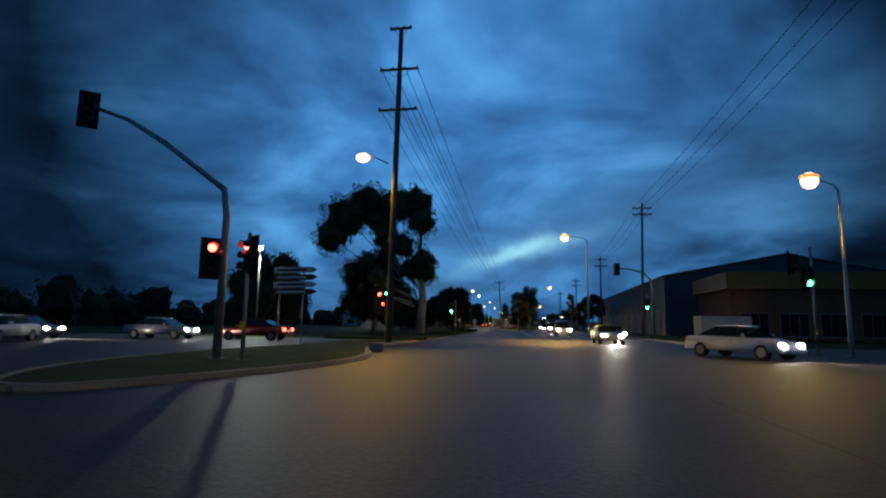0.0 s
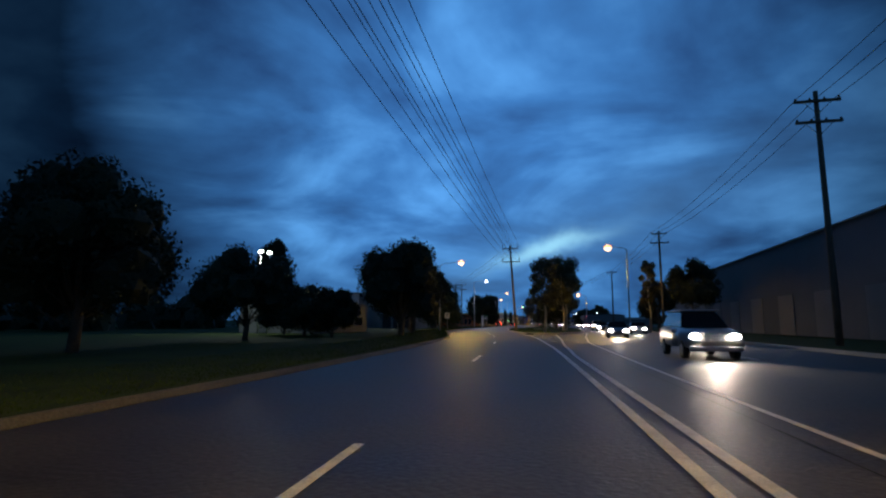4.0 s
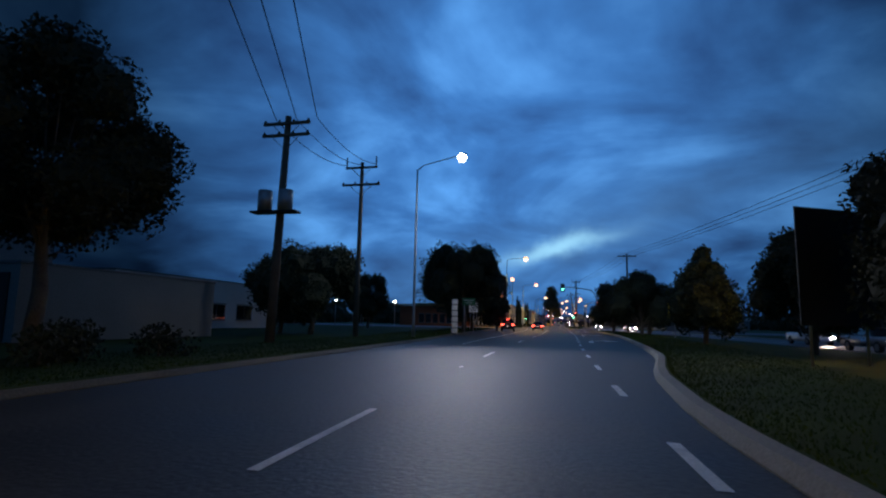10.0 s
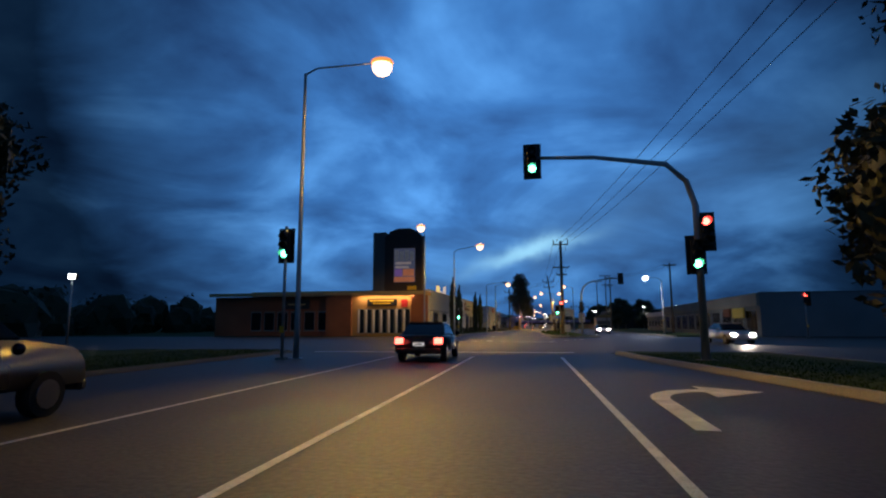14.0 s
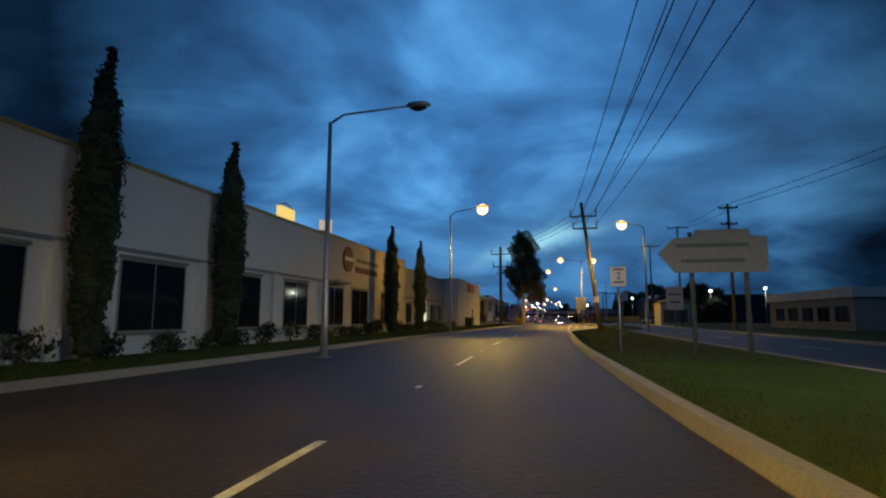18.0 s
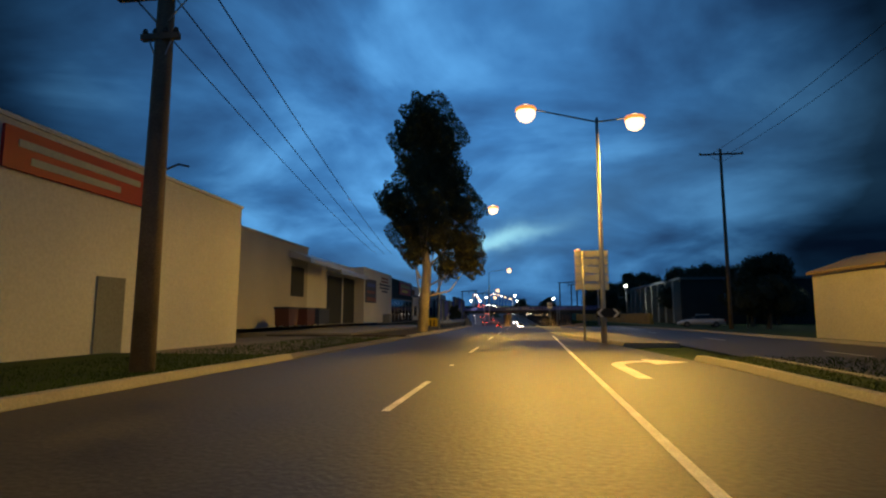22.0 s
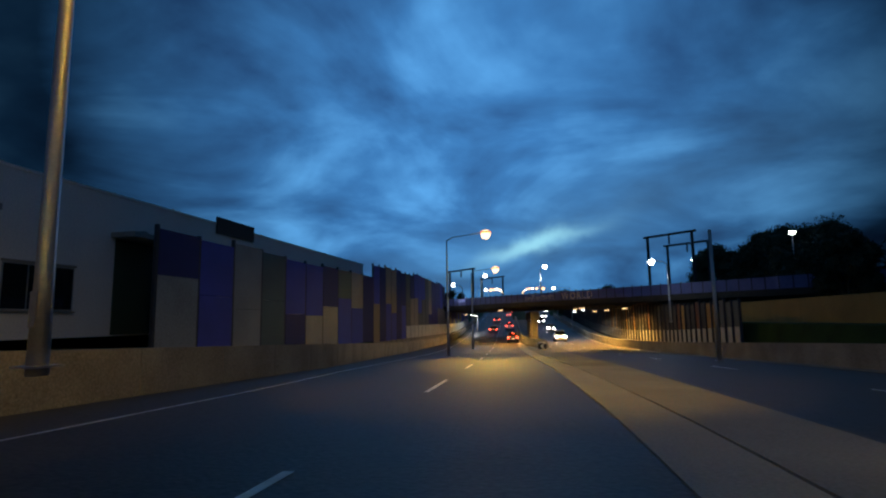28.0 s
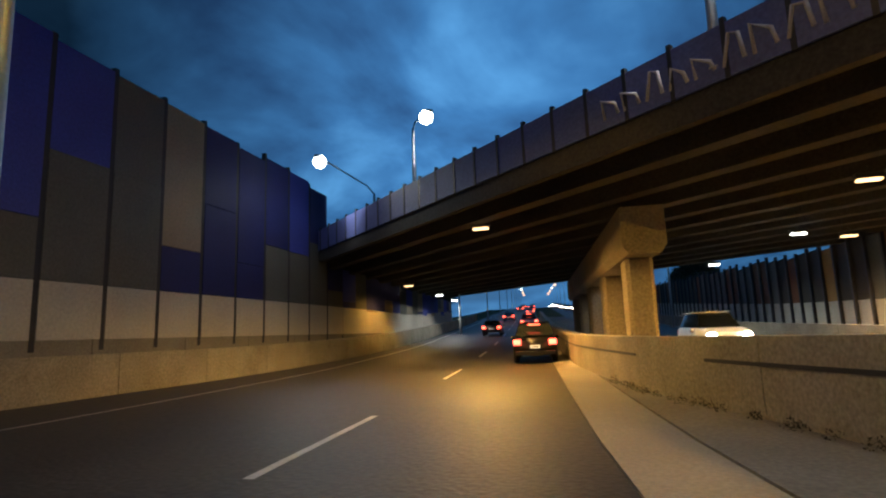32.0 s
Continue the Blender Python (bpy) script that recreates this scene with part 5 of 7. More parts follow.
def tree(x, y, h, spread, kind, seed, z=0.1, label="", count=None, size=None, lobes=None, dense=0.4):
    rng = np.random.default_rng(seed)
    words = {"gum": "tall gum tree with a pale trunk and open crown", "round": "broad dark round-crowned tree", "high": "dark round-crowned tree with a clear trunk", "cone": "dark dense conical conifer", "column": "narrow dark pencil cypress"}[kind]
    top = thing("tree", (x, y, z), 0, label or words, "tree", "street trees")
    blobs, limbs = [], []
    if lobes:
        for lobe in lobes:
            blobs.append(lobe)
            limbs.append(((lobe[0] * 0.12, 0, max(2.6, lobe[2] * 0.5)), lobe[:3]))
        bark, leaf, n, s = GUMBARK, GUMLEAF, count or 16000, size or 0.12
    elif kind == "gum":
        base = 0.32 * h
        for k in range(15):
            f = k / 14
            zz = base + (h - base) * (0.08 + 0.86 * f)
            wide = spread * (0.75 + 0.35 * math.sin(f * 3.0)) * (1 - 0.35 * f)
            a = k * 2.4 + rng.uniform(-0.5, 0.5)
            rr = spread * rng.uniform(0.26, 0.42)
            cx, cy = wide * 0.62 * math.cos(a), wide * 0.62 * math.sin(a)
            blobs.append((cx, cy, zz, rr))
            limbs.append(((0.1 * math.sin(f * 4), 0, zz * 0.72), (cx, cy, zz)))
        bark, leaf = GUMBARK, GUMLEAF
        n, s = count or int(6000 + 1100 * spread * h / 8), size or 0.12
    elif kind in ("round", "high"):
        base = (0.12 if kind == "round" else 0.34) * h
        for k in range(18):
            a, e = k * 2.4, rng.uniform(0, 1)
            zz = base + (h - base) * (0.2 + 0.66 * e)
            rr = spread * rng.uniform(0.36, 0.5) * (1 - 0.3 * e)
            q = spread * 0.62 * math.sqrt(max(0.05, 1 - (1.4 * e - 0.45) ** 2))
            blobs.append((q * math.cos(a), q * math.sin(a), min(zz, h - rr * 0.8), rr))
            limbs.append(((0, 0, base * rng.uniform(0.8, 1.6)), blobs[-1][:3]))
        bark, leaf = BARK, LEAF
        n, s = count or int(9600 + 1900 * spread * h / 5), size or 0.112
    elif kind == "cone":
        for k in range(20):
            f = k / 19
            wide = spread * (1 - f ** 1.7) ** 0.8
            a = k * 2.4
            blobs.append((wide * 0.55 * math.cos(a), wide * 0.55 * math.sin(a), h * (0.26 + 0.64 * f), max(0.2 * spread, wide * 0.62)))
        bark, leaf = BARK, CONIFER
        n, s = count or int(7500 + 1500 * spread * h / 5), size or 0.122
    else:
        for k in range(34):
            f = k / 33
            wide = spread * (0.62 + 0.45 * math.sin(f * 2.7)) * (1 - f ** 4 * 0.85)
            blobs.append((0.06 * math.cos(k), 0.06 * math.sin(k), h * (0.05 + 0.92 * f), max(0.14, wide * 0.8)))
        bark, leaf = BARK, CONIFER
        n, s = count or 7000, size or 0.075
    if abs(x - ax(y)) > 19 or y > 430:
        n, s = int(n * 0.5), s * 1.35
    hh = h * {"gum": 0.86, "round": 0.55, "high": 0.6, "cone": 0.9, "column": 0.9}[kind]
    tr = {"gum": (0.027 if seed == 99 else 0.019) if lobes else 0.014, "round": 0.026, "high": 0.022, "cone": 0.02, "column": 0.012}[kind] * h
    part("trunk", rod([(0, 0, -0.2), (0.02 * h, 0, hh * 0.3), (-0.01 * h, 0.01 * h, hh * 0.6), (0, 0, hh)], [tr * 1.25, tr, tr * 0.7, tr * 0.2], 9), bark, top)
    for a, b in limbs:
        m = (Vector(a) + Vector(b)) / 2 + Vector((0, 0, -0.05 * h))
        part("limb", rod([a, m, b], [tr * 0.28, tr * 0.18, tr * 0.06], 6), bark, top)
    leaves(rng, blobs, n, s, "crown", leaf, top)
    inner_crown(rng, blobs, leaf, top, {"gum": dense if lobes else 0.55, "round": 0.74, "high": 0.7, "cone": 0.74, "column": 0.88}[kind])
    return top


for k, (x, y, h, sp, kind) in enumerate([
    (-17.5, 20.0, 10.5, 4.5, "round"), (-28, 12, 9.5, 5.0, "round"), (-22, 44, 9.0, 4.5, "round"), (-36, 30, 8.5, 5.0, "round"),
    (-15.0, 73.4, 9.5, 4.5, "round"), (-24.5, 62, 7.5, 4.3, "round"), (-26.5, 76, 5.2, 3.6, "round"), (-31, 80, 5.6, 3.6, "round"), (-21.5, 72, 4.6, 2.6, "round"), (-41.5, 95, 14.0, 3.0, "high"), (-18.0, 88.0, 11.0, 4.5, "round"), (-25.0, 110.5, 10.4, 5.0, "high"),
    (-24.8, 132.6, 12.3, 4.4, "cone"), (-28.4, 141.0, 8.0, 3.2, "round"), (-29.6, 148.5, 10.4, 4.0, "high"), (-32, 172, 6.9, 4.4, "round"), (-38, 178, 6.5, 4.0, "round"),
    (-25.6, 197.4, 10.2, 5.5, "high"), (-24.2, 215.5, 5.0, 2.2, "round"), (-28.2, 217, 8.1, 4.3, "round"), (-44, 214, 8.5, 4.0, "round"),
    (-2.0, 93.2, 9.4, 2.4, "gum"), (0.2, 112.0, 10.5, 3.6, "gum"), (0.6, 121.0, 12.6, 3.4, "gum"), (-1.2, 139.0, 9.6, 4.0, "round"), (-1.6, 152.0, 8.8, 3.6, "round"),
    (-4.3, 175.2, 7.1, 2.3, "cone"), (-2.4, 163.0, 6.0, 2.6, "round"), (-5.2, 203.8, 7.2, 4.2, "round"), (-7.5, 217.5, 7.4, 3.4, "round"), (-3.2, 213, 9.5, 3.6, "round"),
    (17.2, 100.5, 10.0, 3.4, "high"), (11.6, 100.0, 9.6, 1.5, "gum"), (17, 128, 9.0, 3.5, "round"),
    (-27.2, 446, 3.2, 1.1, "round"),
    (14, 524, 11.5, 5.0, "round"), (16, 540, 12.5, 5.5, "round"), (14, 556, 13.5, 5.5, "round"), (20, 580, 15.5, 6.5, "round"), (32, 584, 20, 7.5, "round"), (24, 545, 15, 6, "round"), (24, 512, 12.5, 5.5, "round"), (14, 452, 10.0, 5.0, "round"), (20, 470, 11.5, 5.5, "round"), (13, 488, 10.5, 5.0, "round"), (19, 500, 13.0, 5.5, "round"), (12, 515, 10.5, 5.0, "round"), (24, 440, 9.0, 5.0, "round"),
    (30, 485, 14.0, 6.0, "round"), (27, 520, 12, 6, "round"), (8.6, 521, 9.4, 3.4, "round"), (11.5, 511, 9.2, 3.6, "round"), (9.6, 504, 8.2, 2.8, "round"), (9.5, 410, 8.0, 3.5, "round"), (14, 425, 8.5, 3.6, "round"),
    (-42, 600, 9, 4, "round"), (-50, 615, 9, 5, "round"), (-12, 640, 9, 4.5, "round"), (0, 620, 10, 5, "round"),
]):
    z0 = 0.1 if y < 560 else max(0.1, zr(y) * 0.8)
    tree(x, y, h, sp, kind, 100 + k, z=z0)
tree(-10.6, 16.2, 16.6, 6.0, "gum", 99, label="large gum tree with a pale trunk and a split dark crown", count=30000, dense=0.74, lobes=[(-9.8, 0, 14.4, 3.0), (-7.4, 1.5, 16.2, 2.8), (-11.0, -1, 11.6, 2.4), (-3.0, 0, 15.6, 2.5), (-1.0, 1, 16.0, 2.4), (0.2, -1, 13.2, 2.0), (-5.0, 0.4, 13.6, 2.2), (-4.6, 0, 11.6, 1.8), (-2.4, 0.3, 10.6, 1.8), (0.2, 0, 8.6, 1.9), (0.5, 0.5, 7.2, 1.6), (-1.2, 0, 7.6, 1.6), (-4.4, 0.5, 9.8, 1.5), (-6.4, 0, 8.4, 1.7), (-8.6, 1, 7.4, 1.9), (-5.0, -1, 6.4, 1.6)])
tree(-23.6, 388.5, 17.6, 4.0, "gum", 97, label="tall gum tree with a pale trunk and an open crown", count=76000, size=0.09, dense=0.56, lobes=[
    (0.2, 0, 16.2, 1.9), (1.4, 0.4, 14.6, 1.9), (-0.9, -0.3, 14.4, 1.6), (0.8, 0.6, 12.6, 2.0), (-0.4, -0.6, 11.8, 1.7), (2.0, 0.2, 11.4, 1.6), (-2.2, 0.3, 9.8, 1.5), (0.6, -0.6, 9.6, 2.0),
    (2.8, 0.8, 9.2, 1.8), (-1.2, 0.6, 7.8, 1.6), (1.0, 0.4, 7.2, 1.7), (3.0, 1.2, 6.6, 1.6), (3.4, 2.0, 5.2, 1.2), (-0.6, 0, 5.8, 1.1), (1.8, 1.0, 4.9, 1.1)])
for k, (x, y, h) in enumerate([(-29.2, 294.8, 9.0), (-29.2, 301.0, 8.2), (-29.2, 321.8, 8.3), (-29.3, 331.0, 8.4)]):
    tree(x, y, h, 0.72, "column", 300 + k, count=9000)

# ---- buildings ----
CREAMWALL = mat("cream_painted_wall", (0.52, 0.49, 0.43), 0.85, grain=0.18, scale=2, bump=0.1, big=0.25)
WHITEWALL = mat("white_painted_wall", (0.72, 0.70, 0.66), 0.85, grain=0.15, scale=2, bump=0.1, big=0.2)
GREYWALL = mat("grey_painted_wall", (0.24, 0.25, 0.25), 0.85, grain=0.2, scale=2, big=0.3)
DARKWALL = mat("dark_cladding", (0.035, 0.04, 0.04), 0.8, grain=0.3, scale=2)
ROOFM = mat("metal_roof", (0.16, 0.17, 0.18), 0.6, 0.3, grain=0.25, scale=2)
BRICK = mat("red_brick", (0.30, 0.11, 0.055), 0.9, grain=0.3, scale=5, bump=0.4)
TANWALL = mat("tan_render", (0.52, 0.30, 0.11), 0.85, grain=0.2, scale=2)
BROWN = mat("brown_cladding", (0.055, 0.035, 0.028), 0.75, grain=0.25, scale=2)
FRAME = mat("window_frame", (0.30, 0.31, 0.31), 0.5, 0.3, grain=0.1)
CAPM = mat("tan_capping", (0.48, 0.36, 0.16), 0.7, grain=0.2)


def window(parent, axis, c, a0, a1, z0, z1, panes=2, depth=0.25, glass=None, out=1):
    """A recessed window with a frame, mullions and a sill. axis 'x': the wall's face lies at x=c and looks to out."""
    def b(p0, p1, q0, q1, r0, r1):
        return bx(min(p0, p1), max(p0, p1), q0, q1, r0, r1) if axis == "x" else bx(q0, q1, min(p0, p1), max(p0, p1), r0, r1)
    o = out
    w = part("window", b(c - 0.04 * o, c + 0.03 * o, a0, a1, z0, z1), FRAME, parent)
    n = panes
    for k in range(n):
        p0, p1 = a0 + 0.06 + (a1 - a0 - 0.06) * k / n, a0 + (a1 - a0 - 0.06) * (k + 1) / n
        part("pane", b(c + 0.02 * o, c + 0.038 * o, p0, p1, z0 + 0.07, z1 - 0.07), glass or WINDOW, w)
    part("sill", b(c - 0.02 * o, c + 0.14 * o, a0 - 0.06, a1 + 0.06, z0 - 0.08, z0), CONCRETE, w)
    part("lintel", b(c - 0.02 * o, c + 0.09 * o, a0 - 0.05, a1 + 0.05, z1, z1 + 0.1), CONCRETE, w)
    return w


def hall(name, x0, x1, y0, y1, h, wall, label, cap=None, z0=0.0, category="building", lift=0.0):
    """A flat-topped hall with a parapet capping and a roof sunk behind it."""
    top = thing(name, (0, 0, lift), 0, label, category)
    t = 0.3
    part("wall", bx(x1 - t, x1, y0, y1, z0, h), wall, top)
    part("wall", bx(x0, x1 - t, y0, y0 + t, z0, h), wall, top)
    part("wall", bx(x0, x1 - t, y1 - t, y1, z0, h), wall, top)
    part("wall", bx(x0, x0 + t, y0 + t, y1 - t, z0, h), wall, top)
    part("roof", bx(x0 + t, x1 - t, y0 + t, y1 - t, h - 0.5, h - 0.4), ROOFM, top)
    part("capping", bx(x1 - t - 0.06, x1 + 0.06, y0 - 0.05, y1 + 0.05, h, h + 0.12), cap or CAPM, top)
    part("capping", bx(x0, x1 - t - 0.06, y0 - 0.05, y0 + t + 0.05, h, h + 0.12), cap or CAPM, top)
    return top


# the corner venue with its tower
def venue():
    top = thing("corner_venue", (0, 0, 0), 0, "tan and red-brick corner venue with a dark sign tower", "building")
    part("wall", bx(-40.5, -30.2, 278.0, 281, 0, 5.3), TANWALL, top, "tan rendered front wall")
    part("wall", bx(-60, -40.5, 278.7, 281, 0, 5.3), BRICK, top, "brick side wing")
    part("pier", bx(-43.2, -39.7, 277.6, 278.7, 0, 5.4), BRICK, top, "brick pier")
    part("pier", bx(-31.6, -30.0, 277.5, 280.2, 0, 5.3), BRICK, top, "brick pier")
    part("fascia", bx(-60.2, -29.8, 277.4, 277.65, 5.3, 5.75), CAPM, top)
    part("fascia", bx(-30.0, -29.75, 277.65, 281, 5.3, 5.75), CAPM, top)
    part("roof", bx(-60, -30.1, 277.7, 281, 5.5, 5.6), ROOFM, top)
    tw = part("tower", bx(-35.3, -30.3, 277.9, 279.3, 5.6, 13.0), BROWN, top, "dark brown sign tower")
    part("tower_crown", prism([(-35.2, 13.0), (-30.4, 13.0), (-31.0, 13.6), (-31.9, 14.0), (-33.6, 14.0), (-34.6, 13.6)], 277.95, 279.2), BROWN, tw)
    part("tower_side", bx(-37.0, -35.3, 278.2, 279.5, 5.6, 13.6), GREYP, tw, "pale tower edge")
    pst = part("poster", bx(-34.0, -31.2, 277.78, 277.86, 6.9, 11.3), LITPOSTER, tw, "lit screen with faded shapes")
    for k in range(4):
        part("poster_field", bx(-33.9 + k * 0.68, -33.4 + k * 0.68, 277.75, 277.78, 9.7, 11.1 - 0.2 * (k % 2)), LITGREY, pst)
    part("poster_band", bx(-33.8, -31.7, 277.74, 277.77, 9.2, 9.55), LITPALE, pst)
    part("poster_band", bx(-33.8, -32.0, 277.74, 277.77, 8.7, 9.0), LITPALE, pst)
    part("poster_field", bx(-33.9, -32.9, 277.75, 277.78, 7.7, 8.6), LITPURPLE, pst)
    part("poster_field", bx(-32.8, -31.3, 277.75, 277.78, 7.7, 8.6), LITORANGE, pst)
    part("poster_field", bx(-33.95, -31.25, 277.75, 277.78, 6.95, 7.6), LITORANGE, pst)
    part("small_sign", bx(-32.2, -31.0, 277.78, 277.86, 5.9, 6.4), SIGNYELLOW, tw)
    for k in range(7):
        x = -38.9 + k * 1.02
        w = part("window", bx(x, x + 0.94, 277.92, 278.0, 0.35, 3.5), FRAME, top)
        part("pane", bx(x + 0.06, x + 0.88, 277.89, 277.92, 0.42, 3.42), WINDOW, w)
        part("curtain", bx(x + 0.08, x + 0.3, 277.87, 277.89, 0.45, 3.4), SIGNWHITE, w, "pale curtain edge")
    sg = part("sign_board", bx(-37.6, -33.6, 277.8, 278.0, 3.9, 4.8), SIGNBLACK, top, "dark name board with plain yellow bars")
    part("text_bar", bx(-37.2, -34.0, 277.76, 277.8, 4.45, 4.62), SIGNYELLOW, sg, "unreadable line of text")
    part("text_bar", bx(-36.8, -34.4, 277.76, 277.8, 4.1, 4.28), SIGNYELLOW, sg, "unreadable line of text")
    part("sign_board", bx(-33.0, -32.2, 277.85, 278.0, 3.7, 4.7), SIGNRED, top)
    s3 = part("sign_board", bx(-49.5, -46.0, 278.5, 278.7, 3.6, 4.9), DARKWALL, top)
    part("text_bar", bx(-49.0, -46.5, 278.47, 278.5, 4.1, 4.3), CAPM, s3, "unreadable line of text")
    for k in range(6):
        window(top, "y", 278.7, -54.5 + k * 1.95, -53.0 + k * 1.95, 0.7, 3.2, panes=1, out=-1)
    ld = bpy.data.lights.new("front_light", "AREA")
    ld.shape, ld.size, ld.size_y, ld.energy, ld.color = "RECTANGLE", 7.5, 0.3, 200, (1.0, 0.66, 0.32)
    lo = new("front_light", ld)
    lo.parent = top
    lo.matrix_basis = look((-35.0, 277.5, 5.2), (-35.0, 277.9, 2.0))


LITPOSTER = mat("lit_screen_blue", (0.05, 0.08, 0.2), 0.5, grain=0.4, scale=0.6, emit=(0.10, 0.12, 0.18), power=0.35)
LITGREY = mat("lit_screen_grey", (0.3, 0.32, 0.34), 0.5, grain=0.5, scale=0.6, emit=(0.25, 0.28, 0.3), power=0.15)
LITPURPLE = mat("lit_screen_purple", (0.2, 0.12, 0.4), 0.5, grain=0.4, scale=0.6, emit=(0.3, 0.16, 0.5), power=0.25)
LITPALE = mat("lit_screen_pale", (0.5, 0.5, 0.5), 0.5, grain=0.3, scale=0.6, emit=(0.6, 0.5, 0.45), power=0.2)
LITORANGE = mat("lit_screen_orange", (0.5, 0.2, 0.1), 0.5, grain=0.3, scale=0.6, emit=(0.7, 0.25, 0.12), power=0.25)
venue()


GLOWYELLOW = mat("glowing_yellow_sign", (0.9, 0.7, 0.2), 0.5, grain=0.2, scale=1, emit=(1.0, 0.72, 0.22), power=0.9)
GLOWPALE = mat("glowing_pale_sign", (0.9, 0.85, 0.75), 0.5, grain=0.2, scale=1, emit=(1.0, 0.85, 0.7), power=0.45)


def white_halls():
    """The long row of white halls behind the cypresses."""
    a = hall("showroom_hall", -56, -30.0, 281.1, 312, 6.0, WHITEWALL, "long white showroom hall with dark shopfront windows")
    for y0, y1 in ((283.2, 286.9), (289.5, 293.6), (296.6, 299.6), (301.3, 304.7), (306.8, 309.4)):
        window(a, "x", -30.0, y0, y1, 0.8, 3.1, panes=2)
    part("band", bx(-30.0, -29.92, 281.4, 311.8, 3.3, 3.42), GREYWALL, a)
    for y in (282.4, 287.2, 288.8, 294.2, 300.2, 305.6, 310.8):
        part("pilaster", bx(-30.0, -29.84, y, y + 0.45, 0, 3.3), WHITEWALL, a)
    b = hall("workshop_hall", -56, -30.5, 312, 330, 6.3, CREAMWALL, "cream hall with a round emblem and dark windows")
    for y0, y1 in ((312.6, 315.6), (317.0, 320.2), (323.2, 324.6), (326.2, 327.6)):
        window(b, "x", -30.5, y0, y1, 0.75, 3.2, panes=2)
    part("awning", bx(-30.5, -29.4, 312.2, 314.2, 3.3, 3.45), GREYWALL, b)
    bm = bmesh.new()
    tube(bm, [(-30.49, 316.2, 5.1), (-30.4, 316.2, 5.1)], 0.85, 24)
    em = part("emblem", bm, mat("emblem_brown", (0.22, 0.09, 0.05), 0.7, grain=0.3), b, "round brown emblem")
    part("emblem_band", bx(-30.4, -30.37, 315.5, 316.9, 5.0, 5.25), WHITEWALL, em)
    sg = part("sign_board", bx(-30.49, -30.4, 317.6, 322.0, 4.35, 4.75), mat("sign_brown", (0.14, 0.075, 0.07), 0.7, grain=0.3), b, "dark brown sign strip")
    for k in range(6):
        part("text_bar", bx(-30.4, -30.385, 317.7 + k * 0.75, 318.25 + k * 0.75, 5.05, 5.3), GREYP, b, "unreadable line of text")
    rs = thing("roof_sign", (-36.4, 318.6, 5.9), 0, "glowing yellow and white sign panels on the hall roof", "sign")
    part("panel", prism([(-0.15, 1.9), (0.15, 1.9), (0.15, 3.4), (-0.15, 3.4)], -1.1, 1.1), GLOWYELLOW, rs, "glowing yellow panel")
    part("frame", rod([(0, -1.1, 3.42), (0, 0, 3.75), (0, 1.1, 3.42)], 0.06, 6), GALV, rs)
    for yy, z0, z1 in ((2.2, 1.9, 2.5), (3.7, 1.9, 2.4), (5.2, 1.8, 2.5), (6.4, 1.4, 3.6), (7.7, 1.4, 3.9)):
        part("panel", bx(-0.12, 0.12, yy - 0.4, yy + 0.4, z0, z1), GLOWPALE, rs, "glowing white panel")
    for yy in (-0.8, 0.8, 3.7, 6.4, 7.7):
        part("post", rod([(-0.2, yy, -0.05), (-0.2, yy, 2.2)], 0.05, 6), GALV, rs)
    part("rail", rod([(-0.2, -1.1, 1.75), (-0.2, 8.1, 1.75)], 0.04, 6), GALV, rs)
    c = hall("warehouse_hall", -56, -31.5, 330, 352, 6.0, CREAMWALL, "cream warehouse hall with one lit doorway")
    for y0, y1 in ((331.0, 333.0), (334.0, 336.0), (344.5, 347.5), (348.0, 350.6)):
        window(c, "x", -31.5, y0, y1, 0.75, 2.7, panes=2)
    d = part("doorway", bx(-31.52, -31.42, 338.6, 342.2, 0.5, 3.1), FRAME, c)
    for k in range(3):
        part("pane", bx(-31.42, -31.40, 338.75 + k * 1.15, 339.8 + k * 1.15, 0.6, 3.0), LITROOM, d, "lit glazing")
    part("band", bx(-31.5, -31.42, 330.2, 351.8, 3.15, 3.3), GREYWALL, c)
    ld = bpy.data.lights.new("doorway_light", "AREA")
    ld.shape, ld.size, ld.size_y, ld.energy, ld.color = "RECTANGLE", 2.4, 3.2, 45, (0.85, 1.0, 0.8)
    lo = new("doorway_light", ld)
    lo.parent = c
    lo.matrix_basis = look((-31.3, 340.4, 1.9), (-20, 340.4, 0.5))
    e = hall("white_hall", -56, -29.7, 353, 373, 6.3, WHITEWALL, "tall blank white hall with a red sign", cap=WHITEWALL)
    sg = part("sign_board", bx(-29.7, -29.6, 360.8, 366.2, 5.0, 6.1), SIGNRED, e, "red sign with plain pale bars")
    for k, (a0, a1) in enumerate(((361.2, 365.8), (361.6, 364.9))):
        part("text_bar", bx(-29.6, -29.58, a0, a1, 5.62 - 0.4 * k, 5.82 - 0.4 * k), PALEP, sg, "unreadable line of text")
    part("door", bx(-29.7, -29.64, 364.3, 365.5, 0.1, 2.5), GREYWALL, e, "narrow grey door")
    part("flood_bracket", rod([(-29.7, 366.8, 6.4), (-28.9, 366.8, 6.7), (-28.5, 366.8, 6.6)], 0.04, 6), STEELDARK, e)
    return e


white_halls()


NOTICE = mat("faded_notice", (0.07, 0.08, 0.13), 0.7, grain=0.3)
NOTICERED = mat("faded_red_print", (0.24, 0.10, 0.09), 0.7, grain=0.3)


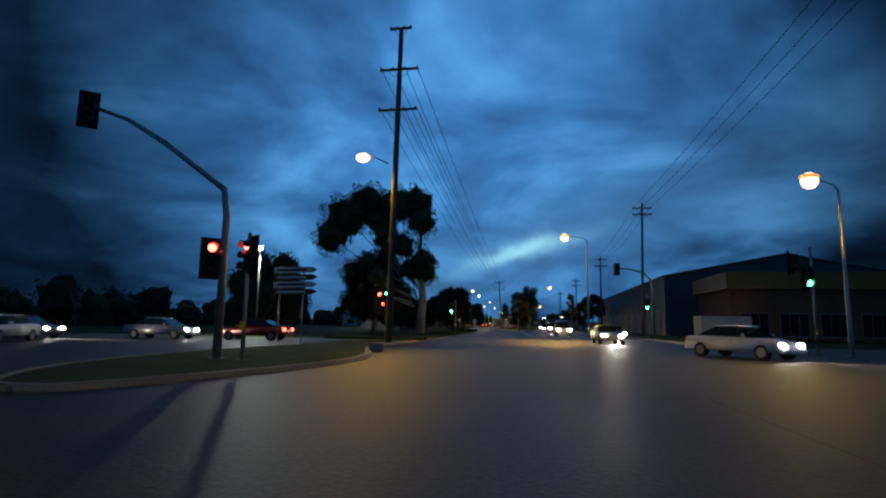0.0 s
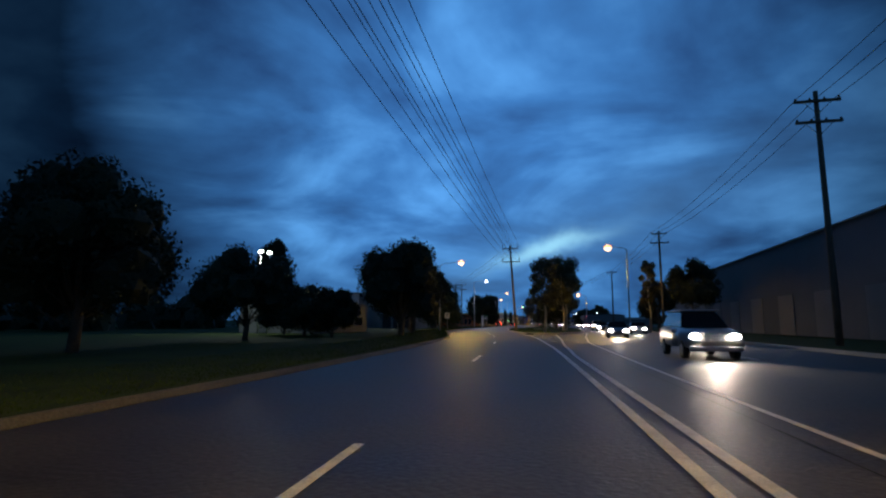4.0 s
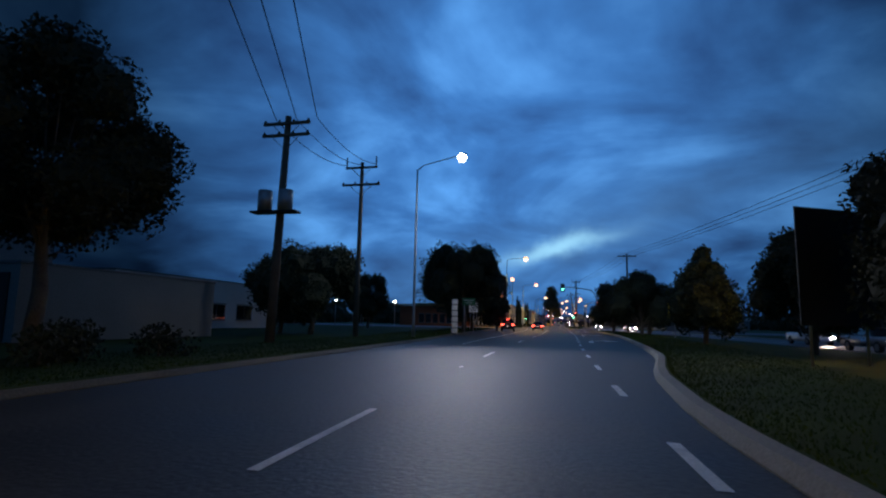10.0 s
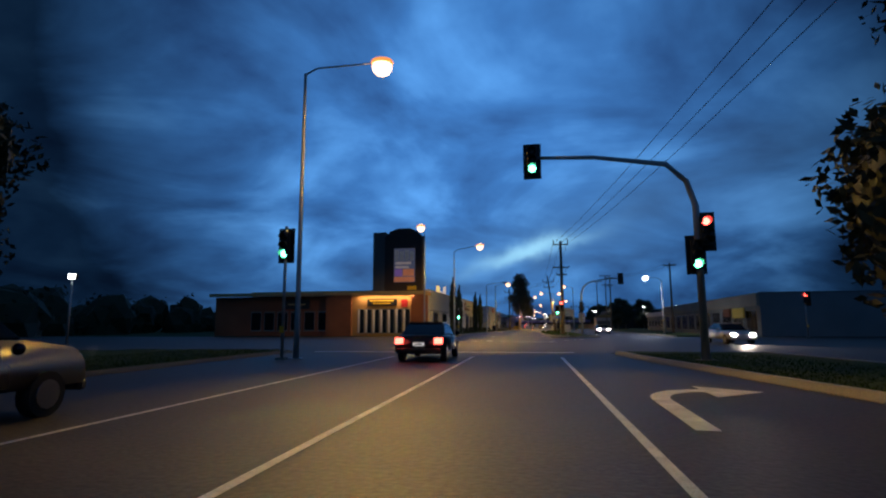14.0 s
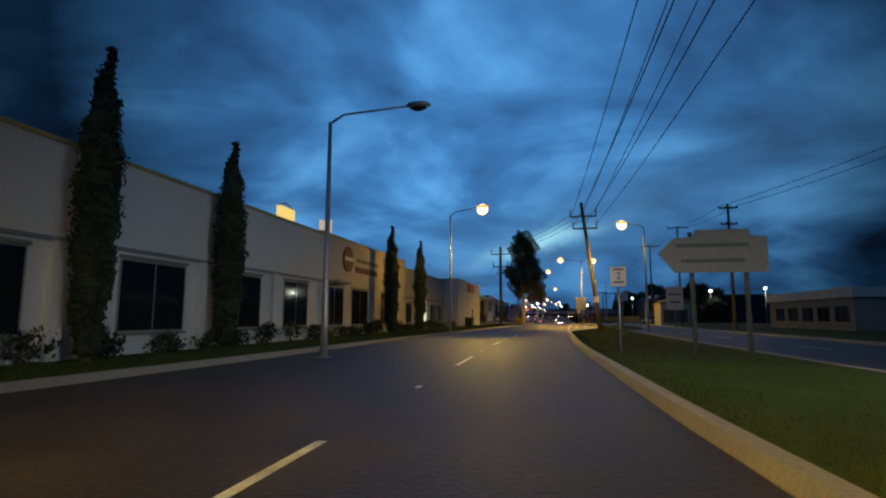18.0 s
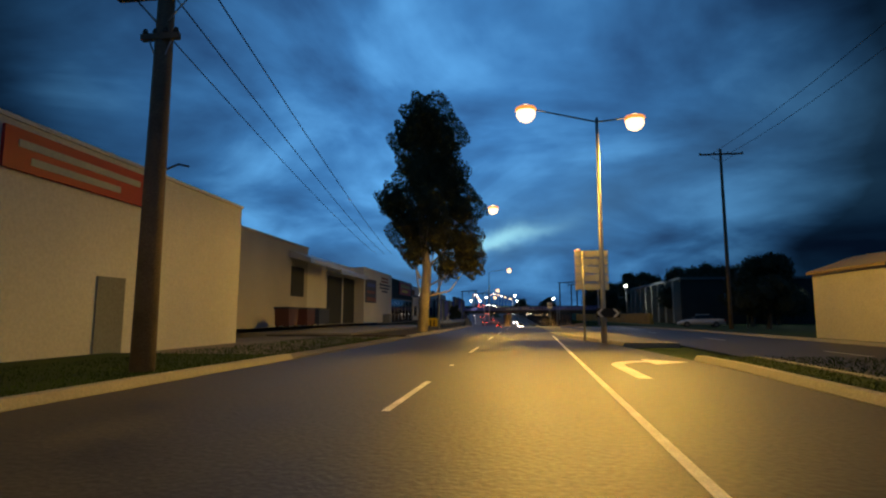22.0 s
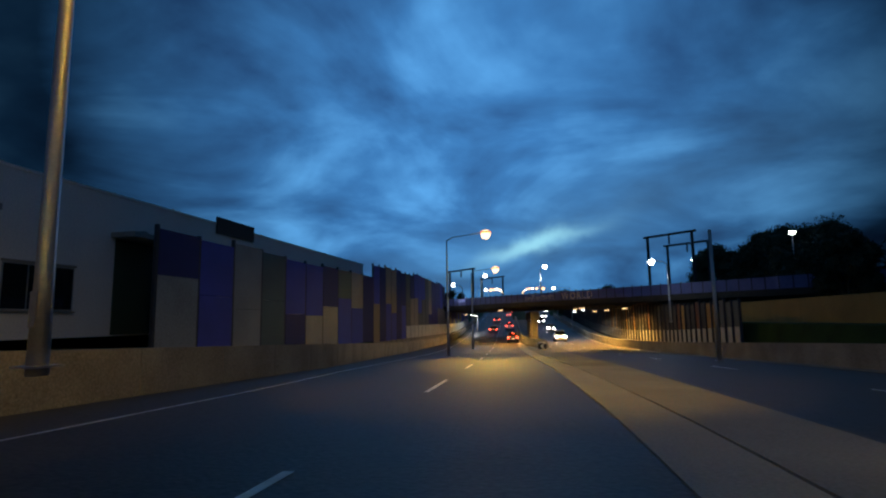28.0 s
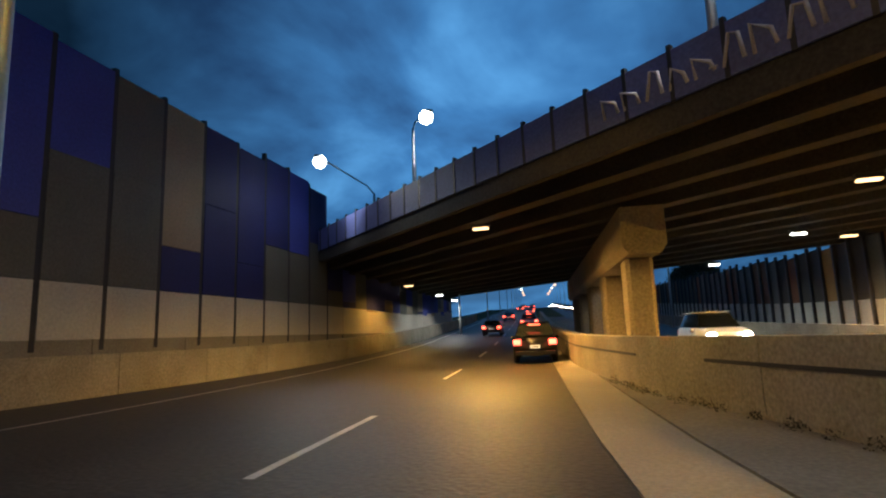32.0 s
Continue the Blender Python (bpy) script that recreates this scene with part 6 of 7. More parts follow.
def shop_row():
    f = hall("workshop", -56, -33.0, 377, 390, 6.0, CREAMWALL, "cream rendered workshop with a metal awning", cap=CREAMWALL, lift=0.5)
    part("awning", prism([(-33.0, 5.0), (-31.4, 4.6), (-31.4, 4.95), (-33.0, 5.5)], 386.4, 393.2), SIGNBACK, f, "pale metal awning")
    part("door", bx(-33.02, -32.95, 386.8, 389.2, 2.2, 4.4), DARKWALL, f, "dark shutter window")
    g = hall("workshop", -56, -33.0, 390, 402.88, 5.4, WHITEWALL, "white workshop with a tall dark roller door", cap=WHITEWALL, lift=0.5)
    part("door", bx(-33.02, -32.95, 394.6, 398.6, 0.05, 4.3), DARKWALL, g, "dark roller door")
    part("door", bx(-33.02, -32.95, 399.2, 402.7, 0.05, 4.4), DARKWALL, g, "dark roller door")
    part("awning", prism([(-33.0, 4.7), (-31.6, 4.4), (-31.6, 4.75), (-33.0, 5.2)], 394.2, 402.85), SIGNBACK, g)
    h = hall("sign_shop", -56, -32.0, 402.9, 415.6, 5.6, WHITEWALL, "white shop wall with dark and red notices", cap=WHITEWALL, lift=0.5)
    b = part("notice_board", bx(-32.0, -31.9, 403.4, 407.5, 2.15, 4.6), NOTICE, h, "dark faded notice board")
    part("notice_field", bx(-31.9, -31.88, 403.6, 407.3, 2.3, 2.7), NOTICERED, b)
    part("notice_field", bx(-31.9, -31.88, 403.8, 407.0, 3.1, 3.4), NOTICERED, b)
    part("notice_field", bx(-31.9, -31.88, 403.8, 407.0, 3.8, 4.2), SIGNBLUE, b)
    for k, (a0, a1) in enumerate(((410.2, 413.6), (410.0, 413.8), (409.2, 414.6), (409.4, 414.2), (410.4, 413.4))):
        part("text_bar", bx(-32.0, -31.97, a0, a1, 4.98 - k * 0.38, 5.2 - k * 0.38), NOTICERED if k < 2 else NOTICE, h, "unreadable line of text")
    part("block", bx(-31.95, -31.2, 411.0, 412.4, 0.0, 0.95), GREYWALL, h)
    i = hall("glass_store", -58, -34.0, 416, 440, 6.5, DARKWALL, "dark glass-fronted store with a red and yellow sign", cap=STEELDARK)
    sg = part("sign_board", bx(-34.0, -33.85, 429.5, 438.2, 4.5, 6.45), SIGNRED, i, "red sign board with plain yellow bars")
    part("text_bar", bx(-33.85, -33.82, 430.2, 437.4, 5.55, 6.05), CAPM, sg, "unreadable line of text")
    part("text_bar", bx(-33.85, -33.82, 431.0, 435.5, 4.85, 5.25), SIGNYELLOW, sg, "unreadable line of text")
    for k in range(9):
        window(i, "x", -34.0, 416.4 + k * 2.6, 418.7 + k * 2.6, 0.3, 3.7, panes=2)
    j = hall("factory_hall", -62, -37.0, 440.2, 512, 7.1, WHITEWALL, "long pale factory hall with dark door bays and small canopies", cap=WHITEWALL)
    for k in range(6):
        y = 442.5 + k * 10.9
        part("door", bx(-37.02, -36.95, y, y + 3.6, 0.05, 4.9), mat("green_door", (0.04, 0.06, 0.03), 0.7, grain=0.3), j, "dark roller door")
        part("canopy", bx(-37.0, -35.6, y - 0.3, y + 3.9, 4.95, 5.2), GREYWALL, j)
        window(j, "x", -37.0, y + 5.2, y + 8.6, 1.2, 3.2, panes=3)
        lamp = part("wall_lamp", bx(-37.0, -36.7, y + 1.6, y + 1.9, 5.4, 5.55), FLOOD if k in (0, 2) else GREYWALL, j, "glowing wall lamp" if k in (0, 2) else "unlit wall lamp")
    part("sign_board", bx(-37.0, -36.9, 456.0, 459.0, 5.2, 6.4), RUST, j, "small rust-red sign board")
    part("sign_board", bx(-37.0, -36.85, 483.5, 488.0, 6.5, 7.6), DARKWALL, j, "dark board above the roof edge")


shop_row()


def houses_left():
    a = thing("office_block", (0, 0, 0), 0, "pale two-storey office with a dark window band and lit ground floor", "building")
    part("wall", bx(-64, -49.6, 150, 166, 0, 8.6), GREYWALL, a)
    up = part("upper_window", bx(-60.5, -51.7, 149.92, 150.0, 5.0, 7.6), FRAME, a)
    for k in range(4):
        part("pane", bx(-60.4 + k * 2.2, -58.3 + k * 2.2, 149.88, 149.92, 5.08, 7.5), WINDOW, up)
    part("pier", bx(-51.3, -49.5, 149.3, 150.0, 0, 8.6), WHITEWALL, a, "pale end pier")
    part("band", bx(-64, -51.3, 149.7, 150.0, 3.9, 4.4), WHITEWALL, a, "pale floor band")
    part("roof", bx(-64.3, -49.2, 149.1, 166.3, 8.6, 8.85), ROOFM, a)
    for x0, x1, n in ((-62.4, -57.0, 4), (-55.2, -52.4, 2)):
        w = part("window", bx(x0, x1, 149.92, 150.0, 1.5, 3.5), FRAME, a)
        for k in range(n):
            q = (x1 - x0 - 0.1) / n
            part("pane", bx(x0 + 0.1 + k * q, x0 + (k + 1) * q, 149.88, 149.92, 1.6, 3.4), LITROOM, w, "lit glazing")
    d = hall("workshop", -45, -36, 153, 166, 3.4, GREYWALL, "low grey workshop beside the office", cap=ROOFM)
    for x0 in (-44.3, -41.5, -38.7):
        part("door", bx(x0, x0 + 2.2, 152.94, 153.0, 0.05, 3.0), DARKWALL, d, "dark roller door")
    b = hall("warehouse", -78, -50, 172, 196, 5.0, WHITEWALL, "low white warehouse among trees", cap=ROOFM)
    for k in range(4):
        window(b, "y", 172, -76 + k * 6, -73 + k * 6, 0.9, 2.6, panes=2, out=-1)
        window(b, "x", -50, 174 + k * 5, 177 + k * 5, 0.9, 2.6, panes=2)
    c = hall("house", -42, -30, 88, 104, 4.0, GREYWALL, "low grey building behind the trees", cap=ROOFM)
    for k in range(3):
        window(c, "x", -30, 89 + k * 5, 92 + k * 5, 0.9, 2.2, panes=2, glass=None)


houses_left()


def gable_shed(name, x0, x1, y0, y1, eave, ridge, wall, label):
    top = thing(name, (0, 0, 0), 0, label, "building")
    m = (x0 + x1) / 2
    part("wall", prism([(x0, 0), (x1, 0), (x1, eave), (m, ridge), (x0, eave)], y0, y1), wall, top)
    for s, (a, b) in (("w", (x0 - 0.3, m)), ("e", (m, x1 + 0.3))):
        za, zb = (eave - 0.05, ridge + 0.1) if s == "w" else (ridge + 0.1, eave - 0.05)
        part("roof", prism([(a, za), (b, zb), (b, zb + 0.14), (a, za + 0.14)], y0 - 0.4, y1 + 0.4), ROOFM, top)
    for k in range(int((y1 - y0) / 9)):
        yy = y0 + 3 + k * 9
        part("door", bx(x0 - 0.06, x0 - 0.01, yy, yy + 4, 0.05, 4.2), GREYWALL, top)
    return top


gable_shed("industrial_shed", 23.5, 60, 46, 150, 9.6, 13.0, mat("blue_grey_cladding", (0.11, 0.125, 0.15), 0.7, 0.1, grain=0.2, scale=2), "large blue-grey industrial shed with a shallow gable roof")


def service_station():
    a = thing("service_station", (0, 0, 0), 0, "flat-roofed shop with an orange fascia behind the crossing", "building")
    part("wall", bx(27, 70, 26, 40, 0, 6.2), BRICK, a)
    part("fascia", bx(26.4, 70.4, 25.4, 40.4, 6.2, 8.3), mat("orange_fascia", (0.5, 0.2, 0.035), 0.6, grain=0.2), a, "orange fascia")
    for k in range(9):
        window(a, "y", 26, 28 + k * 4.5, 31.2 + k * 4.5, 0.4, 3.2, panes=3, out=-1)
    part("container", bx(22, 27.5, 21, 24, 0.1, 2.7), WHITEWALL, a, "pale container")


service_station()


def right_row():
    a = hall("shop_terrace", 8.6, 26, 276, 326, 4.8, GREYWALL, "low grey shop terrace beyond the oncoming lanes", cap=ROOFM)
    for o in a.children:
        if o.name.startswith("capping"):
            o.matrix_basis = pose(0, 0, 0)
    part("fascia", bx(8.3, 8.6, 276, 326, 3.4, 4.8), mat("warm_fascia", (0.34, 0.29, 0.22), 0.8, grain=0.2), a)
    for k in range(11):
        window(a, "x", 8.6, 277.0 + k * 4.5, 280.4 + k * 4.5, 0.5, 3.0, panes=3, out=-1)
    part("sign_board", bx(8.15, 8.3, 280, 284, 2.1, 3.3), SIGNYELLOW, a, "yellow shop sign of plain shape")
    part("sign_board", bx(8.15, 8.3, 285, 287.5, 2.3, 3.3), RUST, a, "red shop sign of plain shape")
    b = thing("kiosk", (0, 0, 0), 0, "small cream rendered shed beside the verge", "building")
    part("wall", bx(-0.8, 3.6, 375, 381, 0, 3.5), CREAMWALL, b)
    part("roof", prism([(-1.0, 3.5), (3.8, 3.5), (3.8, 4.1), (1.4, 4.5), (-1.0, 3.65)], 374.8, 381.2), mat("tan_roof", (0.3, 0.22, 0.08), 0.7, grain=0.2), b)
    part("mural", bx(-0.4, 3.2, 374.93, 375.0, 0.5, 2.6), GREYP, b, "faded grey mural")
    c = thing("service_yard", (0, 0, 0), 0, "low pale depot roof with floodlights", "building")
    part("wall", bx(12, 46, 344, 366, 0, 3.4), GREYWALL, c)
    part("fascia", bx(11.7, 46.3, 343.7, 366.3, 3.4, 4.4), WHITEWALL, c)
    for k in range(5):
        window(c, "x", 12, 345 + k * 4, 348 + k * 4, 0.8, 2.6, panes=2, out=-1)
    # dark hall with pale upright fins
    d = thing("finned_hall", (0, 0, 0), 0, "dark hall with pale upright concrete fins", "building")
    part("wall", bx(11.6, 40, 446, 500, -0.5, 7.4), DARKWALL, d)
    for k in range(11):
        y = 446.5 + k * 4.8
        part("fin", bx(10.4, 11.6, y, y + 1.0, 0, 7.2), PALE_CONCRETE, d, "pale concrete fin")
        part("window", bx(11.5, 11.6, y + 1.4, y + 4.4, 0.8, 6.2), WINDOW, d)
    part("roof", bx(11.2, 40.3, 445.6, 500.4, 7.4, 7.8), ROOFM, d)


right_row()


# ---- flood lamps, bins, shrubs ----
def flood(x, y, z, power=1200, pole=True, zbase=0.0):
    top = thing("flood_lamp", (x, y, zbase), 0, "glowing white floodlight on a post", "flood lamp", "flood lamps")
    if pole:
        part("pole", rod([(0, 0, -0.1), (0, 0, z - zbase)], [0.09, 0.06], 8), GALV, top)
    part("housing", bx(-0.32, 0.32, -0.05, 0.25, z - zbase - 0.05, z - zbase + 0.35, bevel=0.04), STEELDARK, top)
    part("lens", bx(-0.3, 0.3, -0.09, -0.05, z - zbase - 0.02, z - zbase + 0.32), FLOOD, top, "glowing lens")
    if power:
        ld = bpy.data.lights.new("lamp_light", "SPOT")
        ld.energy, ld.color, ld.shadow_soft_size, ld.spot_size, ld.spot_blend = power, (0.85, 1.0, 0.92), 0.2, radians(130), 0.6
        lo = new("lamp_light", ld)
        lo.parent = top
        lo.matrix_basis = look((0, -0.3, z - zbase), (0, -8, 0))


flood(-36.2, 140.0, 2.6, 700)
flood(-38.3, 86.4, 10.5, 3000), flood(-37.0, 86.4, 10.3, 0), flood(-47.5, 148.5, 3.6, 900)
flood(22.9, 438.2, 8.3, 900), flood(33.6, 430.7, 8.4, 900)
flood(9.3, 513.3, 8.8, 0), flood(14.0, 574.0, 12.2, 0), flood(6.9, 468.3, 7.4, 900), flood(8.2, 412.0, 6.2, 700)
flood(-24.0, 2.5, 8.4, 2500), flood(-25.2, 2.5, 8.4, 0), flood(-60, 178, 4.0, 0), flood(-57, 210, 5.0, 0), flood(-70, 225, 6.0, 0), flood(-52, 232, 4.0, 0)
for x, z in ((-59.9, 7.6), (-58.0, 5.9), (-64.0, 5.2), (-73.8, 7.3), (-50.3, 5.0)):
    flood(x, 245.5, z, 0)


def wheelie_bin(x, y, col, z=0.0, w=1.5):
    top = thing("waste_bin", (x, y, z), 90, "large lidded waste container against the wall", "bin", "waste bins")
    part("tub", prism([(-w / 2 + 0.1, 0.12), (w / 2 - 0.1, 0.12), (w / 2, 1.15), (-w / 2, 1.15)], -0.45, 0.45), col, top)
    part("lid", prism([(-w / 2 - 0.04, 1.15), (w / 2 + 0.04, 1.15), (w / 2, 1.27), (-w / 2, 1.27)], -0.5, 0.5), BLACKPL, top)
    for sx in (-w / 2 + 0.2, w / 2 - 0.2):
        for sy in (-0.33, 0.33):
            part("wheel", rod([(sx, sy - 0.04, 0.08), (sx, sy + 0.04, 0.08)], 0.08, 10), TYRE, top)


wheelie_bin(-31.0, 381.6, mat("bin_rust", (0.1, 0.04, 0.03), 0.6, grain=0.2), z=0.55)
wheelie_bin(-31.0, 384.6, mat("bin_maroon", (0.09, 0.03, 0.03), 0.6, grain=0.2), z=0.55)
wheelie_bin(-31.0, 387.2, mat("bin_blue", (0.03, 0.045, 0.09), 0.6, grain=0.2), w=2.2, z=0.55)
wheelie_bin(-34.6, 441.0, mat("bin_navy", (0.02, 0.03, 0.08), 0.6, grain=0.2), w=2.0)
wheelie_bin(-28.6, 355.4, DARKWALL, w=2.2)


def shrub(x, y, r, seed, h=0.8):
    rng = np.random.default_rng(seed)
    top = thing("shrub", (x, y, 0.1), 0, "low dark shrub at the foot of a wall", "shrub", "shrubs")
    part("stem", rod([(0, 0, -0.1), (0, 0, h * 0.5)], 0.04, 5), BARK, top)
    leaves(rng, [(rng.uniform(-r, r) * 0.5, rng.uniform(-r, r) * 0.5, h * rng.uniform(0.35, 0.7), r * 0.6) for _ in range(4)], 500, 0.09, "foliage", LEAF, top, 0.8)


for k in range(26):
    shrub(-29.9 + 0.5 * math.sin(k * 3.1), 289.0 + k * 2.3, 0.8, 500 + k, 0.7 + 0.3 * math.sin(k))
for k in range(7):
    shrub(-24.5 - 0.8 * (k % 3), 141 + k * 1.2, 0.9, 560 + k, 0.9)


def rail_end():
    """The bulky yellow terminal of the guard rail."""
    t = thing("rail_terminal", (-25.85, 408.3, 0.0), 4, "yellow plastic guard rail terminal at the edge of the road", "barrier")
    part("body", prism([(-0.62, 0.0), (0.62, 0.0), (0.68, 0.2), (0.68, 0.92), (0.56, 1.08), (-0.56, 1.08), (-0.68, 0.92), (-0.68, 0.2)], -0.5, 0.5), SIGNYELLOW, t)
    for k in range(3):
        part("stripe", bx(-0.5 + k * 0.36, -0.34 + k * 0.36, -0.515, -0.5, 0.15, 0.8), SIGNBLACK, t)


rail_end()


def barrier_weeds():
    """Dry weeds that grow along the foot of the median barrier."""
    rng = np.random.default_rng(31)
    top = thing("weeds", (0, 0, 0), 0, "dry dark weeds along the foot of the barrier", "weeds", kind="stuff")
    blobs = []
    for k in range(26):
        y = 522.5 + k * 0.42 + rng.uniform(-0.2, 0.2)
        x = ax(y) + float(np.interp(y, [522.8, 527, 529.7, 534, 540], [3.7, 3.0, 2.3, 1.9, 1.5])) - rng.uniform(0.06, 0.16)
        blobs.append((x, y, zr(y) + 0.07, rng.uniform(0.05, 0.13)))
    leaves(rng, blobs, 2600, 0.018, "foliage", DRYWEED, top)


DRYWEED = mat("dry_weed", (0.06, 0.05, 0.025), 0.9, grain=0.4, scale=2)
barrier_weeds()


def verge_grass():
    """Blades along the near edges of the verges and the median."""
    rng = np.random.default_rng(77)
    spots = []
    for a, b, f, s, wid in ((10, 236, KERB_L, -1, 5.0), (284, 378, KERB_L, -1, 4.0), (99, 234, KERB_R, 1, 4.5), (276, 366, KERB_R, 1, 4.5)):
        n = int((b - a) * 420)
        yy = rng.uniform(a, b, n)
        dd = 0.4 + rng.random(n) ** 1.6 * wid
        gx = np.interp(yy, np.arange(a, b + 2, 2.0), [ax(q) + f(q) for q in np.arange(a, b + 2, 2.0)]) + s * dd
        spots.append(np.stack([gx, yy, np.full(n, 0.12)], 1))
    p = np.concatenate(spots)
    n = len(p)
    ang = rng.uniform(0, 2 * np.pi, n)
    h = rng.uniform(0.025, 0.075, n)
    w = np.stack([np.cos(ang), np.sin(ang), np.zeros(n)], 1) * 0.018
    tip = p + np.stack([rng.normal(0, 0.025, n), rng.normal(0, 0.025, n), h], 1)
    co = np.stack([p - w, p + w, tip], 1).reshape(-1, 3)
    me = bpy.data.meshes.new("grass")
    me.vertices.add(n * 3)
    me.vertices.foreach_set("co", co.ravel())
    me.loops.add(n * 3)
    me.loops.foreach_set("vertex_index", np.arange(n * 3))
    me.polygons.add(n)
    me.polygons.foreach_set("loop_start", np.arange(0, n * 3, 3))
    me.polygons.foreach_set("loop_total", np.full(n, 3))
    me.materials.append(BLADES)
    me.update()
    tagged(new("grass", me), "short uneven grass on the verges and median", "grass", kind="stuff")


verge_grass()


# ---- vehicles ----
def car_paint(name, c, rough=0.28, metal=0.3):
    return mat("car_paint_" + name, c, rough, metal, grain=0.08, scale=1)


SHAPES = {  # length, width, then the side outline: x along the car (0 front), z
    "sedan": (4.7, 1.8, [(0.0, 0.35), (0.05, 0.62), (0.25, 0.74), (1.25, 0.92), (3.75, 0.98), (4.62, 0.93), (4.7, 0.7), (4.66, 0.33)], [(1.2, 0.9), (2.0, 1.40), (3.1, 1.43), (4.0, 0.97)]),
    "wagon": (4.5, 1.8, [(0.0, 0.38), (0.05, 0.7), (0.25, 0.85), (1.1, 1.02), (4.3, 1.08), (4.46, 0.95), (4.5, 0.72), (4.45, 0.36)], [(1.0, 1.0), (1.75, 1.56), (2.4, 1.66), (3.9, 1.62), (4.36, 1.06)]),
    "suv": (4.7, 1.9, [(0.0, 0.42), (0.05, 0.8), (0.22, 0.98), (1.2, 1.12), (4.5, 1.16), (4.66, 1.0), (4.7, 0.8), (4.65, 0.42)], [(1.15, 1.1), (1.85, 1.72), (2.4, 1.80), (4.1, 1.76), (4.56, 1.15)]),
    "van": (5.0, 1.95, [(0.0, 0.4), (0.05, 0.75), (0.3, 0.95), (0.7, 1.05), (4.9, 1.1), (5.0, 0.9), (4.98, 0.4)], [(0.6, 1.04), (1.35, 1.85), (1.9, 1.98), (4.7, 1.98), (4.92, 1.1)]),
}


def car(name, at, turn, shape, paint, label, lights="tail", bright=True, z=0.0):
    """The car's front looks to +y at turn 0."""
    length, width, low, high = SHAPES[shape]
    top = thing(name, (at[0], at[1], z), turn, label, "car", "cars on the road")
    hw, hl = width / 2, length / 2

    def loft(outline, w0, w1, zmid, inset_top):
        bm = bmesh.new()
        rows = []
        for s in (-1, 1):
            rows.append([bm.verts.new((s * (w0 if zz <= zmid else w0 - inset_top * (zz - zmid)), hl - xx, zz)) for xx, zz in outline])
        n = len(outline)
        for k in range(n):
            a, b = rows[0][k], rows[0][(k + 1) % n]
            c, d = rows[1][(k + 1) % n], rows[1][k]
            bm.faces.new((a, b, c, d))
        bm.faces.new(rows[0][::-1]), bm.faces.new(rows[1])
        bmesh.ops.recalc_face_normals(bm, faces=bm.faces)
        return bm

    bm = loft(low, hw, hw, 0.6, 0.12)
    bmesh.ops.bevel(bm, geom=list(bm.edges), offset=0.05, segments=2, affect="EDGES")
    for f in bm.faces:
        f.smooth = True
    body = part("body", bm, paint, top)
    bm = loft(high, hw - 0.07, hw - 0.07, 1.0, 0.32)
    bmesh.ops.bevel(bm, geom=list(bm.edges), offset=0.05, segments=2, affect="EDGES")
    cab = part("cabin_glass", bm, WINDOW, top, "dark cabin glass")
    zt = max(q for _, q in high)
    xs = [q for q, zz in high if zz > zt - 0.13]
    part("roof", bx(-hw + 0.25, hw - 0.25, hl - max(xs) - 0.1, hl - min(xs) + 0.05, zt - 0.05, zt + 0.02, bevel=0.02), paint, top)
    for fx in (0.82, length - 0.9):
        for s in (-1, 1):
            w = part("wheel", rod([(s * (hw - 0.2), hl - fx, 0.33), (s * (hw + 0.01), hl - fx, 0.33)], 0.33, 16), TYRE, top)
            part("rim", rod([(s * (hw - 0.02), hl - fx, 0.33), (s * (hw + 0.025), hl - fx, 0.33)], 0.21, 12), RIM, w)
    bz = low[1][1]
    rz = low[-2][1]
    if lights == "head" and bright and at[1] < 330:
        ld = bpy.data.lights.new("headlight_beam", "SPOT")
        ld.energy, ld.color, ld.shadow_soft_size, ld.spot_size, ld.spot_blend = 900, (1.0, 0.9, 0.72), 0.1, radians(70), 0.8
        lo = new("headlight_beam", ld)
        lo.parent = top
        lo.matrix_basis = look((0, hl + 0.1, 0.75), (0, hl + 12, 0.0))
    for s in (-1, 1):
        hd = part("headlight", ball(bmesh.new(), (s * (hw - 0.28), hl - 0.10, bz + 0.02), 0.2, 1.0, 0.55, 0.55), HEAD if lights in ("head", "both") and bright else RIM, top, "glowing headlight" if lights in ("head", "both") else "unlit headlight")
        zz = rz + (0.12 if shape in ("wagon", "suv", "van") else 0.05)
        part("tail_light", bx(min(s * (hw - 0.33), s * (hw - 0.03)), max(s * (hw - 0.33), s * (hw - 0.03)), -hl - 0.035, -hl + 0.12, zz - 0.1, zz + 0.12, bevel=0.02), TAIL if lights in ("tail", "both") else SIGNRED, top, "glowing tail light" if lights in ("tail", "both") else "unlit tail light")
        part("mirror", ball(bmesh.new(), (s * (hw + 0.1), hl - high[0][0] - 0.35, 1.0), 0.12, 0.9, 0.5, 0.7, 8, 6), paint, top)
    pl = part("number_plate", bx(-0.2, 0.2, -hl - 0.03, -hl + 0.02, rz - 0.12, rz), GLOWPLATE if lights in ("tail", "both") else SIGNWHITE, top, "pale number plate")
    part("text_bar", bx(-0.15, 0.15, -hl - 0.036, -hl - 0.03, rz - 0.085, rz - 0.035), SIGNBLACK, pl, "plain bar")
    part("bumper", bx(-hw + 0.06, hw - 0.06, -hl - 0.06, -hl + 0.1, 0.3, 0.5, bevel=0.04), paint, top)
    part("bumper", bx(-hw + 0.06, hw - 0.06, hl - 0.1, hl + 0.06, 0.3, 0.48, bevel=0.04), paint, top)
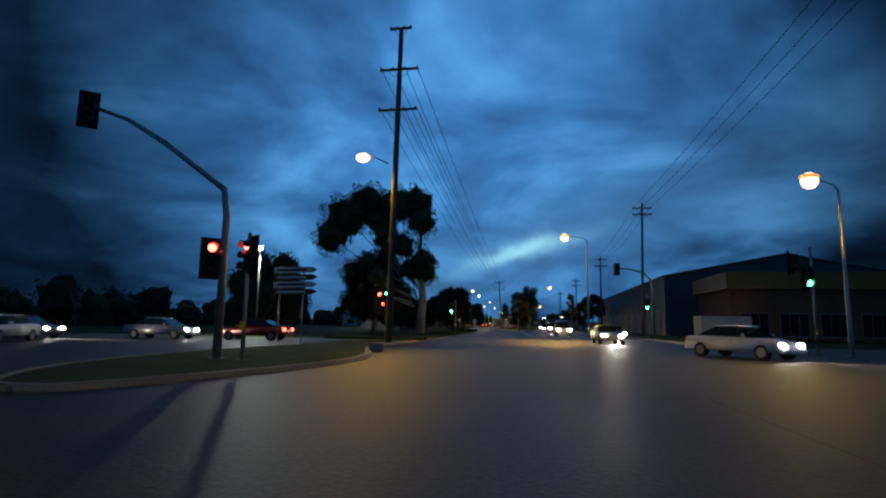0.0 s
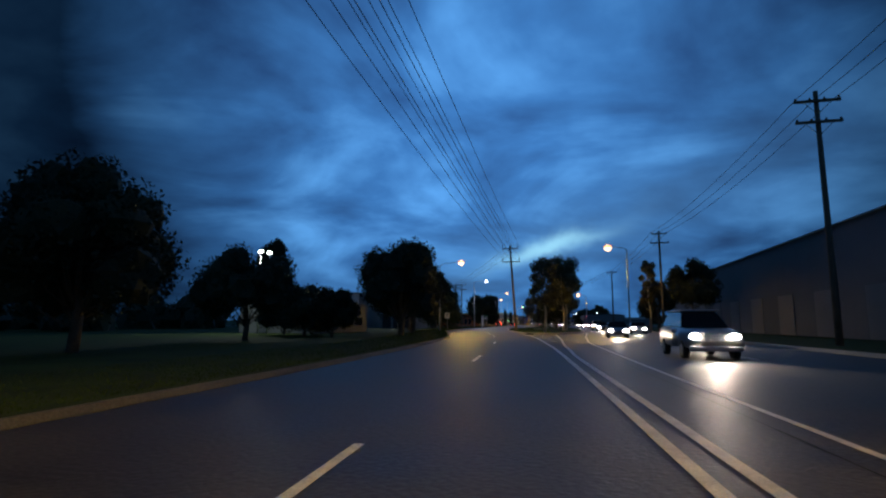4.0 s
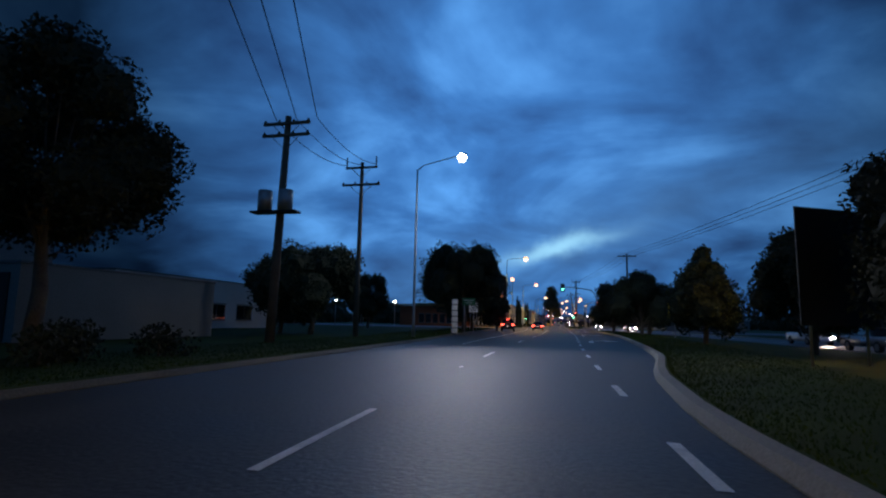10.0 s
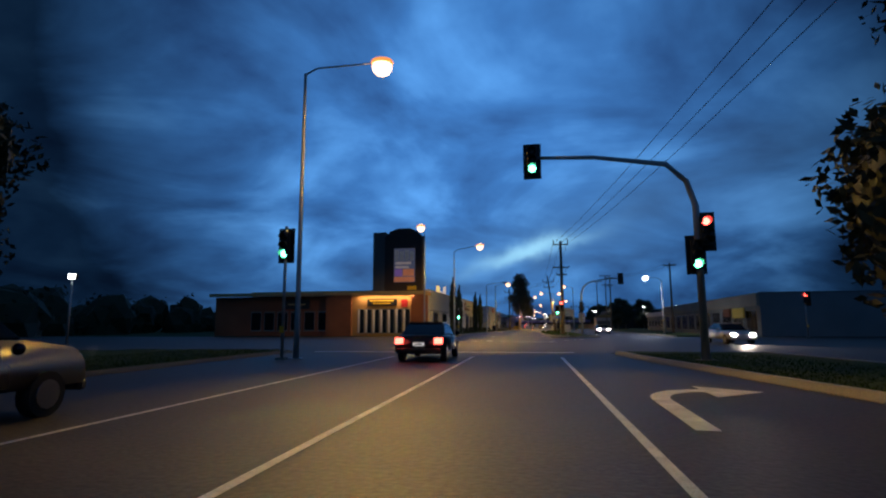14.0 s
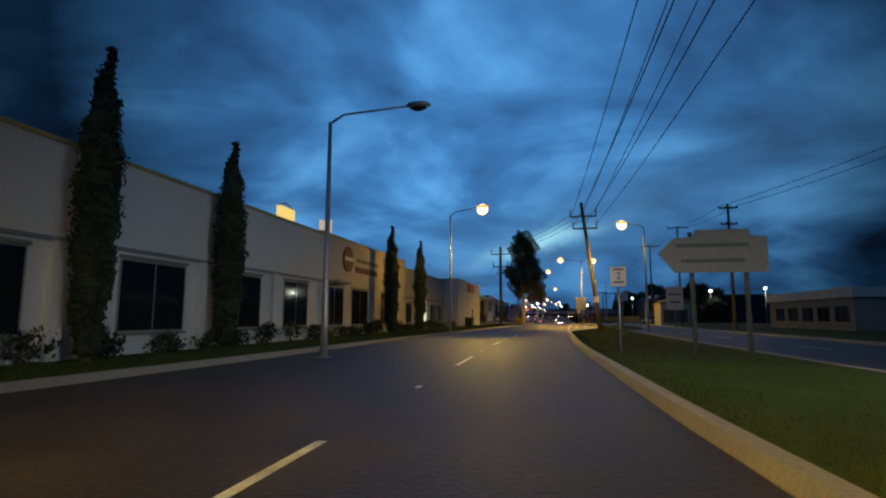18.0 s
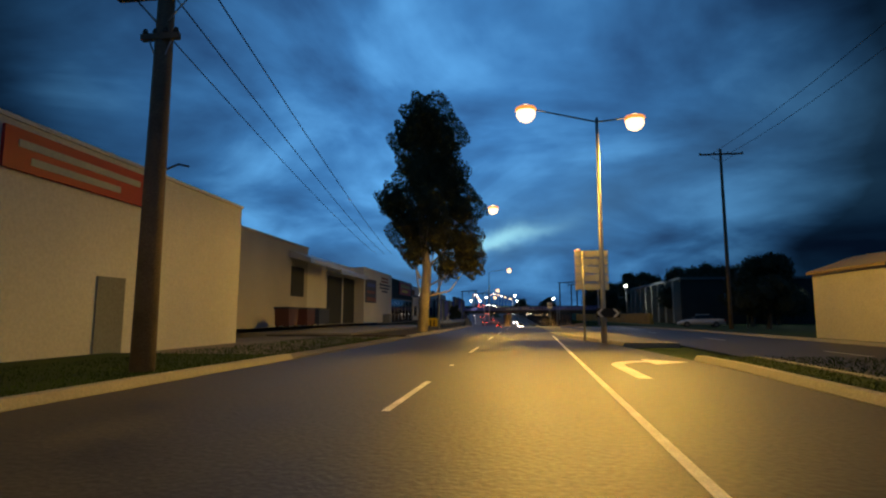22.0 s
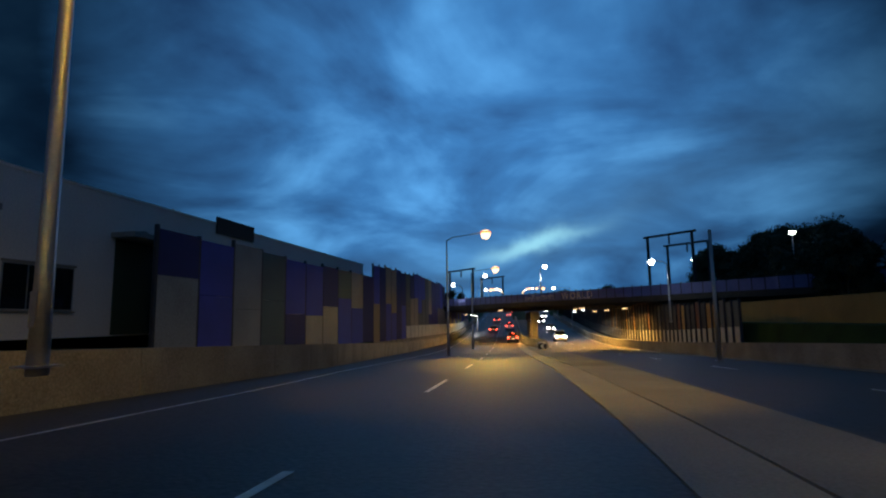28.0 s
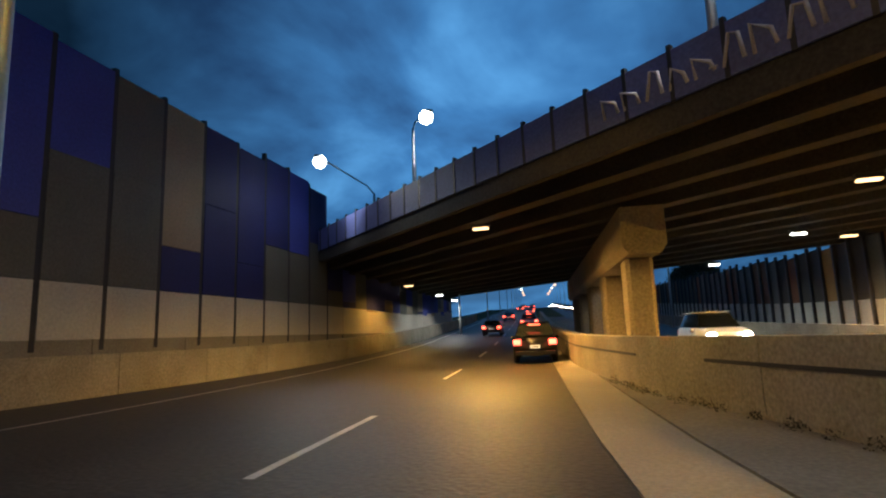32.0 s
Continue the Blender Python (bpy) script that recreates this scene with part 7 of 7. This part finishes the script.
    if shape in ("wagon", "suv"):
        part("brake_light", bx(-0.25, 0.25, -hl + 0.16, -hl + 0.22, zt - 0.12, zt - 0.08), TAIL if lights == "tail" else SIGNRED, top, "high brake light")
    return top


SILVER, WHITEP, BLACKP, REDP, GREYC = car_paint("silver", (0.42, 0.42, 0.43)), car_paint("white", (0.82, 0.82, 0.82), metal=0), car_paint("black", (0.012, 0.013, 0.018)), car_paint("red", (0.16, 0.012, 0.012), 0.4, 0.0), car_paint("grey", (0.12, 0.12, 0.13))


def own(y, off):
    return (ax(y) + off, y)


HD = 4.4
car("station_wagon", own(543.5, 0.1), HD, "wagon", BLACKP, "dark station wagon with its brake lights on in the lane", "tail", z=zr(543))
car("sedan_car", own(572, -3.8), HD, "sedan", BLACKP, "black sedan with glowing tail lights", "tail", z=zr(572))
car("hatchback_car", own(580, -0.3), HD, "suv", SILVER, "silver car with glowing tail lights", "tail", z=zr(580))
car("sedan_car", own(610, -3.8), HD, "sedan", GREYC, "grey sedan with glowing tail lights", "tail", z=zr(610))
car("sedan_car", own(640, -0.4), HD, "sedan", WHITEP, "white sedan with glowing tail lights", "tail", z=zr(640))
car("sports_utility_car", (-22.5, 215.4), 6, "suv", BLACKP, "dark sports utility car braking in the turning lane", "tail")
car("sedan_car", own(231.8, -4.0), 2, "sedan", BLACKP, "black sedan with glowing tail lights at the lights", "tail")
car("sedan_car", (12.3, -20.5), 215, "sedan", WHITEP, "white sedan crossing with its headlights on", "head")
car("hatchback_car", (-16.0, -12.0), 95, "sedan", REDP, "dark red hatchback waiting in the cross street", "both")
car("sedan_car", (-22.5, -13.0), -88, "sedan", SILVER, "silver sedan with glowing headlights in the cross street", "head")
car("sedan_car", (-30.0, -16.5), -88, "sedan", GREYC, "grey sedan with glowing headlights in the cross street", "head")
car("sedan_car", (-25.0, -22.5), 200, "sedan", WHITEP, "white sedan with glowing headlights in the cross street", "head")


def opp(y, f):
    return (OPP_L(y) + (opp_r(y) - OPP_L(y)) * f, y)


for y, f, shape, paint, words in [(-4, 0.34, "sedan", SILVER, "silver sedan"), (12, 0.7, "sedan", SILVER, "silver sedan"), (28, 0.32, "van", WHITEP, "white van"), (46, 0.35, "suv", SILVER, "silver car"), (60, 0.72, "sedan", WHITEP, "white sedan"),
                                  (74, 0.33, "sedan", GREYC, "grey sedan"), (92, 0.7, "sedan", SILVER, "silver sedan"), (108, 0.3, "sedan", BLACKP, "black sedan"), (122, 0.3, "suv", WHITEP, "white car"), (150, 0.7, "sedan", SILVER, "silver sedan"),
                                  (172, 0.3, "sedan", GREYC, "grey sedan"), (186, 0.6, "sedan", WHITEP, "white sedan"), (252, 0.6, "sedan", SILVER, "silver sedan"), (296, 0.4, "sedan", GREYC, "grey sedan"),
                                  (545, 0.35, "suv", WHITEP, "white car"), (575, 0.4, "sedan", GREYC, "grey sedan"), (600, 0.3, "suv", BLACKP, "dark car"), (630, 0.6, "sedan", SILVER, "silver sedan")]:
    p = opp(y, f)
    turn = math.degrees(math.atan2(-(OPP_L(y + 4) - OPP_L(y - 4)), 8))
    car("oncoming_car", p, 180 + turn, shape, paint, words + " with glowing headlights in the oncoming lanes", "head", z=zr(y))
car("parked_car", (4.0, 414.0), 80, "sedan", WHITEP, "white car parked beside the dark hall", "none")
car("parked_car", (-35.8, 417.0), 8, "sedan", GREYC, "dark car parked before the glass store", "none")
car("parked_car", (-35.9, 424.0), 8, "suv", SILVER, "silver car parked before the glass store", "none")


# ---- the road beyond ----
for k in range(9):
    y = 575 + k * 36
    for s in (-7.5, 13.5):
        zb = zr(y)
        street_lamp((ax(y) + s * 0.72, y, zb + 9.5), (ax(y) + s, y), "warm" if k % 3 else "white", power=700 if k < 3 else 0.01, zbase=zb)
for k in range(14):
    y = 660 + k * 24
    x = ax(y) + (-3.6 if k % 2 else -0.2)
    car("distant_car", (x, y), HD, "sedan", GREYC, "distant car with glowing tail lights on the far road", "tail", z=zr(y))
    p = opp(y, 0.4)
    car("distant_car", p, 180 + HD, "sedan", SILVER, "distant car with glowing headlights on the far road", "head", z=zr(y))


def far_trees():
    """Dark tree belts that close the view on both sides and beyond."""
    rng = np.random.default_rng(5)
    for name, x0, x1, y0, y1, hh in (("west", -125, -78, -140, 620, 8.0), ("east", 72, 120, -140, 620, 8.5), ("south", -300, 300, -260, -200, 9.0)):
        blobs = []
        n = 150
        for k in range(n):
            x, y = rng.uniform(x0, x1), y0 + (y1 - y0) * (k + rng.random()) / n
            r = rng.uniform(3.0, 5.2)
            h = hh * rng.uniform(0.5, 1.0)
            blobs += [(x, y, h - r * 0.6, r), (x + rng.uniform(-3, 3), y + rng.uniform(-3, 3), 1.8, r * 1.1)]
        top = thing("tree_belt", (0, 0, 0), 0, "distant belt of dark trees behind the houses", "trees", kind="stuff")
        leaves(rng, blobs, 26000, 0.54, "crown", LEAF, top)
        inner_crown(rng, blobs, LEAF, top, 0.85)


far_trees()
